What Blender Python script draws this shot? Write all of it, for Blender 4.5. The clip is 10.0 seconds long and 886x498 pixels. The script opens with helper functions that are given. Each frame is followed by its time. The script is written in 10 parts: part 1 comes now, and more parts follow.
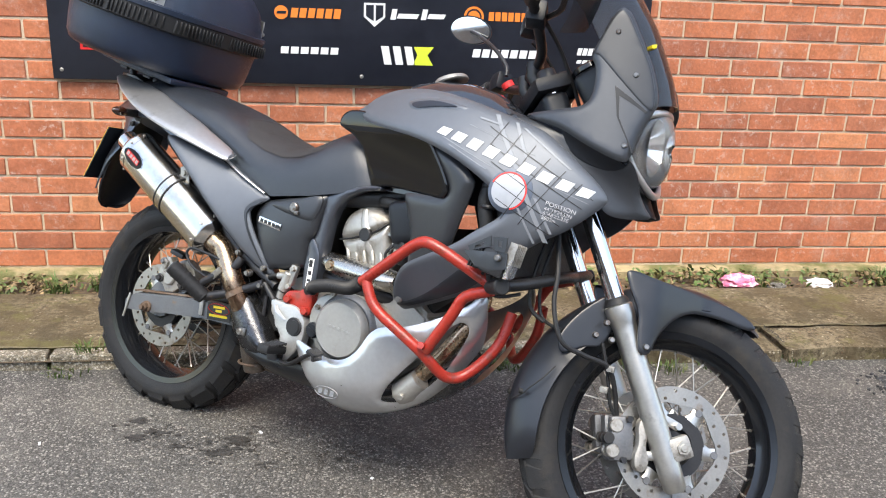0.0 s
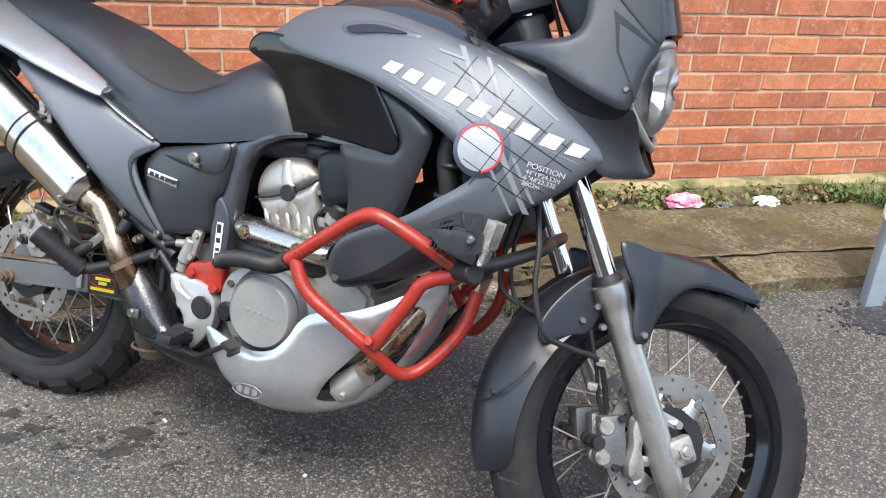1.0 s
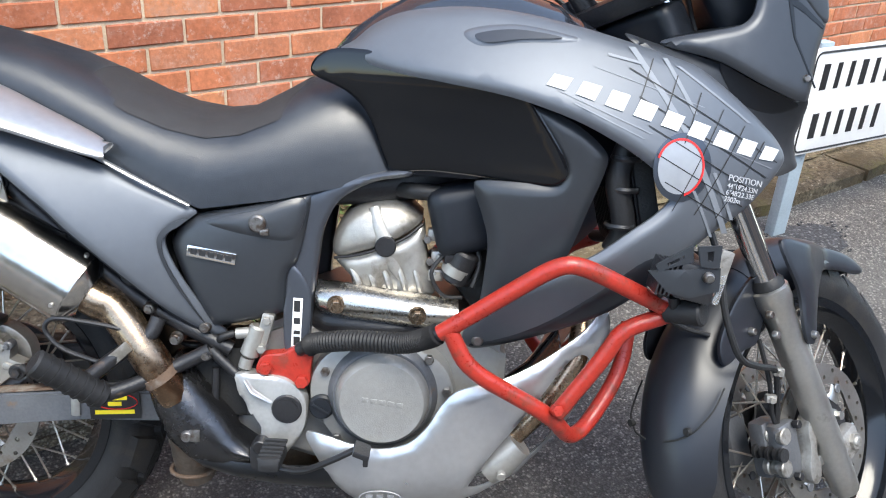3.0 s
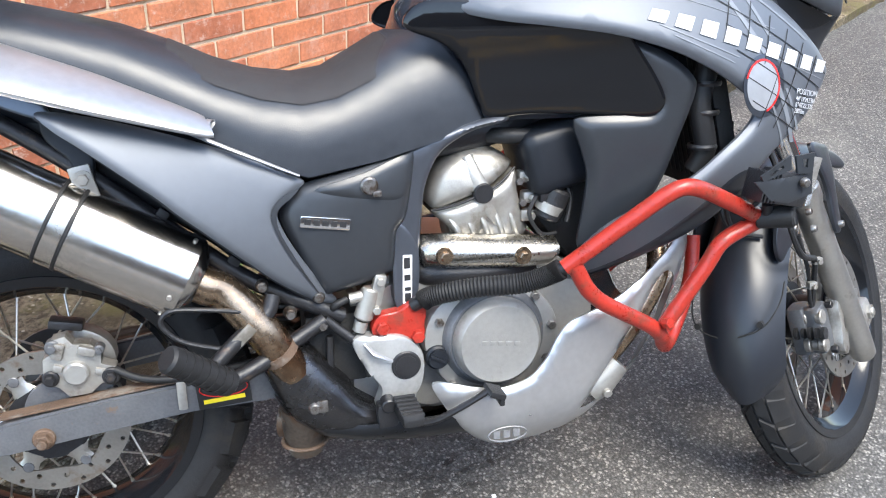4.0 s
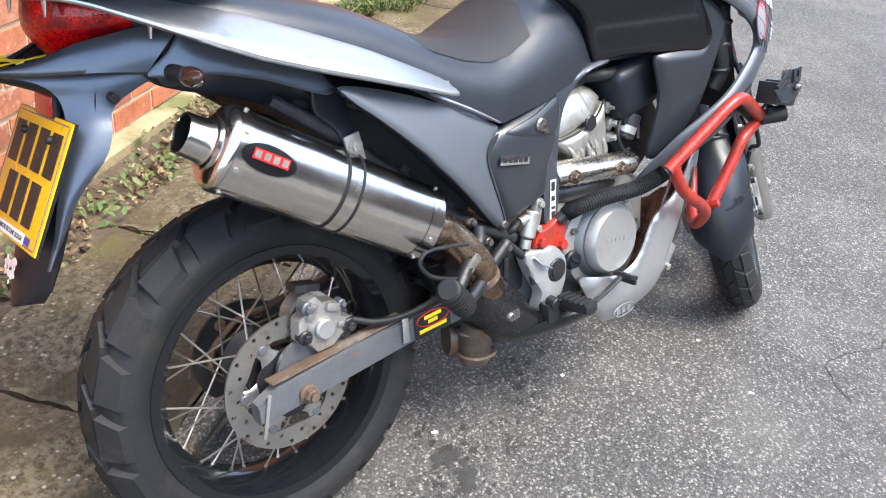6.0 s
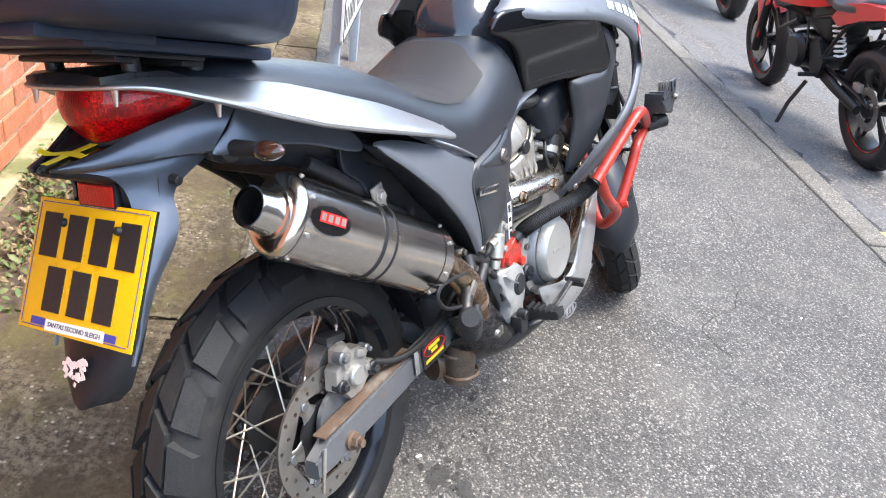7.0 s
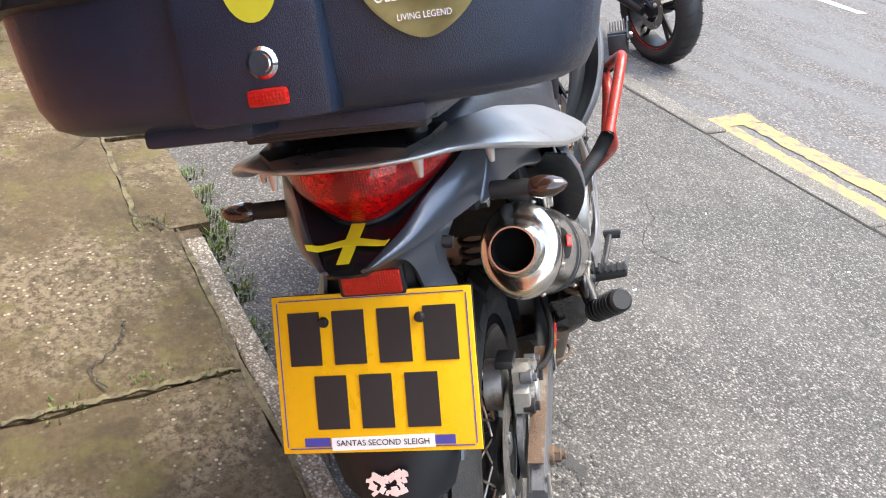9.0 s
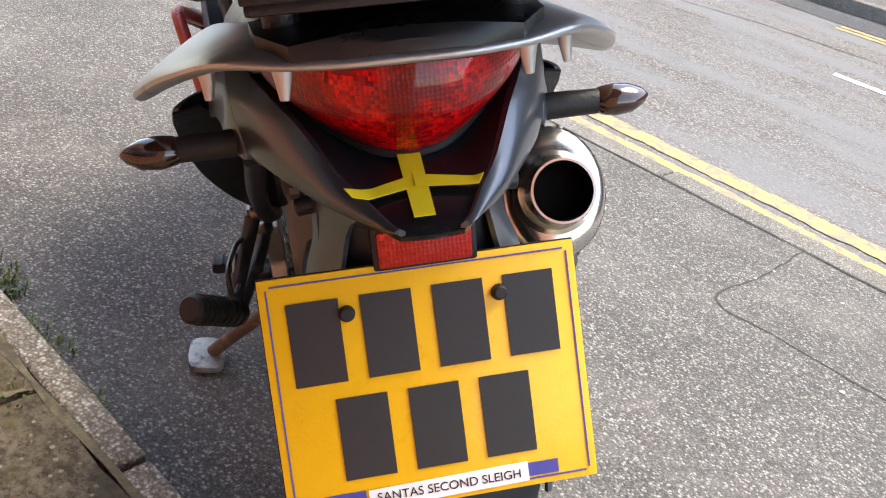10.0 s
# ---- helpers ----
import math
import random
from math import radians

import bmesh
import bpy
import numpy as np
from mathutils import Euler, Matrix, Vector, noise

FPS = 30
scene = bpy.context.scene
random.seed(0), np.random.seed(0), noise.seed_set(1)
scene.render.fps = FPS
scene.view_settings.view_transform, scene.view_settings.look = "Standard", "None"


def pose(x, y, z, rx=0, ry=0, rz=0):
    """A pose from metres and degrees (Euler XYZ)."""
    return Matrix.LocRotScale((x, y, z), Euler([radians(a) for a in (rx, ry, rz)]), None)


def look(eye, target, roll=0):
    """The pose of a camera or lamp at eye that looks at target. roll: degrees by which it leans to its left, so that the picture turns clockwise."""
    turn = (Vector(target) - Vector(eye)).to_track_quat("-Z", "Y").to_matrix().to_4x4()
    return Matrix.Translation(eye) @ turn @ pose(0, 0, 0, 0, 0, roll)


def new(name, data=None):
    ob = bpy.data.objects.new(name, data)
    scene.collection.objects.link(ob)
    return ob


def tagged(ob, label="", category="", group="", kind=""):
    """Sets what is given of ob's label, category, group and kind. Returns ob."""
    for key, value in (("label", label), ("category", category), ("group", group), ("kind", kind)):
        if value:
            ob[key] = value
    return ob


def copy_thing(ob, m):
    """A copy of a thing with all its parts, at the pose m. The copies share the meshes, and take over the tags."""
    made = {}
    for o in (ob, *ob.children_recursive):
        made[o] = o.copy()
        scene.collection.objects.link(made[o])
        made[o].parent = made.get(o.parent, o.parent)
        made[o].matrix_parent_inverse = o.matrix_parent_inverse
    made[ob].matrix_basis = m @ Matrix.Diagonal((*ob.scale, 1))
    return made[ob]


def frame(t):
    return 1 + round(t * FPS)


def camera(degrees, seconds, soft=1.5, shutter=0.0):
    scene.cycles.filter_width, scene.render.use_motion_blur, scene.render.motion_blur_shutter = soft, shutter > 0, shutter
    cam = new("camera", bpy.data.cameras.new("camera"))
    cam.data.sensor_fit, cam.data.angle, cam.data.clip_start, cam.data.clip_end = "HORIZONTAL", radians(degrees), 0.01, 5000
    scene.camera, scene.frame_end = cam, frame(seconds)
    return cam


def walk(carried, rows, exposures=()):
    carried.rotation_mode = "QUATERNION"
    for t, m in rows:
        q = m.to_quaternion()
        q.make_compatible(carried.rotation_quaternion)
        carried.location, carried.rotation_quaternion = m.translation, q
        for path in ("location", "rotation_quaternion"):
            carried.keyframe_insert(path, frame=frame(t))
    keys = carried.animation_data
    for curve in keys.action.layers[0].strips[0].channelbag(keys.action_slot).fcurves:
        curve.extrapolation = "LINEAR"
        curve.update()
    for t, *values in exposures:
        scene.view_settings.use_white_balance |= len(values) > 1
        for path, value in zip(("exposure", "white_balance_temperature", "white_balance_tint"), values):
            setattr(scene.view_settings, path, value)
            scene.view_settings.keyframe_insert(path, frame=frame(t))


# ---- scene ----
cam = camera(55.1, 10.0, soft=1.1)
METRES, EYE, TILT, LEAN, TURN = 4.37, 1.24, -17.2, -2.07, -7.1
ROWS = [
    (0.0, 0.0, 0.0, 0.0, 0.0, 0.0, -0.0),
    (0.5, -0.0046, 0.0572, 0.0274, -2.69, -2.17, 0.63),
    (1.0, -0.0212, 0.0934, 0.0353, -7.04, -8.0, 0.72),
    (1.5, -0.0651, 0.1207, 0.0445, -17.31, -10.29, 2.37),
    (2.0, -0.0966, 0.1335, 0.0508, -21.51, -11.52, 3.38),
    (2.5, -0.1209, 0.1713, 0.0613, -23.13, -11.9, 4.63),
    (4.0, -0.2452, 0.257, 0.0915, -42.34, -19.05, 10.87),
    (4.5, -0.2745, 0.2883, 0.0988, -46.97, -22.57, 11.72),
    (5.0, -0.3085, 0.3157, 0.1132, -52.9, -23.94, 13.77),
    (5.5, -0.3663, 0.3503, 0.1294, -60.48, -25.72, 11.73),
    (7.0, -0.4388, 0.4734, 0.1769, -87.4, -29.43, 10.04),
    (7.5, -0.4533, 0.5291, 0.2046, -96.44, -30.71, 8.98),
    (8.0, -0.4502, 0.5668, 0.2174, -101.82, -31.86, 9.88),
    (8.5, -0.4177, 0.5975, 0.2194, -106.46, -34.61, 12.81),
    (9.0, -0.3847, 0.62, 0.2183, -110.69, -38.09, 10.99),
    (9.5, -0.3377, 0.6454, 0.2017, -120.45, -40.08, 5.04),
    (10.0, -0.3019, 0.6629, 0.1778, -127.86, -41.84, 1.24),
]
walk(cam, [(t, pose(0, 0, EYE, TILT, LEAN, TURN) @ pose(METRES * x, METRES * y, METRES * z, 90 + pitch, roll, yaw)) for t, x, y, z, yaw, pitch, roll in ROWS],
     exposures=[(0.0, 1.88, 7150, 7), (1.0, 1.88, 6900, 6), (2.5, 1.86, 6600, 5), (4.0, 2.20, 6600, 6), (5.5, 2.28, 6600, 7), (7.0, 2.49, 6750, 8), (8.5, 2.46, 6900, 8), (10.0, 2.42, 7350, 9)])

# ---- world, sun, exposure ----
world = bpy.data.worlds.new("sky")
scene.world = world
world.use_nodes = True
wn = world.node_tree.nodes
sky = wn.new("ShaderNodeTexSky")
sky.sky_type, sky.sun_disc = "NISHITA", False
sky.sun_elevation, sky.sun_rotation = radians(63.3), radians(196.2)
sky.air_density, sky.dust_density, sky.ozone_density = 1.0, 1.0, 1.5
wn["Background"].inputs["Strength"].default_value = 0.15
haze = wn.new("ShaderNodeHueSaturation")
haze.inputs["Saturation"].default_value = 0.85
world.node_tree.links.new(sky.outputs["Color"], haze.inputs["Color"])
world.node_tree.links.new(haze.outputs["Color"], wn["Background"].inputs["Color"])
sun = new("sun", bpy.data.lights.new("sun", "SUN"))
sun.data.energy, sun.data.angle, sun.data.color = 1.3, radians(32), (1.0, 0.94, 0.86)
sun.matrix_world = look((-0.8, -2.75, 5.7), (0, 0, 0))

# ---- materials ----


def material(name, color, rough=0.5, metal=0.0, var=0.12, scale=12.0, bump=0.0, bump_scale=250.0, coat=0.0,
             second=None, second_scale=6.0, second_at=0.6, second_rough=None, spec=0.5, uneven=1.0):
    """A surface with colour variation at two scales, uneven gloss, a second colour in patches and fine relief."""
    m = bpy.data.materials.new(name)
    m.use_nodes = True
    nt = m.node_tree
    n, l = nt.nodes, nt.links
    b = n["Principled BSDF"]
    co = n.new("ShaderNodeTexCoord")
    big = n.new("ShaderNodeTexNoise")
    big.inputs["Scale"].default_value, big.inputs["Detail"].default_value = scale, 5
    l.new(co.outputs["Object"], big.inputs["Vector"])
    fine = n.new("ShaderNodeTexNoise")
    fine.inputs["Scale"].default_value, fine.inputs["Detail"].default_value = scale * 9, 3
    l.new(co.outputs["Object"], fine.inputs["Vector"])
    both = n.new("ShaderNodeMath")
    both.operation = "ADD"
    l.new(big.outputs["Fac"], both.inputs[0]), l.new(fine.outputs["Fac"], both.inputs[1])
    rng = n.new("ShaderNodeMapRange")
    rng.inputs["From Min"].default_value, rng.inputs["From Max"].default_value = 0.6, 1.4
    rng.inputs["To Min"].default_value, rng.inputs["To Max"].default_value = 1 - var, 1 + var
    l.new(both.outputs[0], rng.inputs["Value"])
    mul = n.new("ShaderNodeVectorMath")
    mul.operation = "SCALE"
    mul.inputs[0].default_value = color
    l.new(rng.outputs[0], mul.inputs["Scale"])
    out = mul.outputs[0]
    rr = n.new("ShaderNodeMapRange")
    rr.inputs["From Min"].default_value, rr.inputs["From Max"].default_value = 0.6, 1.4
    rr.inputs["To Min"].default_value, rr.inputs["To Max"].default_value = max(0.02, rough * (1 - 0.2 * uneven)), min(1, rough * (1 + 0.25 * uneven))
    l.new(both.outputs[0], rr.inputs["Value"])
    rout = rr.outputs[0]
    if second:
        sp = n.new("ShaderNodeTexNoise")
        sp.inputs["Scale"].default_value, sp.inputs["Detail"].default_value, sp.inputs["Roughness"].default_value = second_scale, 8, 0.65
        l.new(co.outputs["Object"], sp.inputs["Vector"])
        f = n.new("ShaderNodeMapRange")
        f.inputs["From Min"].default_value, f.inputs["From Max"].default_value = second_at - 0.06, second_at + 0.06
        l.new(sp.outputs["Fac"], f.inputs["Value"])
        mix = n.new("ShaderNodeMix")
        mix.data_type = "RGBA"
        l.new(f.outputs[0], mix.inputs["Factor"]), l.new(out, mix.inputs["A"])
        mix.inputs["B"].default_value = (*second, 1)
        out = mix.outputs["Result"]
        if second_rough is not None:
            mr = n.new("ShaderNodeMix")
            l.new(f.outputs[0], mr.inputs["Factor"]), l.new(rout, mr.inputs["A"])
            mr.inputs["B"].default_value = second_rough
            rout = mr.outputs["Result"]
    l.new(out, b.inputs["Base Color"]), l.new(rout, b.inputs["Roughness"])
    b.inputs["Metallic"].default_value, b.inputs["Coat Weight"].default_value = metal, coat
    b.inputs["Coat Roughness"].default_value, b.inputs["Specular IOR Level"].default_value = 0.06, spec
    if bump:
        bn = n.new("ShaderNodeTexNoise")
        bn.inputs["Scale"].default_value, bn.inputs["Detail"].default_value = bump_scale, 4
        l.new(co.outputs["Object"], bn.inputs["Vector"])
        bb = n.new("ShaderNodeBump")
        bb.inputs["Strength"].default_value, bb.inputs["Distance"].default_value = bump, 0.004
        l.new(bn.outputs["Fac"], bb.inputs["Height"]), l.new(bb.outputs["Normal"], b.inputs["Normal"])
    return m


def asphalt(name, dark, mid, light, cell, share, wear, bump, broad=1.6, along=1.0, dust=None, dust_at=0.55, dust_most=0.6):
    """Rolled asphalt: stone chips of several greys in a dark binder, broad worn patches and damp stains."""
    m = bpy.data.materials.new(name)
    m.use_nodes = True
    n, l = m.node_tree.nodes, m.node_tree.links
    b = n["Principled BSDF"]
    co = n.new("ShaderNodeTexCoord")
    warp = n.new("ShaderNodeTexNoise")
    warp.inputs["Scale"].default_value = cell * 0.6
    l.new(co.outputs["Object"], warp.inputs["Vector"])
    add = n.new("ShaderNodeVectorMath")
    add.operation = "MULTIPLY_ADD"
    l.new(warp.outputs["Color"], add.inputs[0])
    add.inputs[1].default_value = (0.009, 0.009, 0.009)
    l.new(co.outputs["Object"], add.inputs[2])
    vo = n.new("ShaderNodeTexVoronoi")
    vo.inputs["Scale"].default_value = cell
    l.new(add.outputs[0], vo.inputs["Vector"])
    sep = n.new("ShaderNodeSeparateColor")
    l.new(vo.outputs["Color"], sep.inputs[0])
    ramp = n.new("ShaderNodeValToRGB")
    r = ramp.color_ramp
    r.interpolation = "CONSTANT"
    r.elements[0].position, r.elements[0].color = 0, (*dark, 1)
    r.elements[1].position, r.elements[1].color = 1 - share, (*mid, 1)
    e = r.elements.new(1 - share * 0.45)
    e.color = (*light, 1)
    e = r.elements.new((1 - share) * 0.5)
    e.color = (*[(a + c) / 2 * 0.9 for a, c in zip(dark, mid)], 1)
    l.new(sep.outputs[0], ramp.inputs["Fac"])
    edge = n.new("ShaderNodeMapRange")
    edge.inputs["From Min"].default_value, edge.inputs["From Max"].default_value = 0.25, 0.62
    edge.inputs["To Min"].default_value, edge.inputs["To Max"].default_value = 1.0, 0.45
    l.new(vo.outputs["Distance"], edge.inputs["Value"])
    no = n.new("ShaderNodeTexNoise")
    no.inputs["Scale"].default_value, no.inputs["Detail"].default_value, no.inputs["Roughness"].default_value = broad, 8, 0.6
    mp = n.new("ShaderNodeMapping")
    mp.inputs["Scale"].default_value = (along, 1, 1)
    l.new(co.outputs["Object"], mp.inputs["Vector"]), l.new(mp.outputs["Vector"], no.inputs["Vector"])
    wr = n.new("ShaderNodeMapRange")
    wr.inputs["From Min"].default_value, wr.inputs["From Max"].default_value = 0.3, 0.7
    wr.inputs["To Min"].default_value, wr.inputs["To Max"].default_value = 1 - wear, 1 + wear
    l.new(no.outputs["Fac"], wr.inputs["Value"])
    mm = n.new("ShaderNodeMath")
    mm.operation = "MULTIPLY"
    l.new(edge.outputs[0], mm.inputs[0]), l.new(wr.outputs[0], mm.inputs[1])
    sc = n.new("ShaderNodeVectorMath")
    sc.operation = "SCALE"
    l.new(ramp.outputs["Color"], sc.inputs[0]), l.new(mm.outputs[0], sc.inputs["Scale"])
    out = sc.outputs[0]
    if dust:
        du = n.new("ShaderNodeTexNoise")
        du.inputs["Scale"].default_value, du.inputs["Detail"].default_value, du.inputs["Roughness"].default_value = broad * 1.7, 9, 0.68
        sh = n.new("ShaderNodeVectorMath")
        sh.operation = "ADD"
        sh.inputs[1].default_value = (31, 17, 5)
        l.new(mp.outputs["Vector"], sh.inputs[0]), l.new(sh.outputs[0], du.inputs["Vector"])
        dr = n.new("ShaderNodeMapRange")
        dr.inputs["From Min"].default_value, dr.inputs["From Max"].default_value, dr.inputs["To Max"].default_value = dust_at - 0.08, dust_at + 0.12, dust_most
        l.new(du.outputs["Fac"], dr.inputs["Value"])
        mx = n.new("ShaderNodeMix")
        mx.data_type = "RGBA"
        l.new(dr.outputs[0], mx.inputs["Factor"]), l.new(out, mx.inputs["A"])
        mx.inputs["B"].default_value = (*dust, 1)
        out = mx.outputs["Result"]
    l.new(out, b.inputs["Base Color"])
    b.inputs["Roughness"].default_value = 0.82
    bb = n.new("ShaderNodeBump")
    bb.inputs["Strength"].default_value, bb.inputs["Distance"].default_value, bb.invert = bump, 0.004, True
    l.new(vo.outputs["Distance"], bb.inputs["Height"]), l.new(bb.outputs["Normal"], b.inputs["Normal"])
    return m


def brick_material():
    """Pressed red facing brick: every brick its own shade, sandy grain, pale bloom and dark burnt patches."""
    m = bpy.data.materials.new("red_brick")
    m.use_nodes = True
    n, l = m.node_tree.nodes, m.node_tree.links
    b = n["Principled BSDF"]
    info = n.new("ShaderNodeObjectInfo")
    geo = n.new("ShaderNodeNewGeometry")
    rnd = n.new("ShaderNodeMath")
    rnd.operation = "ADD"
    l.new(info.outputs["Random"], rnd.inputs[0]), l.new(geo.outputs["Random Per Island"], rnd.inputs[1])
    fr = n.new("ShaderNodeMath")
    fr.operation = "FRACT"
    l.new(rnd.outputs[0], fr.inputs[0])
    ramp = n.new("ShaderNodeValToRGB")
    r = ramp.color_ramp
    r.elements[0].position, r.elements[0].color = 0.0, (0.33, 0.110, 0.060, 1)
    r.elements[1].position, r.elements[1].color = 1.0, (0.55, 0.215, 0.098, 1)
    for p, c in ((0.3, (0.43, 0.140, 0.066, 1)), (0.55, (0.48, 0.160, 0.072, 1)), (0.8, (0.43, 0.150, 0.078, 1))):
        r.elements.new(p).color = c
    l.new(fr.outputs[0], ramp.inputs["Fac"])
    co = n.new("ShaderNodeTexCoord")
    pos = n.new("ShaderNodeVectorMath")
    pos.operation = "ADD"
    l.new(geo.outputs["Position"], pos.inputs[0])
    off = n.new("ShaderNodeCombineXYZ")
    l.new(fr.outputs[0], off.inputs[2])
    l.new(off.outputs[0], pos.inputs[1])
    grain = n.new("ShaderNodeTexNoise")
    grain.inputs["Scale"].default_value, grain.inputs["Detail"].default_value = 90, 6
    l.new(pos.outputs[0], grain.inputs["Vector"])
    blot = n.new("ShaderNodeTexNoise")
    blot.inputs["Scale"].default_value, blot.inputs["Detail"].default_value = 14, 5
    l.new(pos.outputs[0], blot.inputs["Vector"])
    ad = n.new("ShaderNodeMath")
    ad.operation = "ADD"
    l.new(grain.outputs["Fac"], ad.inputs[0]), l.new(blot.outputs["Fac"], ad.inputs[1])
    mr = n.new("ShaderNodeMapRange")
    mr.inputs["From Min"].default_value, mr.inputs["From Max"].default_value = 0.6, 1.4
    mr.inputs["To Min"].default_value, mr.inputs["To Max"].default_value = 0.68, 1.32
    l.new(ad.outputs[0], mr.inputs["Value"])
    sc = n.new("ShaderNodeVectorMath")
    sc.operation = "SCALE"
    l.new(ramp.outputs["Color"], sc.inputs[0]), l.new(mr.outputs[0], sc.inputs["Scale"])
    bloom = n.new("ShaderNodeTexNoise")
    bloom.inputs["Scale"].default_value, bloom.inputs["Detail"].default_value, bloom.inputs["Roughness"].default_value = 5, 10, 0.75
    l.new(geo.outputs["Position"], bloom.inputs["Vector"])
    bm_ = n.new("ShaderNodeMapRange")
    bm_.inputs["From Min"].default_value, bm_.inputs["From Max"].default_value = 0.55, 0.74
    bm_.inputs["To Max"].default_value = 0.55
    l.new(bloom.outputs["Fac"], bm_.inputs["Value"])
    mix = n.new("ShaderNodeMix")
    mix.data_type = "RGBA"
    l.new(bm_.outputs[0], mix.inputs["Factor"]), l.new(sc.outputs[0], mix.inputs["A"])
    mix.inputs["B"].default_value = (0.5, 0.36, 0.30, 1)
    salt = n.new("ShaderNodeTexNoise")
    salt.inputs["Scale"].default_value, salt.inputs["Detail"].default_value, salt.inputs["Roughness"].default_value = 34, 10, 0.8
    l.new(pos.outputs[0], salt.inputs["Vector"])
    fleck = n.new("ShaderNodeMapRange")
    fleck.inputs["From Min"].default_value, fleck.inputs["From Max"].default_value, fleck.inputs["To Max"].default_value = 0.54, 0.66, 0.75
    l.new(salt.outputs["Fac"], fleck.inputs["Value"])
    where = n.new("ShaderNodeTexNoise")
    where.inputs["Scale"].default_value, where.inputs["Detail"].default_value = 1.4, 4
    l.new(geo.outputs["Position"], where.inputs["Vector"])
    zone = n.new("ShaderNodeMapRange")
    zone.inputs["From Min"].default_value, zone.inputs["From Max"].default_value = 0.40, 0.62
    zone.inputs["To Min"].default_value = 0.15
    l.new(where.outputs["Fac"], zone.inputs["Value"])
    amount = n.new("ShaderNodeMath")
    amount.operation = "MULTIPLY"
    l.new(fleck.outputs[0], amount.inputs[0]), l.new(zone.outputs[0], amount.inputs[1])
    salted = n.new("ShaderNodeMix")
    salted.data_type = "RGBA"
    l.new(amount.outputs[0], salted.inputs["Factor"]), l.new(mix.outputs["Result"], salted.inputs["A"])
    salted.inputs["B"].default_value = (0.60, 0.47, 0.40, 1)
    l.new(salted.outputs["Result"], b.inputs["Base Color"])
    b.inputs["Roughness"].default_value = 0.85
    bb = n.new("ShaderNodeBump")
    bb.inputs["Strength"].default_value, bb.inputs["Distance"].default_value = 0.5, 0.003
    l.new(ad.outputs[0], bb.inputs["Height"]), l.new(bb.outputs["Normal"], b.inputs["Normal"])
    return m


def facet_material(name, deep, bright, scale):
    """A moulded lens: small prisms, their uneven glints painted in colour, under a clear skin."""
    m = bpy.data.materials.new(name)
    m.use_nodes = True
    n, l = m.node_tree.nodes, m.node_tree.links
    b = n["Principled BSDF"]
    co = n.new("ShaderNodeTexCoord")
    vo = n.new("ShaderNodeTexVoronoi")
    vo.inputs["Scale"].default_value, vo.inputs["Randomness"].default_value = scale, 0.25
    l.new(co.outputs["Object"], vo.inputs["Vector"])
    sep = n.new("ShaderNodeSeparateColor")
    l.new(vo.outputs["Color"], sep.inputs[0])
    big = n.new("ShaderNodeTexNoise")
    big.inputs["Scale"].default_value, big.inputs["Detail"].default_value = 22, 2
    l.new(co.outputs["Object"], big.inputs["Vector"])
    mr = n.new("ShaderNodeMapRange")
    mr.inputs["From Min"].default_value, mr.inputs["From Max"].default_value = 0.42, 0.66
    l.new(big.outputs["Fac"], mr.inputs["Value"])
    mu = n.new("ShaderNodeMath")
    mu.operation = "MULTIPLY"
    l.new(sep.outputs[0], mu.inputs[0]), l.new(mr.outputs[0], mu.inputs[1])
    mix = n.new("ShaderNodeMix")
    mix.data_type = "RGBA"
    mix.inputs["A"].default_value, mix.inputs["B"].default_value = (*deep, 1), (*bright, 1)
    l.new(mu.outputs[0], mix.inputs["Factor"]), l.new(mix.outputs["Result"], b.inputs["Base Color"])
    b.inputs["Roughness"].default_value, b.inputs["Coat Weight"].default_value, b.inputs["Coat Roughness"].default_value = 0.30, 0.6, 0.03
    b.inputs["Specular IOR Level"].default_value = 0.15
    bb = n.new("ShaderNodeBump")
    bb.inputs["Strength"].default_value, bb.inputs["Distance"].default_value = 0.5, 0.002
    l.new(vo.outputs["Distance"], bb.inputs["Height"]), l.new(bb.outputs["Normal"], b.inputs["Normal"])
    return m


def lens_material(name, color, rough=0.05):
    m = bpy.data.materials.new(name)
    m.use_nodes = True
    b = m.node_tree.nodes["Principled BSDF"]
    b.inputs["Base Color"].default_value = (*color, 1)
    b.inputs["Roughness"].default_value, b.inputs["Transmission Weight"].default_value = rough, 0.85
    b.inputs["IOR"].default_value = 1.45
    return m


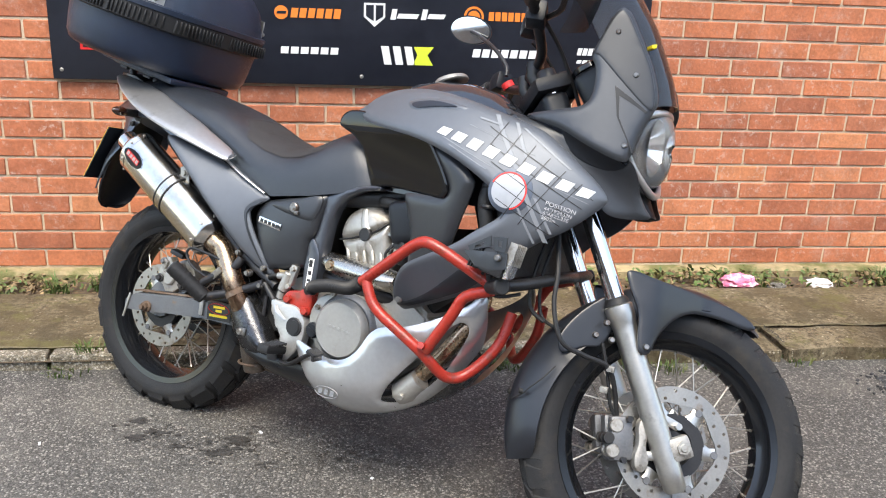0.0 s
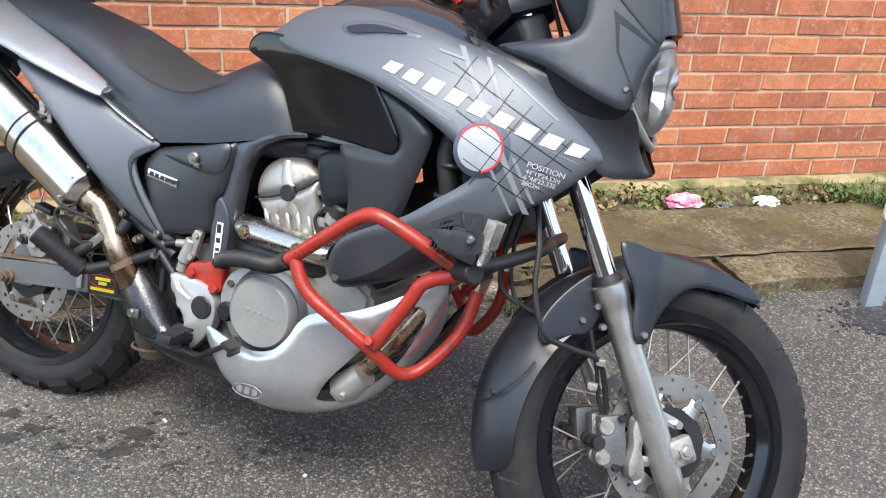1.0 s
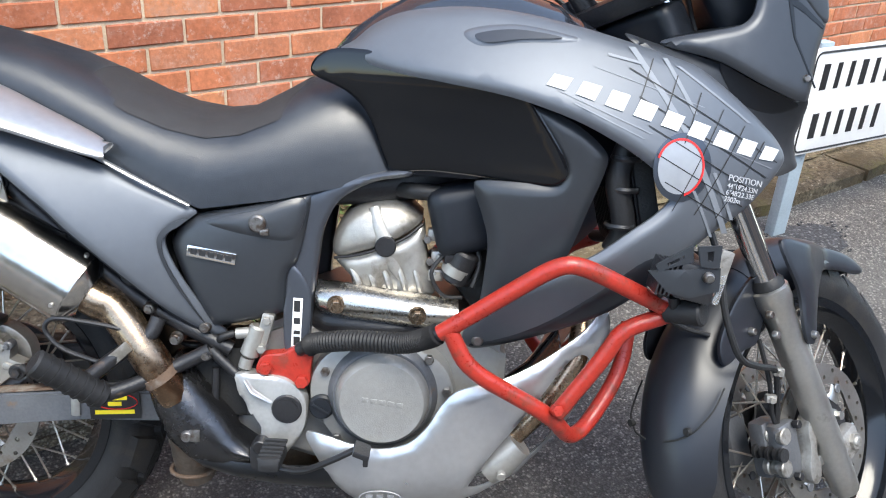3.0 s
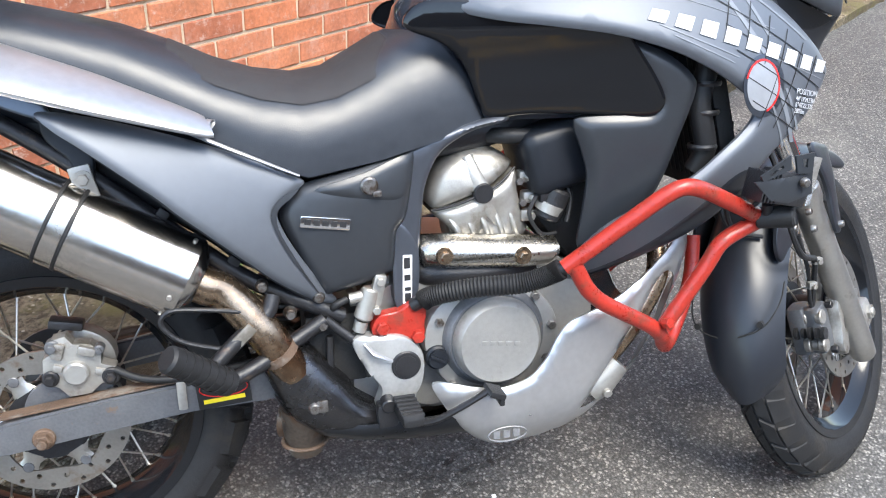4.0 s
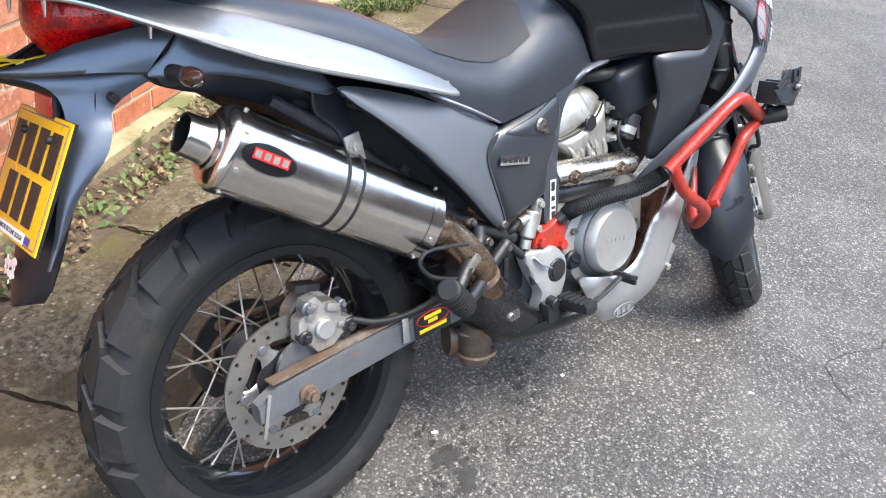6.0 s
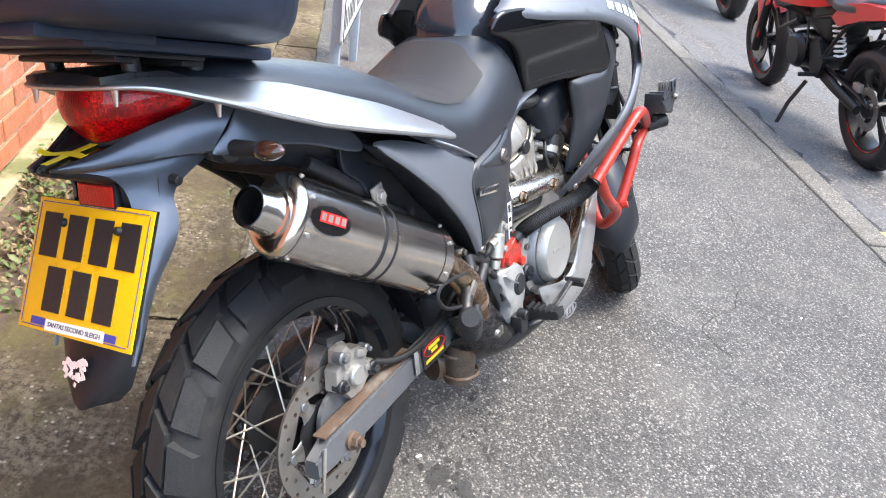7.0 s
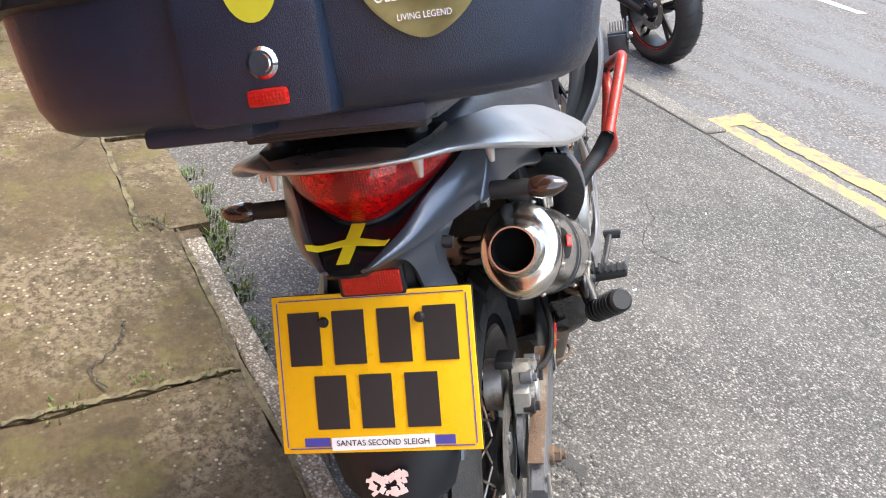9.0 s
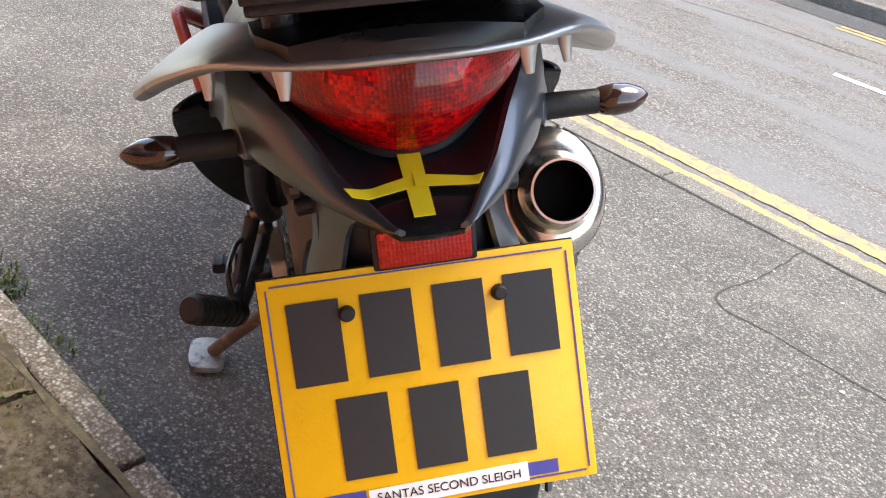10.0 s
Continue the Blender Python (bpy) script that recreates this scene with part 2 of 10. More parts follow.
def concrete(name):
    """Old exposed-aggregate concrete: tan matrix, pebbles, brown algae and moss blotches."""
    m = bpy.data.materials.new(name)
    m.use_nodes = True
    n, l = m.node_tree.nodes, m.node_tree.links
    b = n["Principled BSDF"]
    co = n.new("ShaderNodeTexCoord")

    def cloud(scale, detail, rough, shift=0.0):
        sh = n.new("ShaderNodeVectorMath")
        sh.operation = "ADD"
        sh.inputs[1].default_value = (shift, shift * 0.7, 0)
        l.new(co.outputs["Object"], sh.inputs[0])
        t = n.new("ShaderNodeTexNoise")
        t.inputs["Scale"].default_value, t.inputs["Detail"].default_value, t.inputs["Roughness"].default_value = scale, detail, rough
        l.new(sh.outputs[0], t.inputs["Vector"])
        return t.outputs["Fac"]

    def step(src, lo, hi, most=1.0):
        t = n.new("ShaderNodeMapRange")
        t.inputs["From Min"].default_value, t.inputs["From Max"].default_value, t.inputs["To Max"].default_value = lo, hi, most
        l.new(src, t.inputs["Value"])
        return t.outputs[0]

    def mix(fac, a, c):
        t = n.new("ShaderNodeMix")
        t.data_type = "RGBA"
        l.new(fac, t.inputs["Factor"])
        if isinstance(a, tuple):
            t.inputs["A"].default_value = (*a, 1)
        else:
            l.new(a, t.inputs["A"])
        t.inputs["B"].default_value = (*c, 1)
        return t.outputs["Result"]

    grit = cloud(48, 10, 0.82)
    col = mix(step(grit, 0.42, 0.56), (0.056, 0.041, 0.022), (0.235, 0.191, 0.121))
    vo = n.new("ShaderNodeTexVoronoi")
    vo.inputs["Scale"].default_value = 75
    l.new(co.outputs["Object"], vo.inputs["Vector"])
    near = step(vo.outputs["Distance"], 0.34, 0.26)
    sep = n.new("ShaderNodeSeparateColor")
    l.new(vo.outputs["Color"], sep.inputs[0])
    both = n.new("ShaderNodeMath")
    both.operation = "MULTIPLY"
    l.new(near, both.inputs[0]), l.new(step(sep.outputs[0], 0.80, 0.82, 0.8), both.inputs[1])
    col = mix(both.outputs[0], col, (0.52, 0.46, 0.35))
    dark = n.new("ShaderNodeMath")
    dark.operation = "MULTIPLY"
    l.new(near, dark.inputs[0]), l.new(step(sep.outputs[1], 0.84, 0.86, 0.8), dark.inputs[1])
    col = mix(dark.outputs[0], col, (0.17, 0.095, 0.05))
    col = mix(step(cloud(2.6, 9, 0.58), 0.43, 0.56, 0.80), col, (0.088, 0.064, 0.029))
    col = mix(step(cloud(7.5, 10, 0.62, 13.0), 0.52, 0.60, 0.7), col, (0.060, 0.046, 0.022))
    col = mix(step(cloud(5.0, 12, 0.72, 41.0), 0.54, 0.61, 0.6), col, (0.13, 0.115, 0.036))
    l.new(col, b.inputs["Base Color"])
    b.inputs["Roughness"].default_value = 0.9
    bb = n.new("ShaderNodeBump")
    bb.inputs["Strength"].default_value, bb.inputs["Distance"].default_value = 0.9, 0.010
    l.new(cloud(38, 10, 0.82), bb.inputs["Height"]), l.new(bb.outputs["Normal"], b.inputs["Normal"])
    return m


M_PAVE = asphalt("pavement_asphalt", (0.088, 0.083, 0.077), (0.158, 0.149, 0.137), (0.295, 0.276, 0.250), 175, 0.38, 0.20, 0.8, dust=(0.21, 0.195, 0.17), dust_at=0.57, dust_most=0.28)
M_ROAD = asphalt("road_asphalt", (0.088, 0.082, 0.077), (0.165, 0.147, 0.131), (0.30, 0.26, 0.225), 95, 0.45, 0.18, 0.5, 1.2, 0.28, dust=(0.124, 0.125, 0.128), dust_at=0.47, dust_most=0.85)
M_TAR = asphalt("dark_patch", (0.035, 0.037, 0.042), (0.07, 0.072, 0.08), (0.14, 0.14, 0.14), 110, 0.3, 0.3, 0.6)
M_BRICK = brick_material()
M_MORTAR = material("mortar", (0.58, 0.47, 0.34), 0.95, var=0.22, scale=20, bump=0.5)
M_CONC = concrete("worn_concrete")
M_EDGE = asphalt("edging_concrete", (0.24, 0.205, 0.145), (0.36, 0.32, 0.25), (0.52, 0.48, 0.40), 150, 0.45, 0.35, 0.7, 5.0)
M_PLINTH = material("mossy_render", (0.34, 0.27, 0.15), 0.95, var=0.3, scale=6, bump=0.6, bump_scale=120,
                    second=(0.13, 0.13, 0.045), second_scale=5, second_at=0.52)
M_KERB = asphalt("kerb_stone", (0.17, 0.158, 0.138), (0.235, 0.22, 0.195), (0.34, 0.32, 0.285), 170, 0.4, 0.3, 0.6, 4.0, dust=(0.11, 0.10, 0.08), dust_at=0.52)
M_MOSS = material("joint_moss", (0.15, 0.13, 0.07), 0.95, var=0.45, scale=40, bump=0.8, bump_scale=120, second=(0.075, 0.062, 0.036), second_scale=30, second_at=0.52)
M_SOIL = material("soil", (0.085, 0.062, 0.042), 0.98, var=0.4, scale=18, bump=1.0, bump_scale=70, second=(0.15, 0.10, 0.05), second_scale=40, second_at=0.58)
M_LEAF = material("weed_leaf", (0.075, 0.13, 0.03), 0.6, var=0.5, scale=20, second=(0.16, 0.17, 0.06), second_scale=22, second_at=0.54)
M_DRY = material("dead_leaf", (0.13, 0.085, 0.045), 0.8, var=0.6, scale=30, second=(0.34, 0.25, 0.13), second_scale=28, second_at=0.53)
M_YEL = material("yellow_road_paint", (0.46, 0.290, 0.100), 0.85, var=0.35, scale=14, bump=0.5, bump_scale=90, second=(0.19, 0.165, 0.125), second_scale=18, second_at=0.51)
M_WHT = material("white_road_paint", (0.7, 0.7, 0.68), 0.8, var=0.1, second=(0.25, 0.25, 0.25), second_scale=14, second_at=0.66)
M_CRACK = material("crack_dirt", (0.035, 0.032, 0.026), 0.95, var=0.3, scale=40)
M_STAIN = material("oil_stain", (0.035, 0.033, 0.031), 0.6, var=0.5, scale=60, bump=0.5, bump_scale=300)
M_BANNER = material("banner_vinyl", (0.010, 0.012, 0.020), 0.38, var=0.3, scale=3, bump=0.08, bump_scale=12)
M_FACADE = material("facade_brick", (0.16, 0.11, 0.085), 0.9, var=0.35, scale=2, bump=0.3, bump_scale=40, second=(0.06, 0.06, 0.065), second_scale=0.6, second_at=0.55)
M_WHITE = material("white_print", (0.78, 0.78, 0.78), 0.5, var=0.05)
M_ORANGE = material("orange_print", (0.85, 0.22, 0.03), 0.5, var=0.05)
M_LIME = material("lime_print", (0.62, 0.72, 0.05), 0.5, var=0.05)
M_REDP = material("red_print", (0.6, 0.02, 0.02), 0.5, var=0.05)
M_POST = material("grey_post_paint", (0.33, 0.40, 0.45), 0.55, var=0.15, scale=14, second=(0.22, 0.2, 0.18), second_scale=30, second_at=0.68)
M_SIGN = material("sign_white", (0.78, 0.78, 0.76), 0.35, var=0.05)
M_BLACKP = material("black_print", (0.015, 0.015, 0.016), 0.5, var=0.1)

# ---- mesh helpers ----


def part(name, bm, mat, parent=None, label="", sharp=38, smooth=True):
    """Link a bmesh as one mesh object, as a part of parent."""
    me = bpy.data.meshes.new(name)
    bmesh.ops.recalc_face_normals(bm, faces=bm.faces[:])
    bm.to_mesh(me)
    bm.free()
    me.materials.append(mat)
    if smooth:
        me.polygons.foreach_set("use_smooth", [True] * len(me.polygons))
        me.set_sharp_from_angle(angle=radians(sharp))
    ob = new(name, me)
    if parent is not None:
        ob.parent = parent
    if label:
        ob["label"] = label
    return ob


def curve(pts, n, closed=False):
    """n points along a smooth curve through pts."""
    p = [Vector(q) for q in pts]
    k = len(p)
    seg = k if closed else k - 1
    out = []
    for i in range(n):
        u = i / (n if closed else n - 1) * seg
        s = min(int(u), seg - 1)
        f = u - s
        if closed:
            a, b, c, e = p[(s - 1) % k], p[s % k], p[(s + 1) % k], p[(s + 2) % k]
        else:
            a, b, c, e = p[max(s - 1, 0)], p[s], p[s + 1], p[min(s + 2, k - 1)]
        out.append(0.5 * ((2 * b) + (c - a) * f + (2 * a - 5 * b + 4 * c - e) * f * f + (3 * b - a - 3 * c + e) * f ** 3))
    return out


def loft(bm, rings, caps=True, closed=True):
    """Skin a list of rings of equal length."""
    vs = [[bm.verts.new(c) for c in r] for r in rings]
    k = len(vs[0])
    for a, b in zip(vs, vs[1:]):
        for i in range(k if closed else k - 1):
            bm.faces.new((a[i], a[(i + 1) % k], b[(i + 1) % k], b[i]))
    if caps and closed:
        bm.faces.new(vs[0]), bm.faces.new(vs[-1][::-1])
    return bm


def tube(bm, pts, r, n=12, steps=0, flat=1.0, up=(0, 0, 1), caps=True):
    """A round (or flattened) bar along a path; r is one radius or one for each path point."""
    k = len(pts)
    rs = list(r) if isinstance(r, (list, tuple)) else [r] * k
    if steps:
        rr = [rs[min(int(i / (steps - 1) * (k - 1)), k - 2)] * (1 - (i / (steps - 1) * (k - 1) - min(int(i / (steps - 1) * (k - 1)), k - 2)))
              + rs[min(int(i / (steps - 1) * (k - 1)), k - 2) + 1] * (i / (steps - 1) * (k - 1) - min(int(i / (steps - 1) * (k - 1)), k - 2)) for i in range(steps)]
        pts, rs = curve(pts, steps), rr
    pts = [Vector(p) for p in pts]
    rings = []
    side = None
    for i, p in enumerate(pts):
        d = (pts[min(i + 1, len(pts) - 1)] - pts[max(i - 1, 0)]).normalized()
        if side is None:
            side = d.cross(Vector(up))
            if side.length < 0.1:
                side = d.cross(Vector((1, 0, 0)))
        side = (side - d * side.dot(d)).normalized()
        u = side.cross(d)
        rings.append([p + side * math.cos(a) * rs[i] + u * math.sin(a) * rs[i] * flat for a in (2 * math.pi * j / n for j in range(n))])
    return loft(bm, rings, caps)


def cyl(bm, p0, p1, r, r1=None, n=24, bevel=0.0):
    p0, p1 = Vector(p0), Vector(p1)
    d = (p1 - p0)
    r1 = r if r1 is None else r1
    if bevel:
        e = d.normalized() * bevel
        return tube(bm, [p0, p0 + e, p1 - e, p1], [max(r - bevel, 1e-4), r, r1, max(r1 - bevel, 1e-4)], n)
    return tube(bm, [p0, p1], [r, r1], n)


def box(bm, c, s, bevel=0.0, turn=None, segments=2):
    g = bmesh.ops.create_cube(bm, size=1.0)
    m = Matrix.Translation(c) @ (turn.to_4x4() if turn else Matrix()) @ Matrix.Diagonal((*s, 1))
    bmesh.ops.transform(bm, matrix=m, verts=g["verts"])
    if bevel:
        es = list({e for v in g["verts"] for e in v.link_edges})
        bmesh.ops.bevel(bm, geom=es, offset=bevel, segments=segments, affect="EDGES", profile=0.6)
    return bm


def revolve(bm, profile, n=64, closed=False):
    """Turn a profile of (radius, y) about the y axis."""
    rings = [[(r * math.cos(a), y, r * math.sin(a)) for r, y in profile] for a in (2 * math.pi * i / n for i in range(n))]
    vs = [[bm.verts.new(c) for c in r] for r in rings]
    k = len(profile)
    for i in range(n):
        a, b = vs[i], vs[(i + 1) % n]
        for j in range(k if closed else k - 1):
            bm.faces.new((a[j], a[(j + 1) % k], b[(j + 1) % k], b[j]))
    return bm


def inside(p, poly):
    c = False
    j = len(poly) - 1
    for i in range(len(poly)):
        a, b = poly[i], poly[j]
        if (a[1] > p[1]) != (b[1] > p[1]) and p[0] < (b[0] - a[0]) * (p[1] - a[1]) / (b[1] - a[1]) + a[0]:
            c = not c
        j = i
    return c


def to_edge(p, poly):
    best = 9.0
    for i in range(len(poly)):
        a, b = Vector(poly[i - 1]), Vector(poly[i])
        e = b - a
        t = max(0.0, min(1.0, (Vector(p) - a).dot(e) / max(e.length_squared, 1e-12)))
        best = min(best, (Vector(p) - a - e * t).length)
    return best


def rounded(outline, n):
    """A smooth closed outline of n points."""
    return [tuple(q)[:2] for q in curve([(*p, 0) for p in outline], n, closed=True)]


def panel(bm, outline, depth, thick=0.004, grid=0.014, roll=0.006, rim=0.012, holes=(), side=-1):
    """A moulded sheet: an outline in (x, z), pushed out sideways by depth(x, z), with turned-in edges and real thickness."""
    from mathutils.geometry import delaunay_2d_cdt
    pts, edges = [], []
    for loop in (outline, *holes):
        s = len(pts)
        pts += [Vector(p) for p in loop]
        edges += [(s + i, s + (i + 1) % len(loop)) for i in range(len(loop))]
    xs, zs = [p[0] for p in outline], [p[1] for p in outline]
    keep = grid * 0.45
    if rim and roll and not holes:
        area = sum(outline[i - 1][0] * outline[i][1] - outline[i][0] * outline[i - 1][1] for i in range(len(outline)))
        turn = 1 if area > 0 else -1
        for d in (rim * 0.3, rim * 0.62, rim):
            last = None
            for i in range(len(outline)):
                e = Vector(outline[(i + 1) % len(outline)]) - Vector(outline[i - 1])
                if e.length < 1e-6:
                    continue
                q = Vector(outline[i]) + Vector((-e.y, e.x)).normalized() * d * turn
                if inside(q, outline) and to_edge(q, outline) > d * 0.93 and (last is None or (q - last).length > 0.004):
                    pts.append(q)
                    last = q
        keep = rim + grid * 0.4
    x = min(xs)
    while x < max(xs):
        z = min(zs)
        while z < max(zs):
            q = (x + 0.21 * grid * math.sin(z * 977), z + 0.21 * grid * math.sin(x * 877))
            if inside(q, outline) and to_edge(q, outline) > keep and not any(inside(q, h) or to_edge(q, h) < grid * 0.4 for h in holes):
                pts.append(Vector(q))
            z += grid
        x += grid
    vs, _, fs, _, _, _ = delaunay_2d_cdt(pts, edges, [], 1 if not holes else 4, 1e-5)
    fs = [f for f in fs if not any(inside(sum((vs[i] for i in f), Vector((0, 0))) / len(f), h) for h in holes)]
    outer, inner = [], []
    for v in vs:
        e = min([to_edge(v, outline)] + [to_edge(v, h) for h in holes])
        k = max(0.0, 1 - e / rim) if rim else 0
        y = depth(v[0], v[1])
        outer.append(bm.verts.new((v[0], side * (y - roll * k * k), v[1])))
        inner.append(bm.verts.new((v[0], side * (y - roll * k * k - thick), v[1])))
    count = {}
    for f in fs:
        bm.faces.new([outer[i] for i in f])
        bm.faces.new([inner[i] for i in f][::-1])
        for i in range(len(f)):
            a, b = f[i], f[(i + 1) % len(f)]
            count[(min(a, b), max(a, b))] = count.get((min(a, b), max(a, b)), 0) + 1
    for (a, b), c in count.items():
        if c == 1:
            bm.faces.new((outer[a], outer[b], inner[b], inner[a]))
    return bm


def blob(bm, outline, y0, y1, bevel=0.004):
    """A solid plate: an outline in (x, z) between two depths, with rounded edges."""
    a = [bm.verts.new((x, y0, z)) for x, z in outline]
    f = bm.faces.new(a)
    g = bmesh.ops.extrude_face_region(bm, geom=[f])
    vs = [v for v in g["geom"] if isinstance(v, bmesh.types.BMVert)]
    for v in vs:
        v.co.y = y1
    if bevel:
        es = [e for e in {e for v in vs for e in v.link_edges} if all(v in vs for v in e.verts)]
        bmesh.ops.bevel(bm, geom=es, offset=bevel, segments=2, affect="EDGES", profile=0.6)
    return bm


def thing(name, label, category, m=None, group="", kind=""):
    e = new(name)
    e.empty_display_size = 0.1
    if m is not None:
        e.matrix_basis = m
    return tagged(e, label, category, group, kind)


def slope(y):
    """Height of the pavement, which falls towards the road."""
    return 0.038 * (y - 2.0)


def kerb_y(x):
    """The inner edge of the road kerb."""
    return 0.355 - 0.05 * x

# ---- ground, pavement, road ----


def sheet(name, xs, ys, height, mat, label, kind="structure", category="ground"):
    bm = bmesh.new()
    rows = [[bm.verts.new((x, y(x) if callable(y) else y, height(x, y(x) if callable(y) else y))) for x in xs] for y in ys]
    for a, b in zip(rows, rows[1:]):
        for i in range(len(xs) - 1):
            bm.faces.new((a[i], a[i + 1], b[i + 1], b[i]))
    return tagged(part(name, bm, mat), label, category, kind=kind)


XS = [-60, -20, -6, -3, -1.5, 0, 1.5, 3, 6, 12, 25, 60]
sheet("ground", [-2500, -200, 200, 2500], [-2500, -60, 60, 2500], lambda x, y: -0.42, M_ROAD, "grey open ground reaching the horizon")
sheet("pavement", XS, [kerb_y, 1.2, 2.0, 2.63, 3.2, 3.6], lambda x, y: slope(min(y, 2.65)), M_PAVE, "grey asphalt pavement with pale stone chips", category="pavement")
sheet("road", XS, [-60, -14, -6.6, -3, -1, lambda x: kerb_y(x) - 0.12], lambda x, y: -0.105 + 0.004 * (y + 0.0), M_ROAD, "worn grey asphalt road", category="road")


def stone_run(name, x0, x1, n, y0, y1, z0, z1, mat, parent, gap=0.008, follow=None):
    """A row of separate kerb or edging stones, each an uneven block."""
    step = (x1 - x0) / n
    for i in range(n):
        bm = bmesh.new()
        a = x0 + i * step + gap / 2
        b = a + step - gap
        dy = (follow((a + b) / 2) if follow else 0) + random.uniform(-0.004, 0.004)
        dz = random.uniform(-0.004, 0.003)
        box(bm, ((a + b) / 2, dy + (y0 + y1) / 2, (z0 + z1) / 2 + dz), (b - a, y1 - y0, z1 - z0), 0.006,
            Matrix.Rotation(math.atan(-0.05) if follow else random.uniform(-0.004, 0.004), 3, "Z"), 1)
        part(name, bm, mat, parent)


kerb = thing("kerb", "weathered grey stone kerb along the road", "kerb", kind="structure")
stone_run("kerb_stone", -6.0, 12.0, 20, -0.125, 0.0, -0.3, slope(0.3) + 0.004, M_KERB, kerb, follow=kerb_y)

far_kerb = thing("kerb_far", "grey kerb and dark verge across the road", "kerb", kind="structure")
bm = bmesh.new()
box(bm, (0, -5.33, -0.10), (120, 0.16, 0.20), 0.015)
part("kerb_stone", bm, M_KERB, far_kerb)
bm = bmesh.new()
box(bm, (0, -7.41, -0.105), (120, 4.0, 0.20), 0.01)
part("footway", bm, M_PAVE, far_kerb)

# the slab path, its edging, soil strip and the wall's plinth
path = thing("path", "stained brown concrete slab path beside the wall", "path", kind="structure")


def slab(x0, x1, y0, y1, top, butt=()):
    bm = bmesh.new()
    nx, ny = max(2, int((x1 - x0) / 0.05)), max(2, int((y1 - y0) / 0.03))
    g = {}
    for i in range(nx + 1):
        for j in range(ny + 1):
            x, y = x0 + (x1 - x0) * i / nx, y0 + (y1 - y0) * j / ny
            edge = (i == 0 and 'w' not in butt) or (i == nx and 'e' not in butt) or j in (0, ny)
            wob = noise.noise(Vector((x * 3, y * 3, 1))) * 0.006 + noise.noise(Vector((x * 11, y * 11, 4))) * 0.003
            g[i, j] = bm.verts.new((x + ((noise.noise(Vector((x * 2, y * 9, 7))) * 0.020 + noise.noise(Vector((x * 40, y * 40, 2))) * 0.010) * (i in (0, nx)) if edge else 0), y + (noise.noise(Vector((x * 11, y * 11, 9))) * 0.012 * (j in (0, ny)) if edge else 0), top + wob - (0.007 if edge else 0)))
    for i in range(nx):
        for j in range(ny):
            bm.faces.new((g[i, j], g[i + 1, j], g[i + 1, j + 1], g[i, j + 1]))
    low = bmesh.ops.extrude_edge_only(bm, edges=[e for e in bm.edges if e.is_boundary])
    for v in low["geom"]:
        if isinstance(v, bmesh.types.BMVert):
            v.co.z = -0.05
    return part("slab", bm, M_CONC, path)


TOP = 0.083
for a, b in ((-6.0, -4.6), (-4.6, -3.0), (-3.0, -1.6), (-1.59, -0.46), (-0.455, 0.185)):
    slab(a, b - 0.008, 2.672, 3.17, TOP)
slab(0.187, 0.868, 2.672, 3.17, TOP, "e")
slab(0.868, 2.75, 2.765, 3.17, TOP, "w")
for a, b in ((2.76, 4.2), (4.21, 6.0), (6.01, 9.0), (9.01, 14.0)):
    slab(a, b - 0.008, 2.765, 3.17, TOP)
for a, b in ((0.885, 1.568), (1.585, 2.75), (2.76, 5.0), (5.0, 9.0), (9.0, 14.0)):
    slab(a, b - 0.01, 2.565, 2.759, TOP - 0.008)
edging = thing("edging", "rough grey concrete edging stones along the path", "edging", kind="structure")
stone_run("edging_stone", -6.0, 0.80, 8, 2.605, 2.662, -0.05, TOP - 0.006, M_EDGE, edging, 0.012)
sheet("soil_strip", [-6, -3, -1, 0, 1, 2, 3, 6, 14], [2.6, 3.1, 3.2, 3.35, 3.5], lambda x, y: 0.045 + 0.012 * math.sin(x * 7 + y * 20), M_SOIL, "dark damp soil strip against the wall", category="soil")
bm = bmesh.new()
for k in range(60):
    a, b = -6.0 + k / 3, -6.0 + (k + 1) / 3
    if k == 0:
        prev = [bm.verts.new((a, y, z)) for y, z in ((3.40, -0.1), (3.402, 0.07), (3.415, 0.083), (3.52, 0.086))]
    cur = [bm.verts.new((b, y + random.uniform(-0.004, 0.004), z + random.uniform(-0.004, 0.003))) for y, z in ((3.40, -0.1), (3.402, 0.07), (3.415, 0.083), (3.52, 0.086))]
    for i in range(3):
        bm.faces.new((prev[i], cur[i], cur[i + 1], prev[i + 1]))
    prev = cur
tagged(part("plinth", bm, M_PLINTH), "mossy rendered plinth at the foot of the brick wall", "plinth", kind="structure")
wall = thing("wall_north", "red brick wall in stretcher bond with pale mortar joints", "wall", kind="structure")
bm = bmesh.new()
box(bm, (5.8, 3.576, 1.55), (16.0, 0.22, 3.0))
part("mortar_bed", bm, M_MORTAR, wall)

# an unseen plain terrace, added to close the far side and darken reflections
bm = bmesh.new()
box(bm, (0, -14.0, 3.4), (90, 0.4, 7.6), 0.02)
tagged(part("unseen_wall_south", bm, M_FACADE), "dull brick terrace front, unseen, added across the road to darken reflections", "wall", kind="structure")

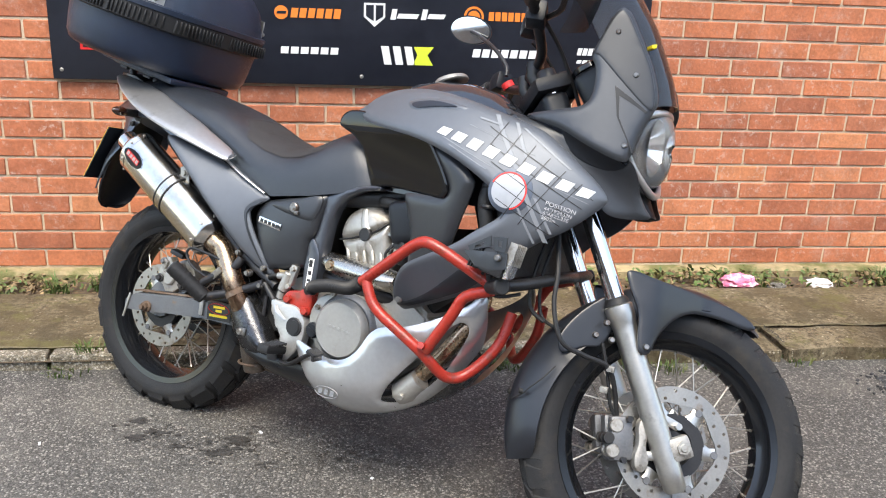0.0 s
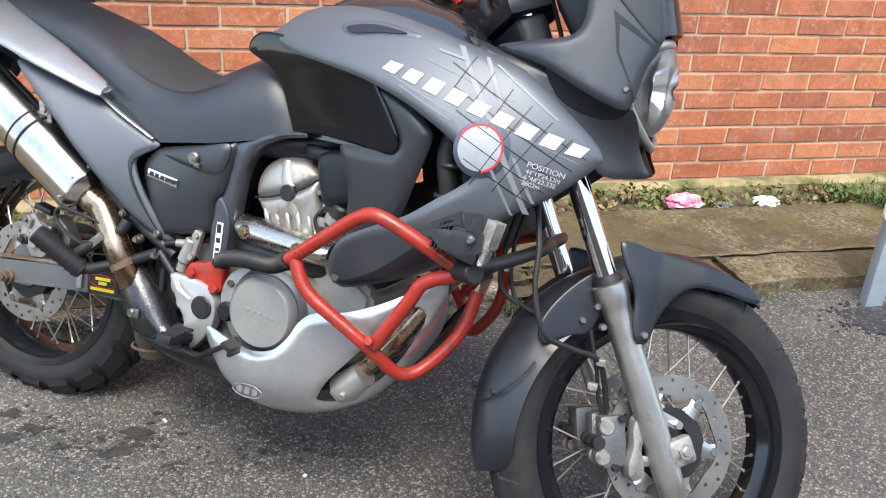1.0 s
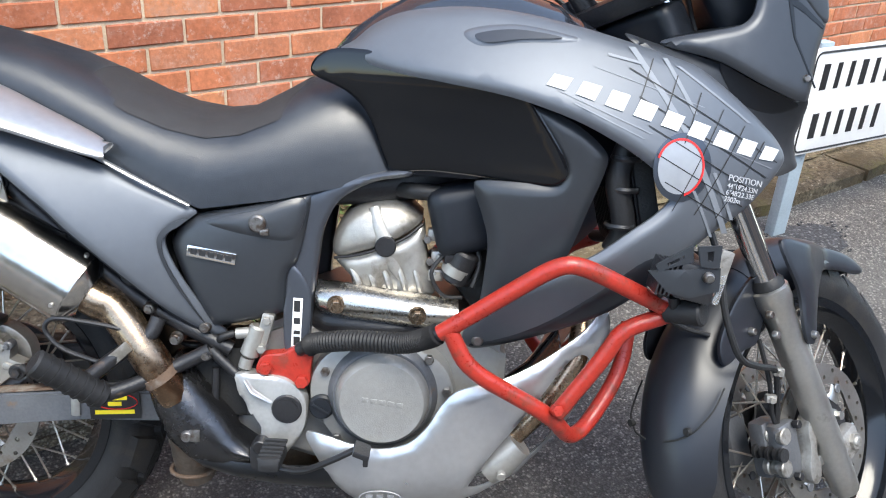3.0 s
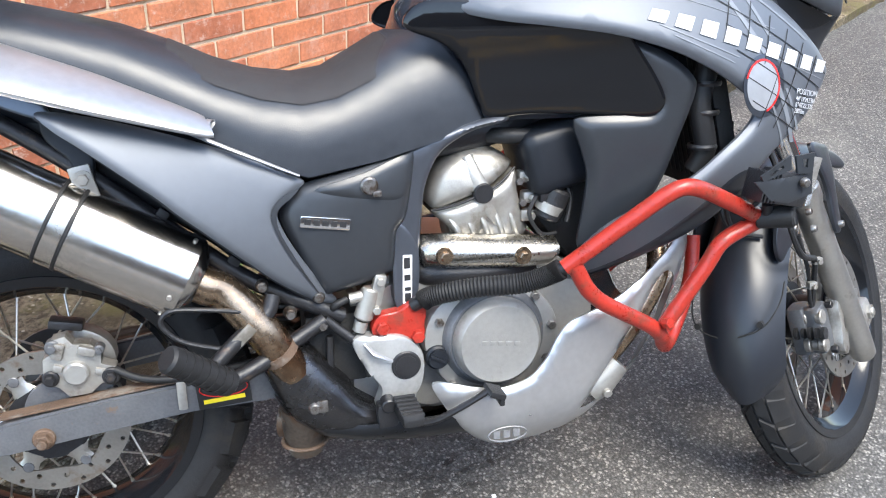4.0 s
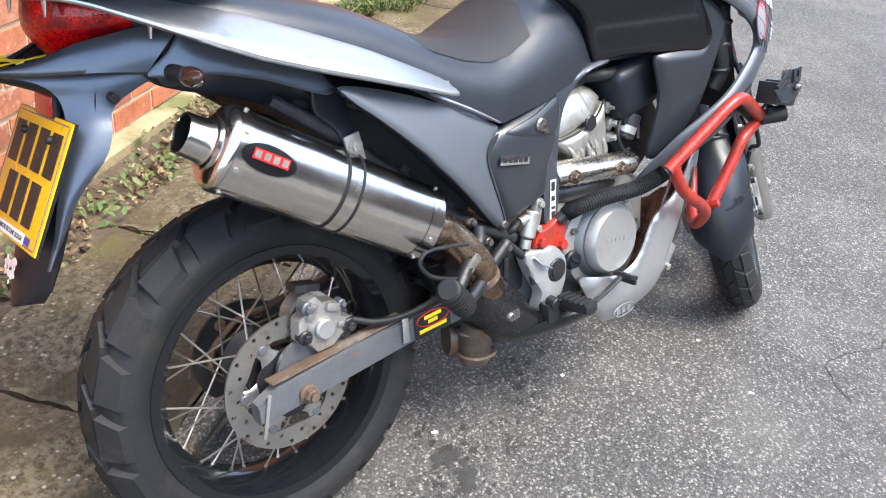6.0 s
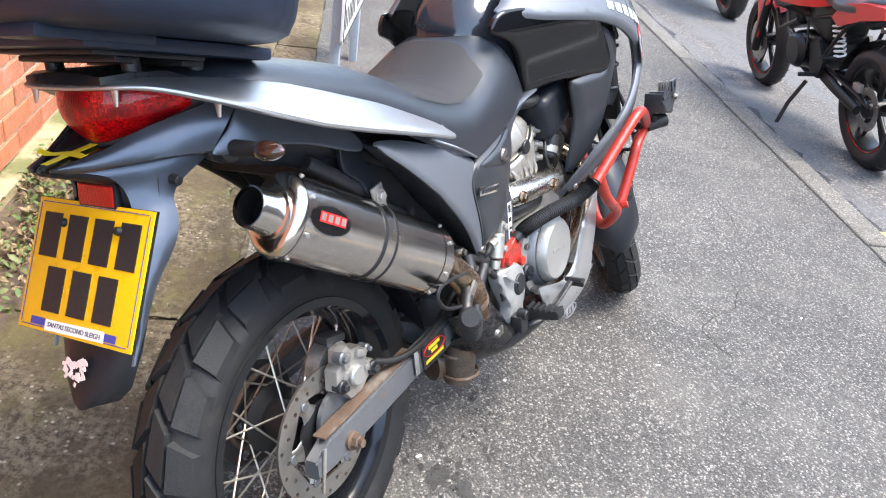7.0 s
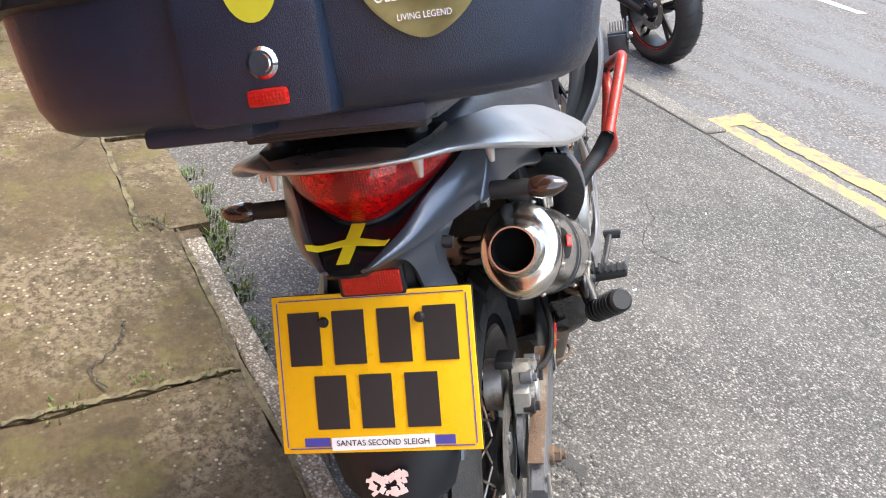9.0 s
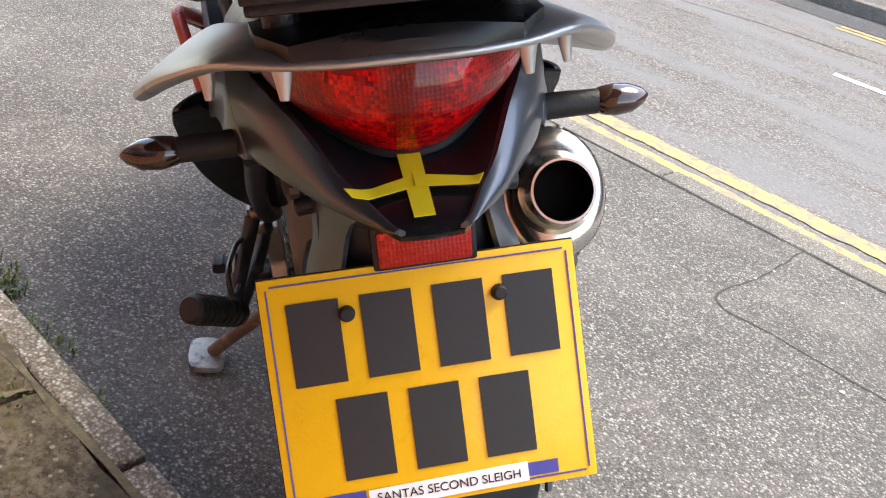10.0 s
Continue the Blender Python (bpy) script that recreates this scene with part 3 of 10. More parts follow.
# road markings
def marking(name, pts, mat, label, z=None, rough=0.007):
    bm = bmesh.new()
    ragged = []
    for (xa, ya), (xb, yb) in zip(pts, pts[1:] + pts[:1]):
        k = max(1, int(math.hypot(xb - xa, yb - ya) / 0.03)) if rough else 1
        ragged += [(xa + (xb - xa) * q / k + rough * random.uniform(-1, 1), ya + (yb - ya) * q / k + rough * (random.uniform(-1, 1) + 1.6 * noise.noise(Vector((xa + (xb - xa) * q / k * 7, ya, 3))))) for q in range(k)]
    vs = [bm.verts.new((x, y, (-0.105 + 0.004 * y if z is None else z) + 0.004)) for x, y in ragged]
    bm.faces.new(vs)
    return tagged(part(name, bm, mat), label, "road marking", kind="structure")


def line_y(x, off):
    return kerb_y(x) - off


marking("yellow_line", [(-8, line_y(-8, 0.180)), (1.30, line_y(1.3, 0.180)), (1.30, line_y(1.3, 0.275)), (-8, line_y(-8, 0.275))], M_YEL, "worn double yellow line beside the kerb")
marking("yellow_line", [(-8, line_y(-8, 0.335)), (1.30, line_y(1.3, 0.335)), (1.30, line_y(1.3, 0.455)), (-8, line_y(-8, 0.455))], M_YEL, "worn double yellow line beside the kerb")
marking("yellow_line", [(1.305, line_y(1.305, 0.175)), (1.42, line_y(1.42, 0.178)), (1.43, line_y(1.43, 0.470)), (1.305, line_y(1.305, 0.460))], M_YEL, "yellow end bar closing the double lines")
MID = lambda x: -2.55 - 0.06 * x
for a in (-7.0, -2.1, 2.78, 7.6, 12.5):
    marking("white_line", [(a, MID(a) + 0.045), (a + 2.8, MID(a + 2.8) + 0.045), (a + 2.8, MID(a + 2.8) - 0.045), (a, MID(a) - 0.045)], M_WHT, "white dashed line along the road's middle")
marking("gutter_strip", [(-30, -4.48), (1.2, -4.52), (2.2, -4.6), (30, -4.9), (30, -5.25), (-30, -5.25)], M_TAR, "dark strip along the far gutter")
for off in (0.0, 0.14):
    marking("yellow_line", [(1.32, -4.26 - off), (-8, -4.28 - off), (-8, -4.36 - off), (1.32, -4.34 - off)], M_YEL, "worn double yellow line by the far kerb")

# cracks and joints in the asphalt
def ribbon(name, pts, width, mat, label, lift, jag=0.006, category="crack"):
    bm = bmesh.new()
    prev = None
    path_ = curve([(*p, 0) for p in pts], len(pts) * 9)
    for i, p in enumerate(path_):
        d = path_[min(i + 1, len(path_) - 1)] - path_[max(i - 1, 0)]
        s = Vector((-d.y, d.x, 0)).normalized() * width * random.uniform(0.3, 1.0)
        o = Vector((random.uniform(-jag, jag), random.uniform(-jag, jag), 0))
        h = lift(p.x, p.y)
        cur = [bm.verts.new((*(p + o + s)[:2], h)), bm.verts.new((*(p + o - s)[:2], h))]
        if prev:
            bm.faces.new((prev[0], prev[1], cur[1], cur[0]))
        prev = cur
    return tagged(part(name, bm, mat), label, category, kind="structure")


PZ = lambda x, y: slope(y) + 0.0015
ribbon("crack", [(-0.285, 0.38), (-0.29, 0.7), (-0.28, 1.02), (-0.5, 1.04), (-0.95, 1.06), (-1.6, 1.08)], 0.005, M_CRACK, "dark joint round a patch in the pavement", PZ, 0.003)
ribbon("crack", [(0.30, 1.24), (0.45, 1.28), (0.62, 1.10), (0.75, 1.06)], 0.0025, M_CRACK, "fine crack in the asphalt pavement", PZ, 0.008)
ribbon("crack", [(1.15, 0.88), (1.3, 0.84), (1.5, 0.83)], 0.002, M_CRACK, "fine crack in the asphalt pavement", PZ, 0.006)
SZ = lambda x, y: TOP + 0.006
ribbon("crack", [(0.20, 2.95), (0.28, 2.98), (0.36, 2.90), (0.44, 2.88)], 0.003, M_CRACK, "fine crack across the slab", SZ, 0.008)
ribbon("crack", [(0.97, 2.78), (0.92, 2.72), (0.86, 2.70)], 0.006, M_CRACK, "dark gap at the slab's corner", SZ, 0.006)
ribbon("crack", [(1.57, 2.58), (1.575, 2.68), (1.56, 2.78), (1.5, 2.86)], 0.004, M_CRACK, "crack through the slab", SZ, 0.008)
RZ = lambda x, y: -0.105 + 0.004 * y + 0.0025
ribbon("crack", [(3.6, -3.20), (3.03, -3.23), (2.33, -3.22), (1.9, -3.30), (1.55, -3.40), (0.6, -3.42), (-0.6, -3.45)], 0.012, M_CRACK, "long dark crack along the middle of the road", RZ, 0.012)
ribbon("crack", [(2.5, -2.86), (2.25, -2.78), (2.0, -2.84), (1.75, -2.88)], 0.007, M_CRACK, "short crack in the worn road", RZ, 0.012)
for pts in ([(0.19, 2.68), (0.188, 2.85), (0.192, 3.0), (0.19, 3.16)], [(-1.55, 2.667), (-0.8, 2.666), (0.0, 2.667), (0.86, 2.668)], [(0.872, 2.67), (0.89, 2.72), (0.87, 2.76), (1.2, 2.757), (1.9, 2.758), (2.7, 2.757)], [(-0.46, 2.68), (-0.455, 2.9), (-0.458, 3.16)], [(1.576, 2.57), (1.578, 2.66), (1.576, 2.75)]):
    ribbon("joint_moss", pts, 0.011, M_MOSS, "mossy dirt in the slab joint", lambda x, y: TOP - 0.004, 0.006, "moss")
# dark ribbon paints the gutter's grit together with the shade beside the kerb
ribbon("gutter_grit_shade", [(x, kerb_y(x) - 0.155) for x in (-3, -2, -1, 0, 1, 2, 3, 4, 6, 8, 12)], 0.055, M_TAR, "grit and kerb shade in the gutter, both put into one dark colour", lambda x, y: -0.105 + 0.004 * y + 0.003, 0.035, category="grit")
ribbon("kerb_joint", [(x, kerb_y(x) + 0.004) for x in (-3, -2, -1, 0, 1, 2, 3, 4, 6, 8, 12)], 0.007, M_CRACK, "dark gap between kerb and pavement", lambda x, y: slope(y) + 0.003, 0.003)


def stain(x, y, r, seed, z=None):
    rnd = random.Random(seed)
    bm = bmesh.new()
    lobes = [(rnd.gauss(0, r * 0.8), rnd.gauss(0, r * 0.45)) for k in range(3)]
    for k in range(26):
        lx_, ly_ = lobes[k % 3]
        spread = 0.15 if k < 5 else 0.55
        cx, cy = x + lx_ + rnd.gauss(0, r * spread * 1.3), y + ly_ + rnd.gauss(0, r * spread)
        rr = r * (rnd.uniform(0.22, 0.42) if k < 5 else rnd.uniform(0.03, 0.15))
        vs = []
        for i in range(22):
            a = 2 * math.pi * i / 22
            q = rr * (0.75 + 0.8 * noise.noise(Vector((math.cos(a) * 2.2 + seed, math.sin(a) * 2.2, k * 3.1))))
            vs.append(bm.verts.new((cx + 1.4 * q * math.cos(a), cy + q * math.sin(a), slope(cy) + 0.0012 + k * 0.0001)))
        bm.faces.new(vs)
    return tagged(part("oil_stain", bm, M_STAIN), "dark oily drip stain on the asphalt", "stain", kind="structure")

# ---- motorcycle materials ----
M_GREY = material("grey_metallic_paint", (0.128, 0.140, 0.160), 0.50, 0.50, var=0.05, scale=8, coat=0.0, uneven=0.2)
M_DGREY = material("dark_grey_paint", (0.034, 0.038, 0.047), 0.32, 0.55, var=0.08, scale=8, coat=0.2, uneven=0.25)
M_MUD = material("mudguard_plastic", (0.014, 0.016, 0.021), 0.34, 0.0, var=0.12, scale=8, bump=0.03, bump_scale=600, uneven=0.3)
M_SILVER = material("silver_paint", (0.56, 0.565, 0.575), 0.30, 0.85, var=0.08, scale=9, coat=0.15, second=(0.26, 0.255, 0.245), second_scale=7, second_at=0.70, uneven=0.5)
M_RAIL = material("satin_silver", (0.48, 0.48, 0.485), 0.36, 0.85, var=0.08, scale=9, bump=0.05, bump_scale=500, second=(0.28, 0.275, 0.27), second_scale=12, second_at=0.64, uneven=0.5)
M_SEAT = material("black_vinyl", (0.019, 0.022, 0.028), 0.35, var=0.2, scale=9, bump=0.12, bump_scale=900, spec=0.65)
M_SEATTOP = material("charcoal_seat_cloth", (0.034, 0.033, 0.034), 0.55, var=0.2, scale=30, bump=0.25, bump_scale=900, spec=0.3)
M_TAIL = material("tail_grey_paint", (0.085, 0.098, 0.122), 0.31, 0.75, var=0.06, scale=12, coat=0.2, uneven=0.25)
M_GLOSS = material("gloss_black", (0.004, 0.0045, 0.006), 0.06, var=0.1, scale=10, spec=0.5)
M_MATT = material("black_plastic", (0.009, 0.011, 0.015), 0.40, var=0.2, scale=10, bump=0.06, bump_scale=700, second=(0.022, 0.022, 0.023), second_scale=8, second_at=0.66, spec=0.35)
M_TRIM = material("charcoal_plastic", (0.024, 0.027, 0.032), 0.33, var=0.12, scale=10, bump=0.05, bump_scale=800, spec=0.6, uneven=0.4)
M_BMETAL = material("black_coated_steel", (0.020, 0.020, 0.022), 0.38, 0.2, var=0.25, scale=20, bump=0.2, bump_scale=300, second=(0.10, 0.07, 0.05), second_scale=25, second_at=0.7)
M_RUBBER = material("tyre_rubber", (0.018, 0.018, 0.019), 0.55, var=0.35, scale=16, bump=0.25, bump_scale=400, second=(0.030, 0.027, 0.024), second_scale=14, second_at=0.60, spec=0.25)
M_GRIP = material("rubber", (0.016, 0.016, 0.017), 0.5, var=0.25, scale=20, bump=0.15, bump_scale=300, spec=0.35)
M_STEEL = material("polished_stainless", (0.62, 0.60, 0.57), 0.17, 1.0, var=0.08, scale=7, second=(0.48, 0.44, 0.38), second_scale=5, second_at=0.63, second_rough=0.3)
M_GLOSS2 = material('scuffed_black_plastic', (0.008, 0.009, 0.011), 0.30, var=0.2, scale=12, second=(0.025, 0.025, 0.026), second_scale=16, second_at=0.68, spec=0.4)
M_GUARD = material("dull_stainless", (0.52, 0.49, 0.44), 0.27, 1.0, var=0.14, scale=18, second=(0.36, 0.29, 0.22), second_scale=14, second_at=0.6)
M_CHROME = material("chrome", (0.72, 0.72, 0.72), 0.08, 1.0, var=0.05)
M_COWL = material("charcoal_paint", (0.054, 0.059, 0.068), 0.38, 0.5, var=0.05, scale=8, uneven=0.2)
M_COWLOW = material("lower_cowl_plastic", (0.035, 0.038, 0.044), 0.40, 0.25, var=0.06, scale=8, uneven=0.2)
M_SPAR = material("frame_grey_paint", (0.072, 0.080, 0.098), 0.34, 0.5, var=0.06, scale=12, coat=0.3, uneven=0.25)
M_ALU = material("cast_aluminium", (0.40, 0.385, 0.355), 0.46, 0.75, var=0.16, scale=14, bump=0.10, bump_scale=350, second=(0.20, 0.18, 0.15), second_scale=12, second_at=0.62, second_rough=0.6)
M_PEG = material("bare_cast_alloy", (0.46, 0.46, 0.45), 0.36, 0.6, var=0.14, scale=18, bump=0.08, bump_scale=400, second=(0.30, 0.29, 0.27), second_scale=16, second_at=0.64)
M_BOLT = material("dull_bolt_steel", (0.26, 0.25, 0.24), 0.36, 0.9, var=0.3, scale=60, second=(0.12, 0.09, 0.07), second_scale=50, second_at=0.56)
M_CASE = material("engine_case_paint", (0.34, 0.335, 0.32), 0.42, 0.55, var=0.1, scale=14, bump=0.12, bump_scale=500, second=(0.20, 0.18, 0.15), second_scale=9, second_at=0.67)
M_FORK = material("fork_alloy", (0.52, 0.51, 0.48), 0.34, 0.95, var=0.1, scale=18, bump=0.15, bump_scale=500, second=(0.30, 0.28, 0.25), second_scale=20, second_at=0.66)
M_CAL = material("caliper_alloy", (0.34, 0.325, 0.30), 0.44, 0.7, var=0.25, scale=20, bump=0.12, bump_scale=300, second=(0.14, 0.12, 0.10), second_scale=26, second_at=0.58)
M_TANK = material("tank_paint", (0.026, 0.030, 0.040), 0.12, 0.2, var=0.05, scale=8, coat=0.6, uneven=0.3)
M_DISC = material("disc_steel", (0.34, 0.325, 0.30), 0.38, 0.9, var=0.14, scale=22, second=(0.24, 0.17, 0.12), second_scale=16, second_at=0.64)
M_BURNT = material("heat_browned_steel", (0.36, 0.27, 0.19), 0.27, 0.95, var=0.25, scale=14, second=(0.15, 0.085, 0.05), second_scale=9, second_at=0.55)
M_RUST = material("rusty_steel", (0.135, 0.088, 0.060), 0.7, 0.3, var=0.4, scale=35, bump=0.4, bump_scale=300, second=(0.22, 0.19, 0.16), second_scale=22, second_at=0.58)
M_ARM = material("scuffed_grey_swingarm", (0.15, 0.155, 0.165), 0.45, 0.55, var=0.2, scale=25, bump=0.15, bump_scale=300, second=(0.24, 0.15, 0.09), second_scale=20, second_at=0.68)
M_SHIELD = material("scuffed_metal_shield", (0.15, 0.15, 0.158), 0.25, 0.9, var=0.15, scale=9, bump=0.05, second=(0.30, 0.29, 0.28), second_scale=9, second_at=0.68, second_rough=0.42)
M_RED = material("brushed_red_paint", (0.34, 0.026, 0.016), 0.30, var=0.22, scale=22, bump=0.25, bump_scale=90, second=(0.20, 0.035, 0.022), second_scale=30, second_at=0.60)
M_PLATE = material("yellow_reflective", (0.80, 0.44, 0.006), 0.30, var=0.05, scale=8, bump=0.05, bump_scale=300)
M_YSTICK = material("yellow_tape", (0.80, 0.62, 0.02), 0.45, var=0.05)
M_STICK = material("sticker_black", (0.012, 0.012, 0.013), 0.35, var=0.2)
M_BLUE = material("blue_print", (0.05, 0.05, 0.28), 0.5, var=0.1)
M_PALE = material("pale_decal", (0.20, 0.215, 0.238), 0.55, 0.3, var=0.08)
M_PALE3 = material("pale_disc_decal", (0.34, 0.355, 0.38), 0.42, 0.4, var=0.08)
M_PRINT = material("pale_small_print", (0.42, 0.43, 0.45), 0.5, var=0.08)
M_NAME = material("white_side_print", (0.60, 0.61, 0.63), 0.5, var=0.06)
M_OVAL = material("dull_yellow_print", (0.52, 0.50, 0.03), 0.5, var=0.08)
M_PINK = material("pink_print", (0.80, 0.62, 0.58), 0.5, var=0.15, scale=60)
M_GOLD = material("olive_gold_print", (0.26, 0.23, 0.09), 0.45, var=0.15)
M_CASEBLK = material("case_plastic", (0.010, 0.018, 0.038), 0.35, var=0.2, scale=6, bump=0.3, bump_scale=900)
M_SPOKE = material("spoke_steel", (0.50, 0.47, 0.42), 0.35, 0.95, var=0.25, scale=40, second=(0.24, 0.15, 0.09), second_scale=40, second_at=0.6)
M_RIM = material("black_rim", (0.007, 0.008, 0.010), 0.13, 0.0, var=0.2, scale=25, second=(0.05, 0.047, 0.043), second_scale=30, second_at=0.72)
M_SOOT = material("soot", (0.006, 0.006, 0.006), 0.9, var=0.3, scale=60, spec=0.1)
M_DARK = material("grimy_shaded_black", (0.014, 0.014, 0.014), 0.7, var=0.4, scale=30, bump=0.3)
M_REFL = facet_material("red_reflector", (0.36, 0.008, 0.006), (0.70, 0.03, 0.015), 330)
M_LENSR = facet_material("red_lens", (0.16, 0.001, 0.003), (0.85, 0.006, 0.006), 330)
M_SHELF = material("gloss_dark_panel", (0.008, 0.009, 0.011), 0.22, var=0.15, scale=10, spec=0.25)
M_GUARDIN = material("dirty_inner_plastic", (0.016, 0.017, 0.019), 0.55, var=0.25, scale=14, second=(0.10, 0.050, 0.030), second_scale=9, second_at=0.68, spec=0.35)
M_LENSA = material("smoked_amber_lens", (0.035, 0.015, 0.010), 0.12, var=0.4, scale=70, coat=0.8)
M_CLEAR = lens_material("clear_lens", (0.95, 0.96, 0.97), 0.03)
M_SMOKE = lens_material("smoked_screen", (0.10, 0.10, 0.115), 0.05)
M_MIRROR = material("mirror_glass", (0.82, 0.82, 0.82), 0.03, 1.0, var=0.01)


def text(name, body, size, m, mat, parent, width=None):
    """A line of raised lettering in the built-in font; m places its middle, x along the line and z out of the surface."""
    cu = bpy.data.curves.new(name, "FONT")
    cu.body, cu.size, cu.extrude, cu.align_x, cu.align_y = body, size, 0.0003, "CENTER", "CENTER"
    tmp = bpy.data.objects.new("lettering", cu)
    me = bpy.data.meshes.new_from_object(tmp)
    bpy.data.objects.remove(tmp)
    bpy.data.curves.remove(cu)
    me.name = name
    if width:
        w = max(v.co.x for v in me.vertices) - min(v.co.x for v in me.vertices)
        me.transform(Matrix.Diagonal((width / w, 1, 1, 1)))
    me.transform(m)
    me.materials.append(mat)
    ob = new(name, me)
    ob.parent = parent
    return ob


def facing(origin, right, up):
    """A pose with x along right and y along up."""
    r, u = Vector(right).normalized(), Vector(up).normalized()
    n = r.cross(u).normalized()
    u = n.cross(r)
    m = Matrix((r, u, n)).transposed().to_4x4()
    m.translation = origin
    return m


def surface(points):
    """A smooth sideways depth y(x, z): the quadratic that lies nearest to a few given places."""
    p = np.array(points)
    a = np.stack([np.ones(len(p)), p[:, 0], p[:, 1], p[:, 0] ** 2, p[:, 0] * p[:, 1], p[:, 1] ** 2], 1)
    c = np.linalg.lstsq(a, p[:, 2], rcond=None)[0]
    return lambda x, z: float(c[0] + c[1] * x + c[2] * z + c[3] * x * x + c[4] * x * z + c[5] * z * z)


# ---- wheels ----
def disc_mesh(r0, r1, thick, holes, hole_r, lobes=0):
    """A drilled brake disc in the xz plane."""
    bm = bmesh.new()
    outer = [(r1 * math.cos(a), r1 * math.sin(a)) for a in (2 * math.pi * i / 72 for i in range(72))]
    loops = [[((r0 + (0.004 * math.cos(lobes * a) if lobes else 0)) * math.cos(a), (r0 + (0.004 * math.cos(lobes * a) if lobes else 0)) * math.sin(a)) for a in (2 * math.pi * i / 60 for i in range(60))]]
    for r, n, ph in holes:
        for k in range(n):
            a = 2 * math.pi * (k + ph) / n
            loops.append([(r * math.cos(a) + hole_r * math.cos(b), r * math.sin(a) + hole_r * math.sin(b)) for b in (2 * math.pi * j / 8 for j in range(8))])
    panel(bm, outer, lambda x, z: thick / 2, thick, 0.03, 0.0, 0.0, holes=loops)
    return bm


def crown(y, R, w):
    return R - 0.036 * (abs(y) / (w * 0.5)) ** 2.3


def tyre_parts(R, w, rim_r, m, parent, pitches=24, deep=0.0105):
    bm = bmesh.new()
    prof = []
    for i in range(15):
        y = (i / 7 - 1) * w * 0.47
        prof.append((crown(y, R, w) - deep, y))
    sh = prof[-1][0]
    left = [((sh + rim_r) * 0.5 + 0.012, w * 0.505), (rim_r + 0.022, w * 0.46), (rim_r + 0.004, w * 0.40), (rim_r - 0.006, w * 0.36)]
    prof = [(r, -y) for r, y in reversed(left)] + prof + left
    revolve(bm, prof, 72, closed=True)
    bm.transform(m)
    tyre = part("tyre", bm, M_RUBBER, parent, "worn dual-sport tyre", sharp=60)
    bm = bmesh.new()
    p = 2 * math.pi / pitches

    def block(corners):
        lo, hi = [], []
        cy = sum(c[1] for c in corners) / 4
        ct = sum(c[0] for c in corners) / 4
        for t, y in corners:
            yy = y * w * 0.5
            for lst, r, k in ((lo, crown(yy, R, w) - deep - 0.002, 1.0), (hi, crown(yy, R, w), 0.87)):
                t2, y2 = ct + (t - ct) * k, (cy + (y - cy) * k) * w * 0.5
                lst.append(bm.verts.new((r * math.cos(t2 * p), y2, r * math.sin(t2 * p))))
        bm.faces.new(hi)
        for i in range(4):
            bm.faces.new((lo[i], lo[(i + 1) % 4], hi[(i + 1) % 4], hi[i]))

    for k in range(pitches):
        for s in (-1, 1):
            o = k + (0.5 if s > 0 else 0)
            block([(o + 0.04, 0.03 * s), (o + 0.93, 0.03 * s), (o + 1.28, 0.46 * s), (o + 0.40, 0.46 * s)])
            block([(o + 0.50, 0.50 * s), (o + 1.34, 0.50 * s), (o + 1.44, 0.97 * s), (o + 0.70, 0.97 * s)])
    bm.transform(m)
    part("tread", bm, M_RUBBER, parent, "chunky tread blocks", sharp=30)
    return tyre


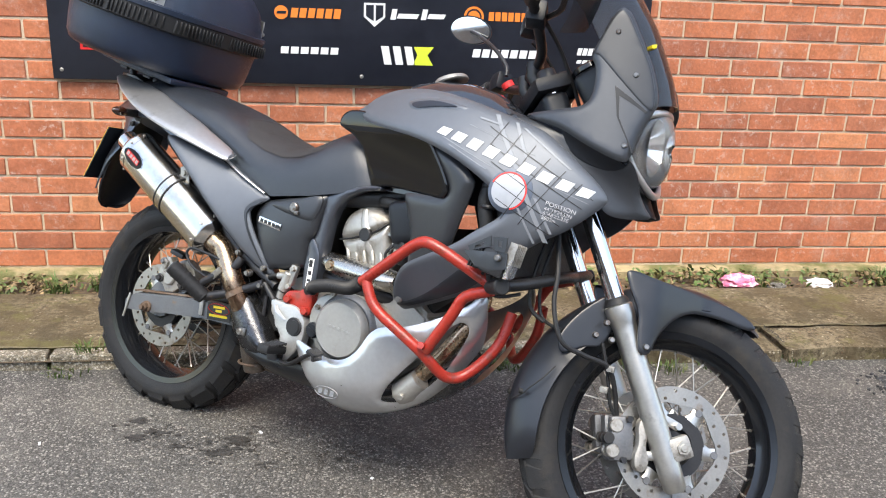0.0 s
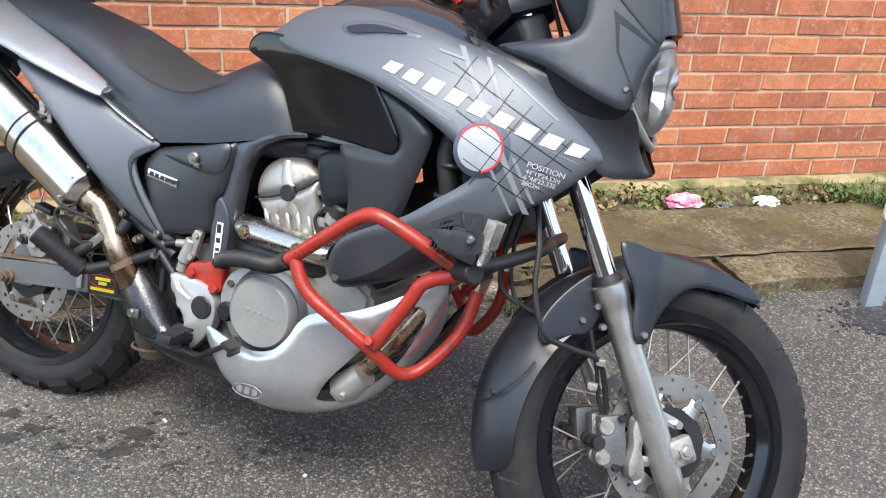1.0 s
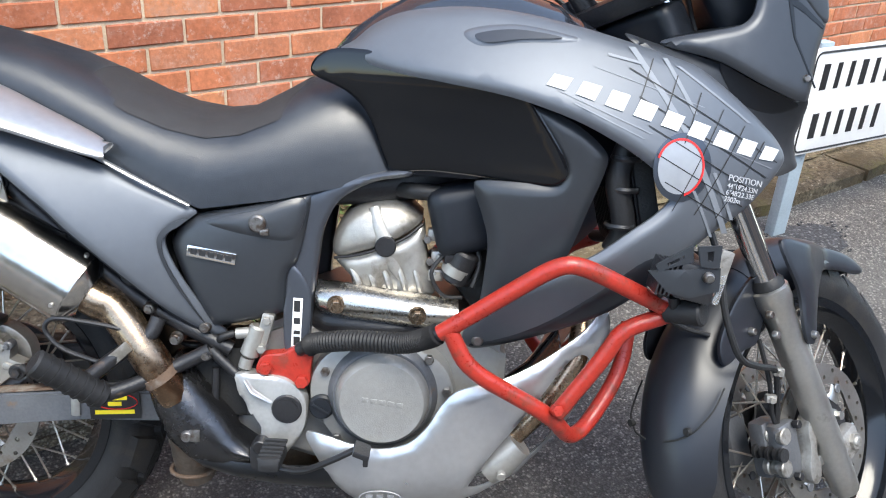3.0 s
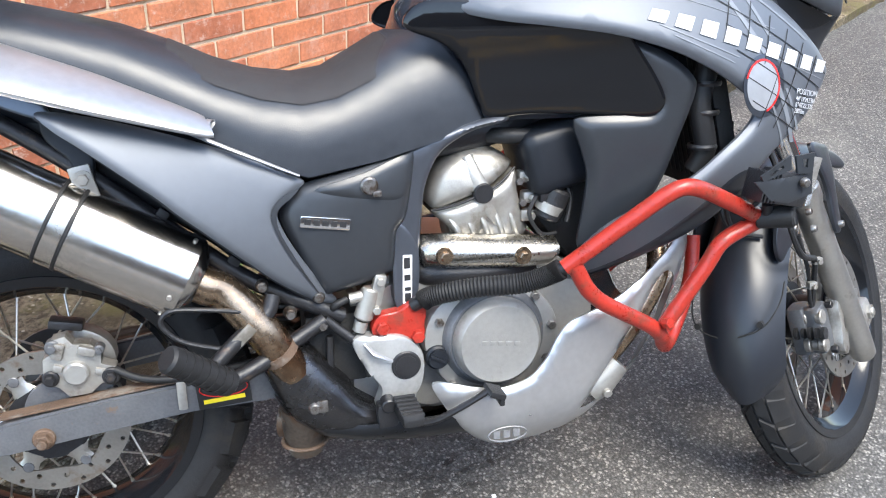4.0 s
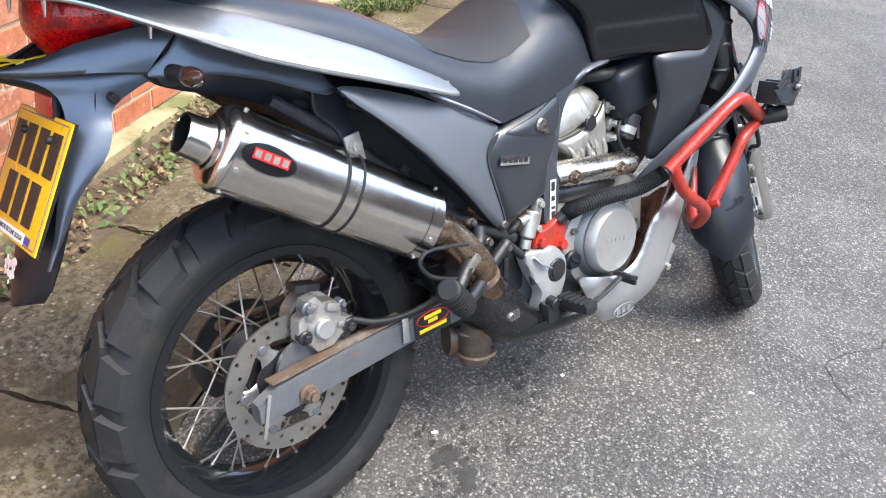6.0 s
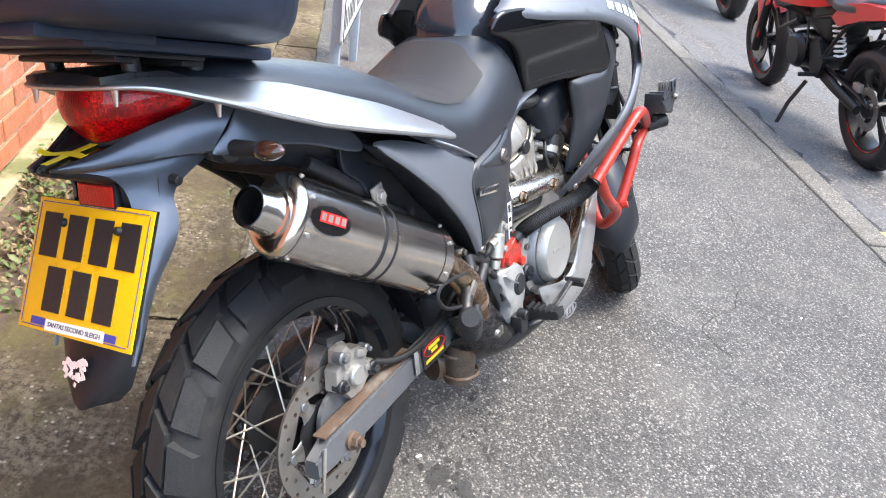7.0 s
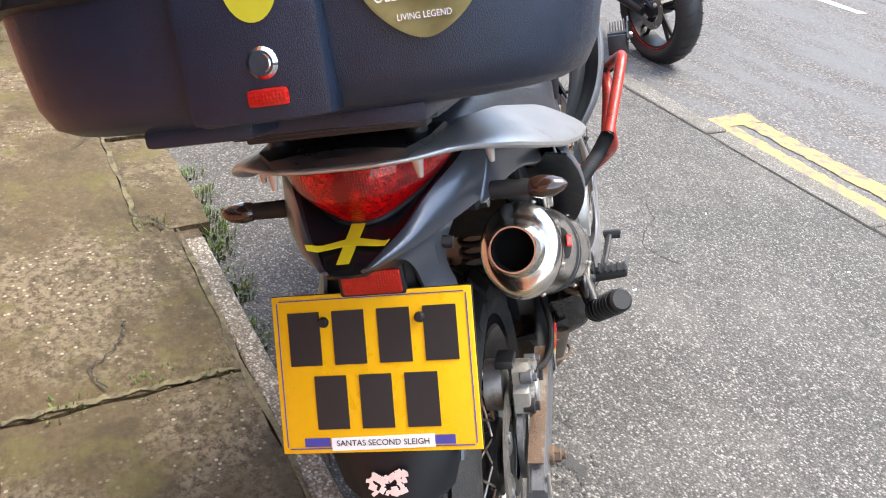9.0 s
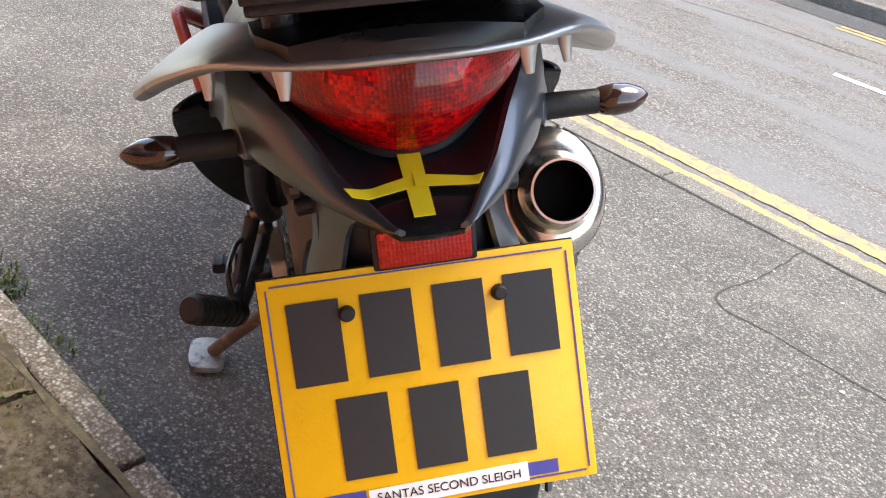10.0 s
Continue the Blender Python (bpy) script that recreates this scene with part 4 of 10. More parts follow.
def spoked_wheel(name, m, root, R, w, rim_r, rim_w, hub_r, hub_w, discs, label, spokes=36, tread=(24, 0.0105)):
    """A wire-spoked wheel about the y axis, placed by m."""
    wheel = new(name)
    wheel.parent, wheel["label"] = root, label
    tyre_parts(R, w, rim_r, m, wheel, *tread)
    bm = bmesh.new()
    h = rim_w / 2
    revolve(bm, [(rim_r + 0.010, -h), (rim_r + 0.012, -h + 0.004), (rim_r - 0.004, -h + 0.012), (rim_r - 0.020, -h * 0.35), (rim_r - 0.020, h * 0.35), (rim_r - 0.004, h - 0.012),
                 (rim_r + 0.012, h - 0.004), (rim_r + 0.010, h), (rim_r - 0.006, h - 0.002), (rim_r - 0.012, h - 0.014), (rim_r - 0.028, h * 0.4), (rim_r - 0.030, 0),
                 (rim_r - 0.028, -h * 0.4), (rim_r - 0.012, -h + 0.014), (rim_r - 0.006, -h + 0.002)], 80, closed=True)
    bm.transform(m)
    part("rim", bm, M_RIM, wheel, "gloss black rim with scuffs")
    bm = bmesh.new()
    revolve(bm, [(0.006, -hub_w), (hub_r * 0.5, -hub_w), (hub_r * 0.55, -hub_w * 0.8), (hub_r, -hub_w * 0.75), (hub_r, -hub_w * 0.6), (hub_r * 0.62, -hub_w * 0.45), (hub_r * 0.6, hub_w * 0.45),
                 (hub_r, hub_w * 0.6), (hub_r, hub_w * 0.75), (hub_r * 0.55, hub_w * 0.8), (hub_r * 0.5, hub_w), (0.006, hub_w)], 40)
    bm.transform(m)
    part("hub", bm, M_BMETAL, wheel, "black painted hub")
    bm = bmesh.new()
    cyl(bm, (0, 0, 0), (0, 0, 1), 0.0019, n=6)
    cyl(bm, (0, 0, 0.955), (0, 0, 1.0), 0.0034, n=6)
    me = bpy.data.meshes.new("spoke")
    bm.to_mesh(me)
    bm.free()
    me.materials.append(M_SPOKE)
    for i in range(spokes):
        s = 1 if i % 2 else -1
        q = 1 if (i // 2) % 2 else -1
        a = 2 * math.pi * i / spokes
        b = a + q * 0.95
        p0 = Vector((hub_r * 0.93 * math.cos(b), s * hub_w * 0.68, hub_r * 0.93 * math.sin(b)))
        p1 = Vector(((rim_r - 0.026) * math.cos(a), s * 0.006, (rim_r - 0.026) * math.sin(a)))
        d = p1 - p0
        mm = Matrix.Translation(p0) @ d.to_track_quat("Z", "Y").to_matrix().to_4x4() @ Matrix.Diagonal((1, 1, d.length, 1))
        ob = new("spoke", me)
        ob.parent, ob.matrix_basis = wheel, m @ mm
    for y, r0, r1 in discs:
        bm = disc_mesh(r0, r1, 0.0045, [(r1 * 0.93, 15, 0), (r1 * 0.81, 15, 0.5)], 0.0042, 6)
        bm.transform(m @ Matrix.Translation((0, y, 0)))
        part("brake_disc", bm, M_DISC, wheel, "drilled steel brake disc", sharp=30)
        bm = bmesh.new()
        revolve(bm, [(hub_r * 0.62, -0.003), (hub_r * 1.02, -0.003), (hub_r * 1.02, 0.003), (hub_r * 0.62, 0.003)], 40, closed=True)
        bm.transform(m @ Matrix.Translation((0, y, 0)))
        part("disc_carrier", bm, M_BMETAL, wheel, "dark disc carrier")
        for i in range(6):
            a = 2 * math.pi * i / 6
            d = Vector((math.cos(a), 0, math.sin(a)))
            bm = bmesh.new()
            tube(bm, [d * hub_r * 0.97, d * (r0 + hub_r) * 0.5, d * r0 * 1.0], [0.020, 0.013, 0.015], 10, flat=0.22, up=(0, 1, 0))
            bm.transform(m @ Matrix.Translation((0, y, 0)))
            part("carrier_arm", bm, M_FORK, wheel)
            bm = bmesh.new()
            cyl(bm, d * r0 * 0.99 + Vector((0, -0.005, 0)), d * r0 * 0.99 + Vector((0, 0.005, 0)), 0.0085, n=12, bevel=0.001)
            bm.transform(m @ Matrix.Translation((0, y, 0)))
            part("disc_bobbin", bm, M_ARM, wheel)
    return wheel


# ---- the motorcycle: x ahead, y to its left, z up from under the rear axle ----
BIKE = Matrix.Translation((-0.497, 2.410, -0.002)) @ Matrix.Rotation(radians(-36), 4, "Z") @ Matrix.Rotation(radians(-14), 4, "X")
bike = thing("motorcycle", "grey adventure motorcycle with red crash bars leaning on its side stand", "motorcycle", BIKE)

spoked_wheel("rear_wheel", Matrix.Translation((0, 0, 0.31)), bike, 0.318, 0.135, 0.222, 0.118, 0.062, 0.075, [(-0.078, 0.086, 0.12)], "black wire-spoked rear wheel", tread=(20, 0.012))

RAKE = radians(27.6)
UPAX, FWD = Vector((-math.sin(RAKE), 0, math.cos(RAKE))), Vector((math.cos(RAKE), 0, math.sin(RAKE)))
AX = Vector((1.433, 0, 0.268))
STEER = Matrix.Translation(AX) @ Matrix.Rotation(radians(36), 4, UPAX) @ Matrix.Translation(-AX)
AXLE = AX + FWD * 0.038
spoked_wheel("front_wheel", STEER @ Matrix.Translation(AXLE), bike, 0.332, 0.100, 0.243, 0.090, 0.070, 0.052, [(-0.060, 0.096, 0.131), (0.060, 0.096, 0.131)], "black wire-spoked front wheel turned left", tread=(30, 0.005))


def steered(bm):
    bm.transform(STEER)
    return bm


def leg(s, y, off=0.002):
    return AX + FWD * off + UPAX * s + Vector((0, y, 0))


fork = new("front_fork")
fork.parent = bike
for y in (-0.096, 0.096):
    bm = bmesh.new()
    tube(bm, [leg(-0.085, y), leg(-0.078, y), leg(-0.04, y), leg(0.0, y), leg(0.27, y), leg(0.285, y), leg(0.30, y), leg(0.326, y), leg(0.33, y)],
         [0.020, 0.0245, 0.026, 0.0265, 0.0265, 0.0275, 0.0315, 0.0315, 0.026], 28)
    part("fork_slider", steered(bm), M_FORK, fork, "scuffed silver fork slider")
    bm = bmesh.new()
    tube(bm, [leg(0.322, y), leg(0.337, y), leg(0.345, y)], [0.0275, 0.0275, 0.0215], 24)
    part("dust_seal", steered(bm), M_GRIP, fork, "black dust seal")
    bm = bmesh.new()
    tube(bm, [leg(0.33, y), leg(0.845, y)], 0.0205, 28)
    part("stanchion", steered(bm), M_CHROME, fork, "bright chrome fork tube")
    bm = bmesh.new()
    box(bm, AX + FWD * 0.026 + Vector((0, y * 1.12, 0)), (0.066, 0.026, 0.052), 0.010, Matrix.Rotation(-RAKE, 3, "Y"))
    part("axle_clamp", steered(bm), M_CAL, fork)
bm = bmesh.new()
cyl(bm, AXLE + Vector((0, -0.130, 0)), AXLE + Vector((0, 0.130, 0)), 0.009, n=20, bevel=0.002)
cyl(bm, AXLE + Vector((0, -0.126, 0)), AXLE + Vector((0, -0.116, 0)), 0.015, n=6)
part("axle", steered(bm), M_ALU, fork, "steel wheel axle")
for s, w in ((0.62, 0.24), (0.845, 0.27)):
    bm = bmesh.new()
    box(bm, leg(s, 0, 0.0), (0.085, w, 0.035), 0.012, Matrix.Rotation(-RAKE, 3, "Y"))
    part("fork_yoke", steered(bm), M_BMETAL, fork, "black fork yoke")

bm = bmesh.new()
box(bm, leg(0.735, 0, 0.0), (0.062, 0.245, 0.185), 0.020, Matrix.Rotation(-RAKE, 3, "Y"), 3)
part("headstock_cover", steered(bm), M_MATT, fork, "black cover round the steering head")

# calipers on the sliders
for y in (-0.060, 0.060):
    s = -1 if y < 0 else 1
    cal = new("front_caliper")
    cal.parent, cal["label"] = fork, "dirty cast brake caliper"
    base = AXLE + Vector((-0.098, y, 0.0))
    turn = Matrix.Rotation(radians(-12), 3, "Y")
    bm = bmesh.new()
    lobed = [(base.x + 0.016 + 0.78 * x, base.z - 0.008 + z) for x, z in ((-0.012, 0.052), (0.004, 0.060), (0.020, 0.050), (0.024, 0.030), (0.015, 0.012), (0.013, 0.0), (0.016, -0.012), (0.026, -0.030), (0.022, -0.052), (0.006, -0.060), (-0.010, -0.052), (-0.016, -0.030), (-0.010, 0.0), (-0.017, 0.030))]
    blob(bm, rounded(lobed, 40), base.y + s * 0.014, base.y + s * 0.038, 0.005)
    part("caliper_plate", steered(bm), M_CAL, cal, "pale two-lobed caliper face")
    bm = bmesh.new()
    box(bm, base + Vector((-0.022, s * 0.006, -0.005)), (0.050, 0.030, 0.095), 0.009, turn)
    box(bm, base + Vector((-0.028, -s * 0.024, -0.005)), (0.050, 0.034, 0.10), 0.010, turn)
    part("caliper_body", steered(bm), M_ARM, cal)
    for k in (-1, 1):
        bm = bmesh.new()
        q = base + Vector((-0.040, 0, 0.027 * k - 0.008))
        for j, r in enumerate((0.015, 0.012, 0.015)):
            cyl(bm, q + Vector((0, s * (0.024 - 0.014 * j), 0)), q + Vector((0, s * (0.011 - 0.014 * j), 0)), r, n=20, bevel=0.002)
        part("piston_housing", steered(bm), M_CAL, cal, "ribbed piston housing")
        bm = bmesh.new()
        q = base + Vector((-0.016, s * 0.022, 0.044 * k - 0.006))
        cyl(bm, q, q + Vector((0, s * 0.012, 0)), 0.0075, n=6, bevel=0.001)
        part("caliper_bolt", steered(bm), M_BMETAL, cal, "dark caliper bolt")
    bm = bmesh.new()
    box(bm, base + Vector((0.052, s * 0.030, 0.055)), (0.085, 0.010, 0.020), 0.004, Matrix.Rotation(radians(18), 3, "Y"))
    box(bm, base + Vector((0.05, s * 0.030, -0.028)), (0.075, 0.010, 0.020), 0.004, Matrix.Rotation(radians(-10), 3, "Y"))
    for q in ((0.088, 0.043), (0.083, -0.02)):
        cyl(bm, base + Vector((q[0], s * 0.033, q[1])), base + Vector((q[0], s * 0.046, q[1])), 0.008, n=6)
    part("caliper_bracket", steered(bm), M_FORK, cal)
    bm = bmesh.new()
    for k in range(5):
        cyl(bm, base + Vector((-0.055, s * (0.030 - 0.013 * k), -0.01)), base + Vector((-0.055, s * (0.024 - 0.013 * k), -0.01)), 0.012 - 0.002 * (k % 2), n=16)
    part("slide_boot", steered(bm), M_GRIP, cal, "black ribbed rubber boot")

# front mudguard: an arched shell over the tyre, a long rear flap and side stays
def guard_rings(a0, a1, n, radius, half, drop, lift=0.0):
    rings = []
    for i in range(n):
        f = i / (n - 1)
        a = radians(a0 + (a1 - a0) * f)
        r, hw, dr = radius(f), half(f), drop(f)
        ring = []
        for j in range(13):
            u = j / 6 - 1
            q = abs(u) ** 2.6
            ring.append(AXLE + Vector(((r - dr * q) * math.sin(a), u * hw, (r - dr * q) * math.cos(a))))
        rings.append(ring)
    return rings


def shell(rings, thick):
    bm = bmesh.new()
    loft(bm, rings, caps=False, closed=False)
    bmesh.ops.recalc_face_normals(bm, faces=bm.faces[:])
    bmesh.ops.solidify(bm, geom=bm.faces[:], thickness=thick)
    return bm


mud = new("front_mudguard")
mud.parent, mud["label"] = bike, "matt dark grey plastic front mudguard"
part("mudguard_front", steered(shell(guard_rings(33, -30, 22, lambda f: 0.352 + 0.012 * math.sin(f * 2.6), lambda f: 0.010 + 0.066 * min(1, (f * 1.9) ** 0.75), lambda f: 0.010 + 0.075 * min(1, f * 1.2)), 0.004)), M_MUD, mud)
part("mudguard_rear", steered(shell(guard_rings(-28, -106, 26, lambda f: 0.356 + 0.010 * math.sin(f * 2.8), lambda f: 0.074 + 0.012 * math.sin(f * 2.6) - 0.012 * max(0, f - 0.5) / 0.5 - 0.034 * max(0, (f - 0.86) / 0.14) ** 2, lambda f: 0.085 - 0.036 * f), 0.004)), M_MUD, mud)
AX0, AZ0 = AXLE.x, AXLE.z
for s in (-1, 1):
    bm = bmesh.new()
    panel(bm, rounded([(AX0 + x, AZ0 + z) for x, z in ((-0.132, 0.182), (-0.116, 0.176), (-0.104, 0.190), (-0.090, 0.225), (-0.055, 0.268), (-0.005, 0.296), (0.060, 0.300), (0.130, 0.290), (0.150, 0.300), (0.110, 0.325), (0.040, 0.340), (-0.05, 0.345), (-0.110, 0.344), (-0.160, 0.352), (-0.182, 0.346), (-0.170, 0.310), (-0.146, 0.262), (-0.140, 0.215))], 80),
          lambda x, z: 0.066 + 0.066 * max(0.0, min(1.0, (AX0 + 0.03 - x) / 0.14)) - 0.10 * max(0.0, z - AZ0 - 0.29), 0.006, 0.016, 0.003, 0.008, side=s)
    part("mudguard_skirt", steered(bm), M_MUD, mud, "side skirt of the mudguard in front of the fork leg")
    bm = bmesh.new()
    panel(bm, rounded([(AX0 + x, AZ0 + z) for x, z in ((-0.172, 0.262), (-0.190, 0.205), (-0.205, 0.180), (-0.240, 0.170), (-0.285, 0.150), (-0.295, 0.185), (-0.262, 0.240), (-0.215, 0.285), (-0.180, 0.300))], 50), lambda x, z: 0.084, 0.006, 0.016, 0.001, 0.004, side=s)
    part("mudguard_cheek", steered(bm), M_MUD, mud, "side cheek of the mudguard behind the fork leg")
    bm = bmesh.new()
    tube(bm, [AXLE + Vector((x, s * y, z)) for x, y, z in ((-0.366, 0.020, 0.030), (-0.360, 0.045, 0.036), (-0.350, 0.062, 0.045), (-0.340, 0.076, 0.060), (-0.318, 0.086, 0.085), (-0.296, 0.088, 0.115))], 0.0016, 6, 14)
    part("mudguard_seam", steered(bm), M_DARK, mud, "dark seam across the mudguard")
for x, y, z in ((-0.219, 0.083, 0.201), (-0.120, 0.130, 0.192), (-0.206, 0.108, 0.228), (-0.189, 0.106, 0.194)):
    bm = bmesh.new()
    cyl(bm, (AX0 + x, -y, AZ0 + z), (AX0 + x, -y - 0.010, AZ0 + z), 0.0075, 0.006, 14, 0.001)
    part("screw", steered(bm), M_BOLT, mud, "steel screw head")
for s in (-1, 1):
    bm = bmesh.new()
    q = AXLE + Vector((-0.345, 0, 0.050))
    cyl(bm, q + Vector((-0.006, s * 0.06, 0)), q + Vector((-0.014, s * 0.06, 0)), 0.006, n=10)
    part("rivet", steered(bm), M_DARK, mud)

# ---- rear end: swingarm, caliper, tail ----
arm = new("swingarm")
arm.parent, arm["label"] = bike, "scuffed grey box-section swingarm with rust"
for s in (-1, 1):
    bm = bmesh.new()
    rings = []
    for x, z, h, y in ((-0.088, 0.303, 0.034, 0.118), (-0.05, 0.315, 0.05, 0.118), (0.09, 0.333, 0.052, 0.118), (0.22, 0.345, 0.050, 0.118), (0.33, 0.346, 0.052, 0.112), (0.42, 0.352, 0.07, 0.10), (0.47, 0.36, 0.07, 0.09)):
        rings.append([(x, s * (y + 0.016), z - h / 2), (x, s * (y + 0.016), z + h / 2), (x, s * (y - 0.012), z + h / 2), (x, s * (y - 0.012), z - h / 2)])
    loft(bm, rings)
    bmesh.ops.bevel(bm, geom=[e for e in bm.edges if abs((e.verts[0].co - e.verts[1].co).x) > 0.02], offset=0.004, segments=2, affect="EDGES")
    part("swingarm_beam", bm, M_ARM, arm)
    bm = bmesh.new()
    box(bm, (0.075, s * 0.118, 0.3605), (0.27, 0.026, 0.004), 0.0015, Matrix.Rotation(radians(-6), 3, "Y"))
    part("rust_strip", bm, M_RUST, arm, "rusted top face of the swingarm")
    bm = bmesh.new()
    cyl(bm, (0, s * 0.130, 0.31), (0, s * 0.142, 0.31), 0.0165, n=24, bevel=0.002)
    cyl(bm, (0, s * 0.140, 0.31), (0, s * 0.153, 0.31), 0.0125, n=6, bevel=0.002)
    cyl(bm, (0, s * 0.150, 0.31), (0, s * 0.160, 0.31), 0.0075, n=14, bevel=0.001)
    part("axle_nut", bm, M_RUST, arm, "rusty axle nut")
    bm = bmesh.new()
    box(bm, (-0.078, s * 0.137, 0.30), (0.006, 0.004, 0.075), 0.001, Matrix.Rotation(radians(14), 3, "Y"))
    part("adjuster_plate", bm, M_ALU, arm)
bm = bmesh.new()
box(bm, (0.43, 0, 0.355), (0.08, 0.2, 0.07), 0.015)
part("swingarm_bridge", bm, M_ARM, arm)
bm = bmesh.new()
box(bm, (0.268, -0.1368, 0.349), (0.082, 0.001, 0.046), 0.0, Matrix.Rotation(radians(-4), 3, "Y"))
stk = part("arm_sticker", bm, M_STICK, arm, "black dealer sticker with yellow and red print")
bm = bmesh.new()
for k, (z, w) in enumerate(((0.362, 0.04), (0.352, 0.022), (0.338, 0.064))):
    box(bm, (0.268, -0.1376, z), (w, 0.0006, 0.007), 0.0, Matrix.Rotation(radians(-4), 3, "Y"))
part("print_bar", bm, M_YSTICK, stk)
bm = bmesh.new()
ring = [(0.268 + 0.037 * math.cos(a), -0.1374, 0.357 + 0.014 * math.sin(a)) for a in (2 * math.pi * i / 24 for i in range(25))]
tube(bm, ring, 0.0022, 6, flat=0.4)
part("print_ring", bm, M_REDP, stk)
bm = bmesh.new()
tube(bm, [(0.205, -0.136, 0.384), (0.205, -0.139, 0.37), (0.205, -0.139, 0.33), (0.205, -0.12, 0.322)], 0.007, 8, flat=0.3)
part("hose_clip", bm, M_ALU, arm, "bent metal hose clip")
rc = new("rear_caliper")
rc.parent, rc["label"] = bike, "corroded cast rear brake caliper"
bm = bmesh.new()
blob(bm, [(0.006, 0.392), (0.010, 0.428), (0.022, 0.436), (0.026, 0.458), (0.046, 0.462), (0.056, 0.448), (0.080, 0.446), (0.094, 0.428), (0.092, 0.412), (0.112, 0.404), (0.112, 0.382), (0.088, 0.378), (0.072, 0.364), (0.040, 0.362), (0.028, 0.378)], -0.088, -0.114, 0.004)
body_ = part("caliper_body", bm, M_ALU, rc)
bm = bmesh.new()
blob(bm, rounded([(0.020, 0.43), (0.06, 0.455), (0.10, 0.43), (0.105, 0.39), (0.06, 0.37), (0.02, 0.39)], 30), -0.040, -0.070, 0.006)
part("caliper_back", bm, M_ALU, rc)
bm = bmesh.new()
cyl(bm, (0.055, -0.108, 0.402), (0.055, -0.124, 0.402), 0.0195, 0.0185, 32, 0.003)
part("piston_cover", bm, M_CASE, body_, "pale round piston cover")
for x, y, z, w, h in ((0.074, -0.116, 0.436, 0.026, 0.014), (0.034, -0.116, 0.440, 0.016, 0.026), (0.092, -0.112, 0.398, 0.022, 0.012), (0.030, -0.113, 0.412, 0.014, 0.012)):
    bm = bmesh.new()
    box(bm, (x, y, z), (w, 0.012, h), 0.003, Matrix.Rotation(radians(20), 3, "Y"))
    part("casting_rib", bm, M_CAL, body_)
for x, z, r in ((0.018, 0.397, 0.010), (0.104, 0.391, 0.011), (0.027, 0.447, 0.009), (0.092, 0.436, 0.006)):
    bm = bmesh.new()
    cyl(bm, (x, -0.100, z), (x, -0.120, z), r * 1.25, n=18, bevel=0.002)
    cyl(bm, (x, -0.119, z), (x, -0.127, z), r * 0.75, n=6, bevel=0.001)
    part("caliper_bolt", bm, M_BMETAL if r > 0.0095 else M_ARM, rc, "dull caliper bolt")
bm = bmesh.new()
box(bm, (0.045, -0.078, 0.470), (0.050, 0.030, 0.014), 0.004, Matrix.Rotation(radians(12), 3, "Y"))
part("pad_cover", bm, M_BMETAL, rc, "dark pad spring cover")
bm = bmesh.new()
blob(bm, rounded([(-0.03, 0.29), (0.03, 0.285), (0.05, 0.33), (0.10, 0.365), (0.12, 0.388), (0.09, 0.392), (0.02, 0.388), (-0.012, 0.375), (-0.03, 0.345)], 36), -0.098, -0.088, 0.002)
part("caliper_bracket", bm, M_ARM, rc)
bm = bmesh.new()
tube(bm, [(0.11, -0.115, 0.40), (0.15, -0.128, 0.385), (0.205, -0.136, 0.381), (0.28, -0.13, 0.385), (0.38, -0.11, 0.40), (0.45, -0.12, 0.45)], 0.006, 10, 30)
part("brake_hose", bm, M_GRIP, rc, "black rubber brake hose")

# seat
def ring_over(x, zt, zl, w, skew=0.0, n=25, sq=0.62, yp=0.8):
    out = []
    for i in range(n):
        a = math.pi * i / (n - 1)
        y = -w * math.copysign(abs(math.cos(a)) ** yp, math.cos(a))
        f = abs(math.sin(a)) ** sq
        out.append((x + skew * (1 - f), y, zl + (zt - zl) * f))
    return out


SEAT_R = ((-0.185, 0.945, 0.925, 0.085), (-0.17, 0.962, 0.915, 0.10), (-0.10, 0.966, 0.893, 0.123), (0.0, 0.950, 0.865, 0.138), (0.10, 0.927, 0.838, 0.145), (0.17, 0.909, 0.810, 0.150),
                                  (0.235, 0.884, 0.772, 0.158), (0.30, 0.853, 0.737, 0.168), (0.36, 0.834, 0.708, 0.174), (0.42, 0.826, 0.689, 0.175), (0.47, 0.833, 0.697, 0.172), (0.52, 0.860, 0.706, 0.167, 0.01),
                                  (0.56, 0.884, 0.720, 0.158, 0.03), (0.60, 0.897, 0.735, 0.150, 0.055), (0.625, 0.899, 0.752, 0.140, 0.07), (0.64, 0.893, 0.77, 0.125, 0.072), (0.645, 0.87, 0.79, 0.09, 0.07))
bm = bmesh.new()
loft(bm, [ring_over(*r) for r in SEAT_R])
seat = part("seat", bm, M_SEAT, bike, "black vinyl stepped dual seat", sharp=70)
bm = bmesh.new()
rows = []
mid = [r for r in SEAT_R if 0.20 < r[0] < 0.57]
for i, r in enumerate(mid):
    q = ring_over(*r)
    c = 6 if i in (0, len(mid) - 1) else 5
    rows.append([(x, y, z + 0.0016) for x, y, z in q[c:25 - c]] if c == 5 else [(x, y * 0.94, z + 0.0016) for x, y, z in q[5:20]])
loft(bm, rows, caps=False, closed=False)
bmesh.ops.recalc_face_normals(bm, faces=bm.faces[:])
part("seat_panel", bm, M_SEATTOP, seat, "charcoal suede-like seat panel", sharp=70)

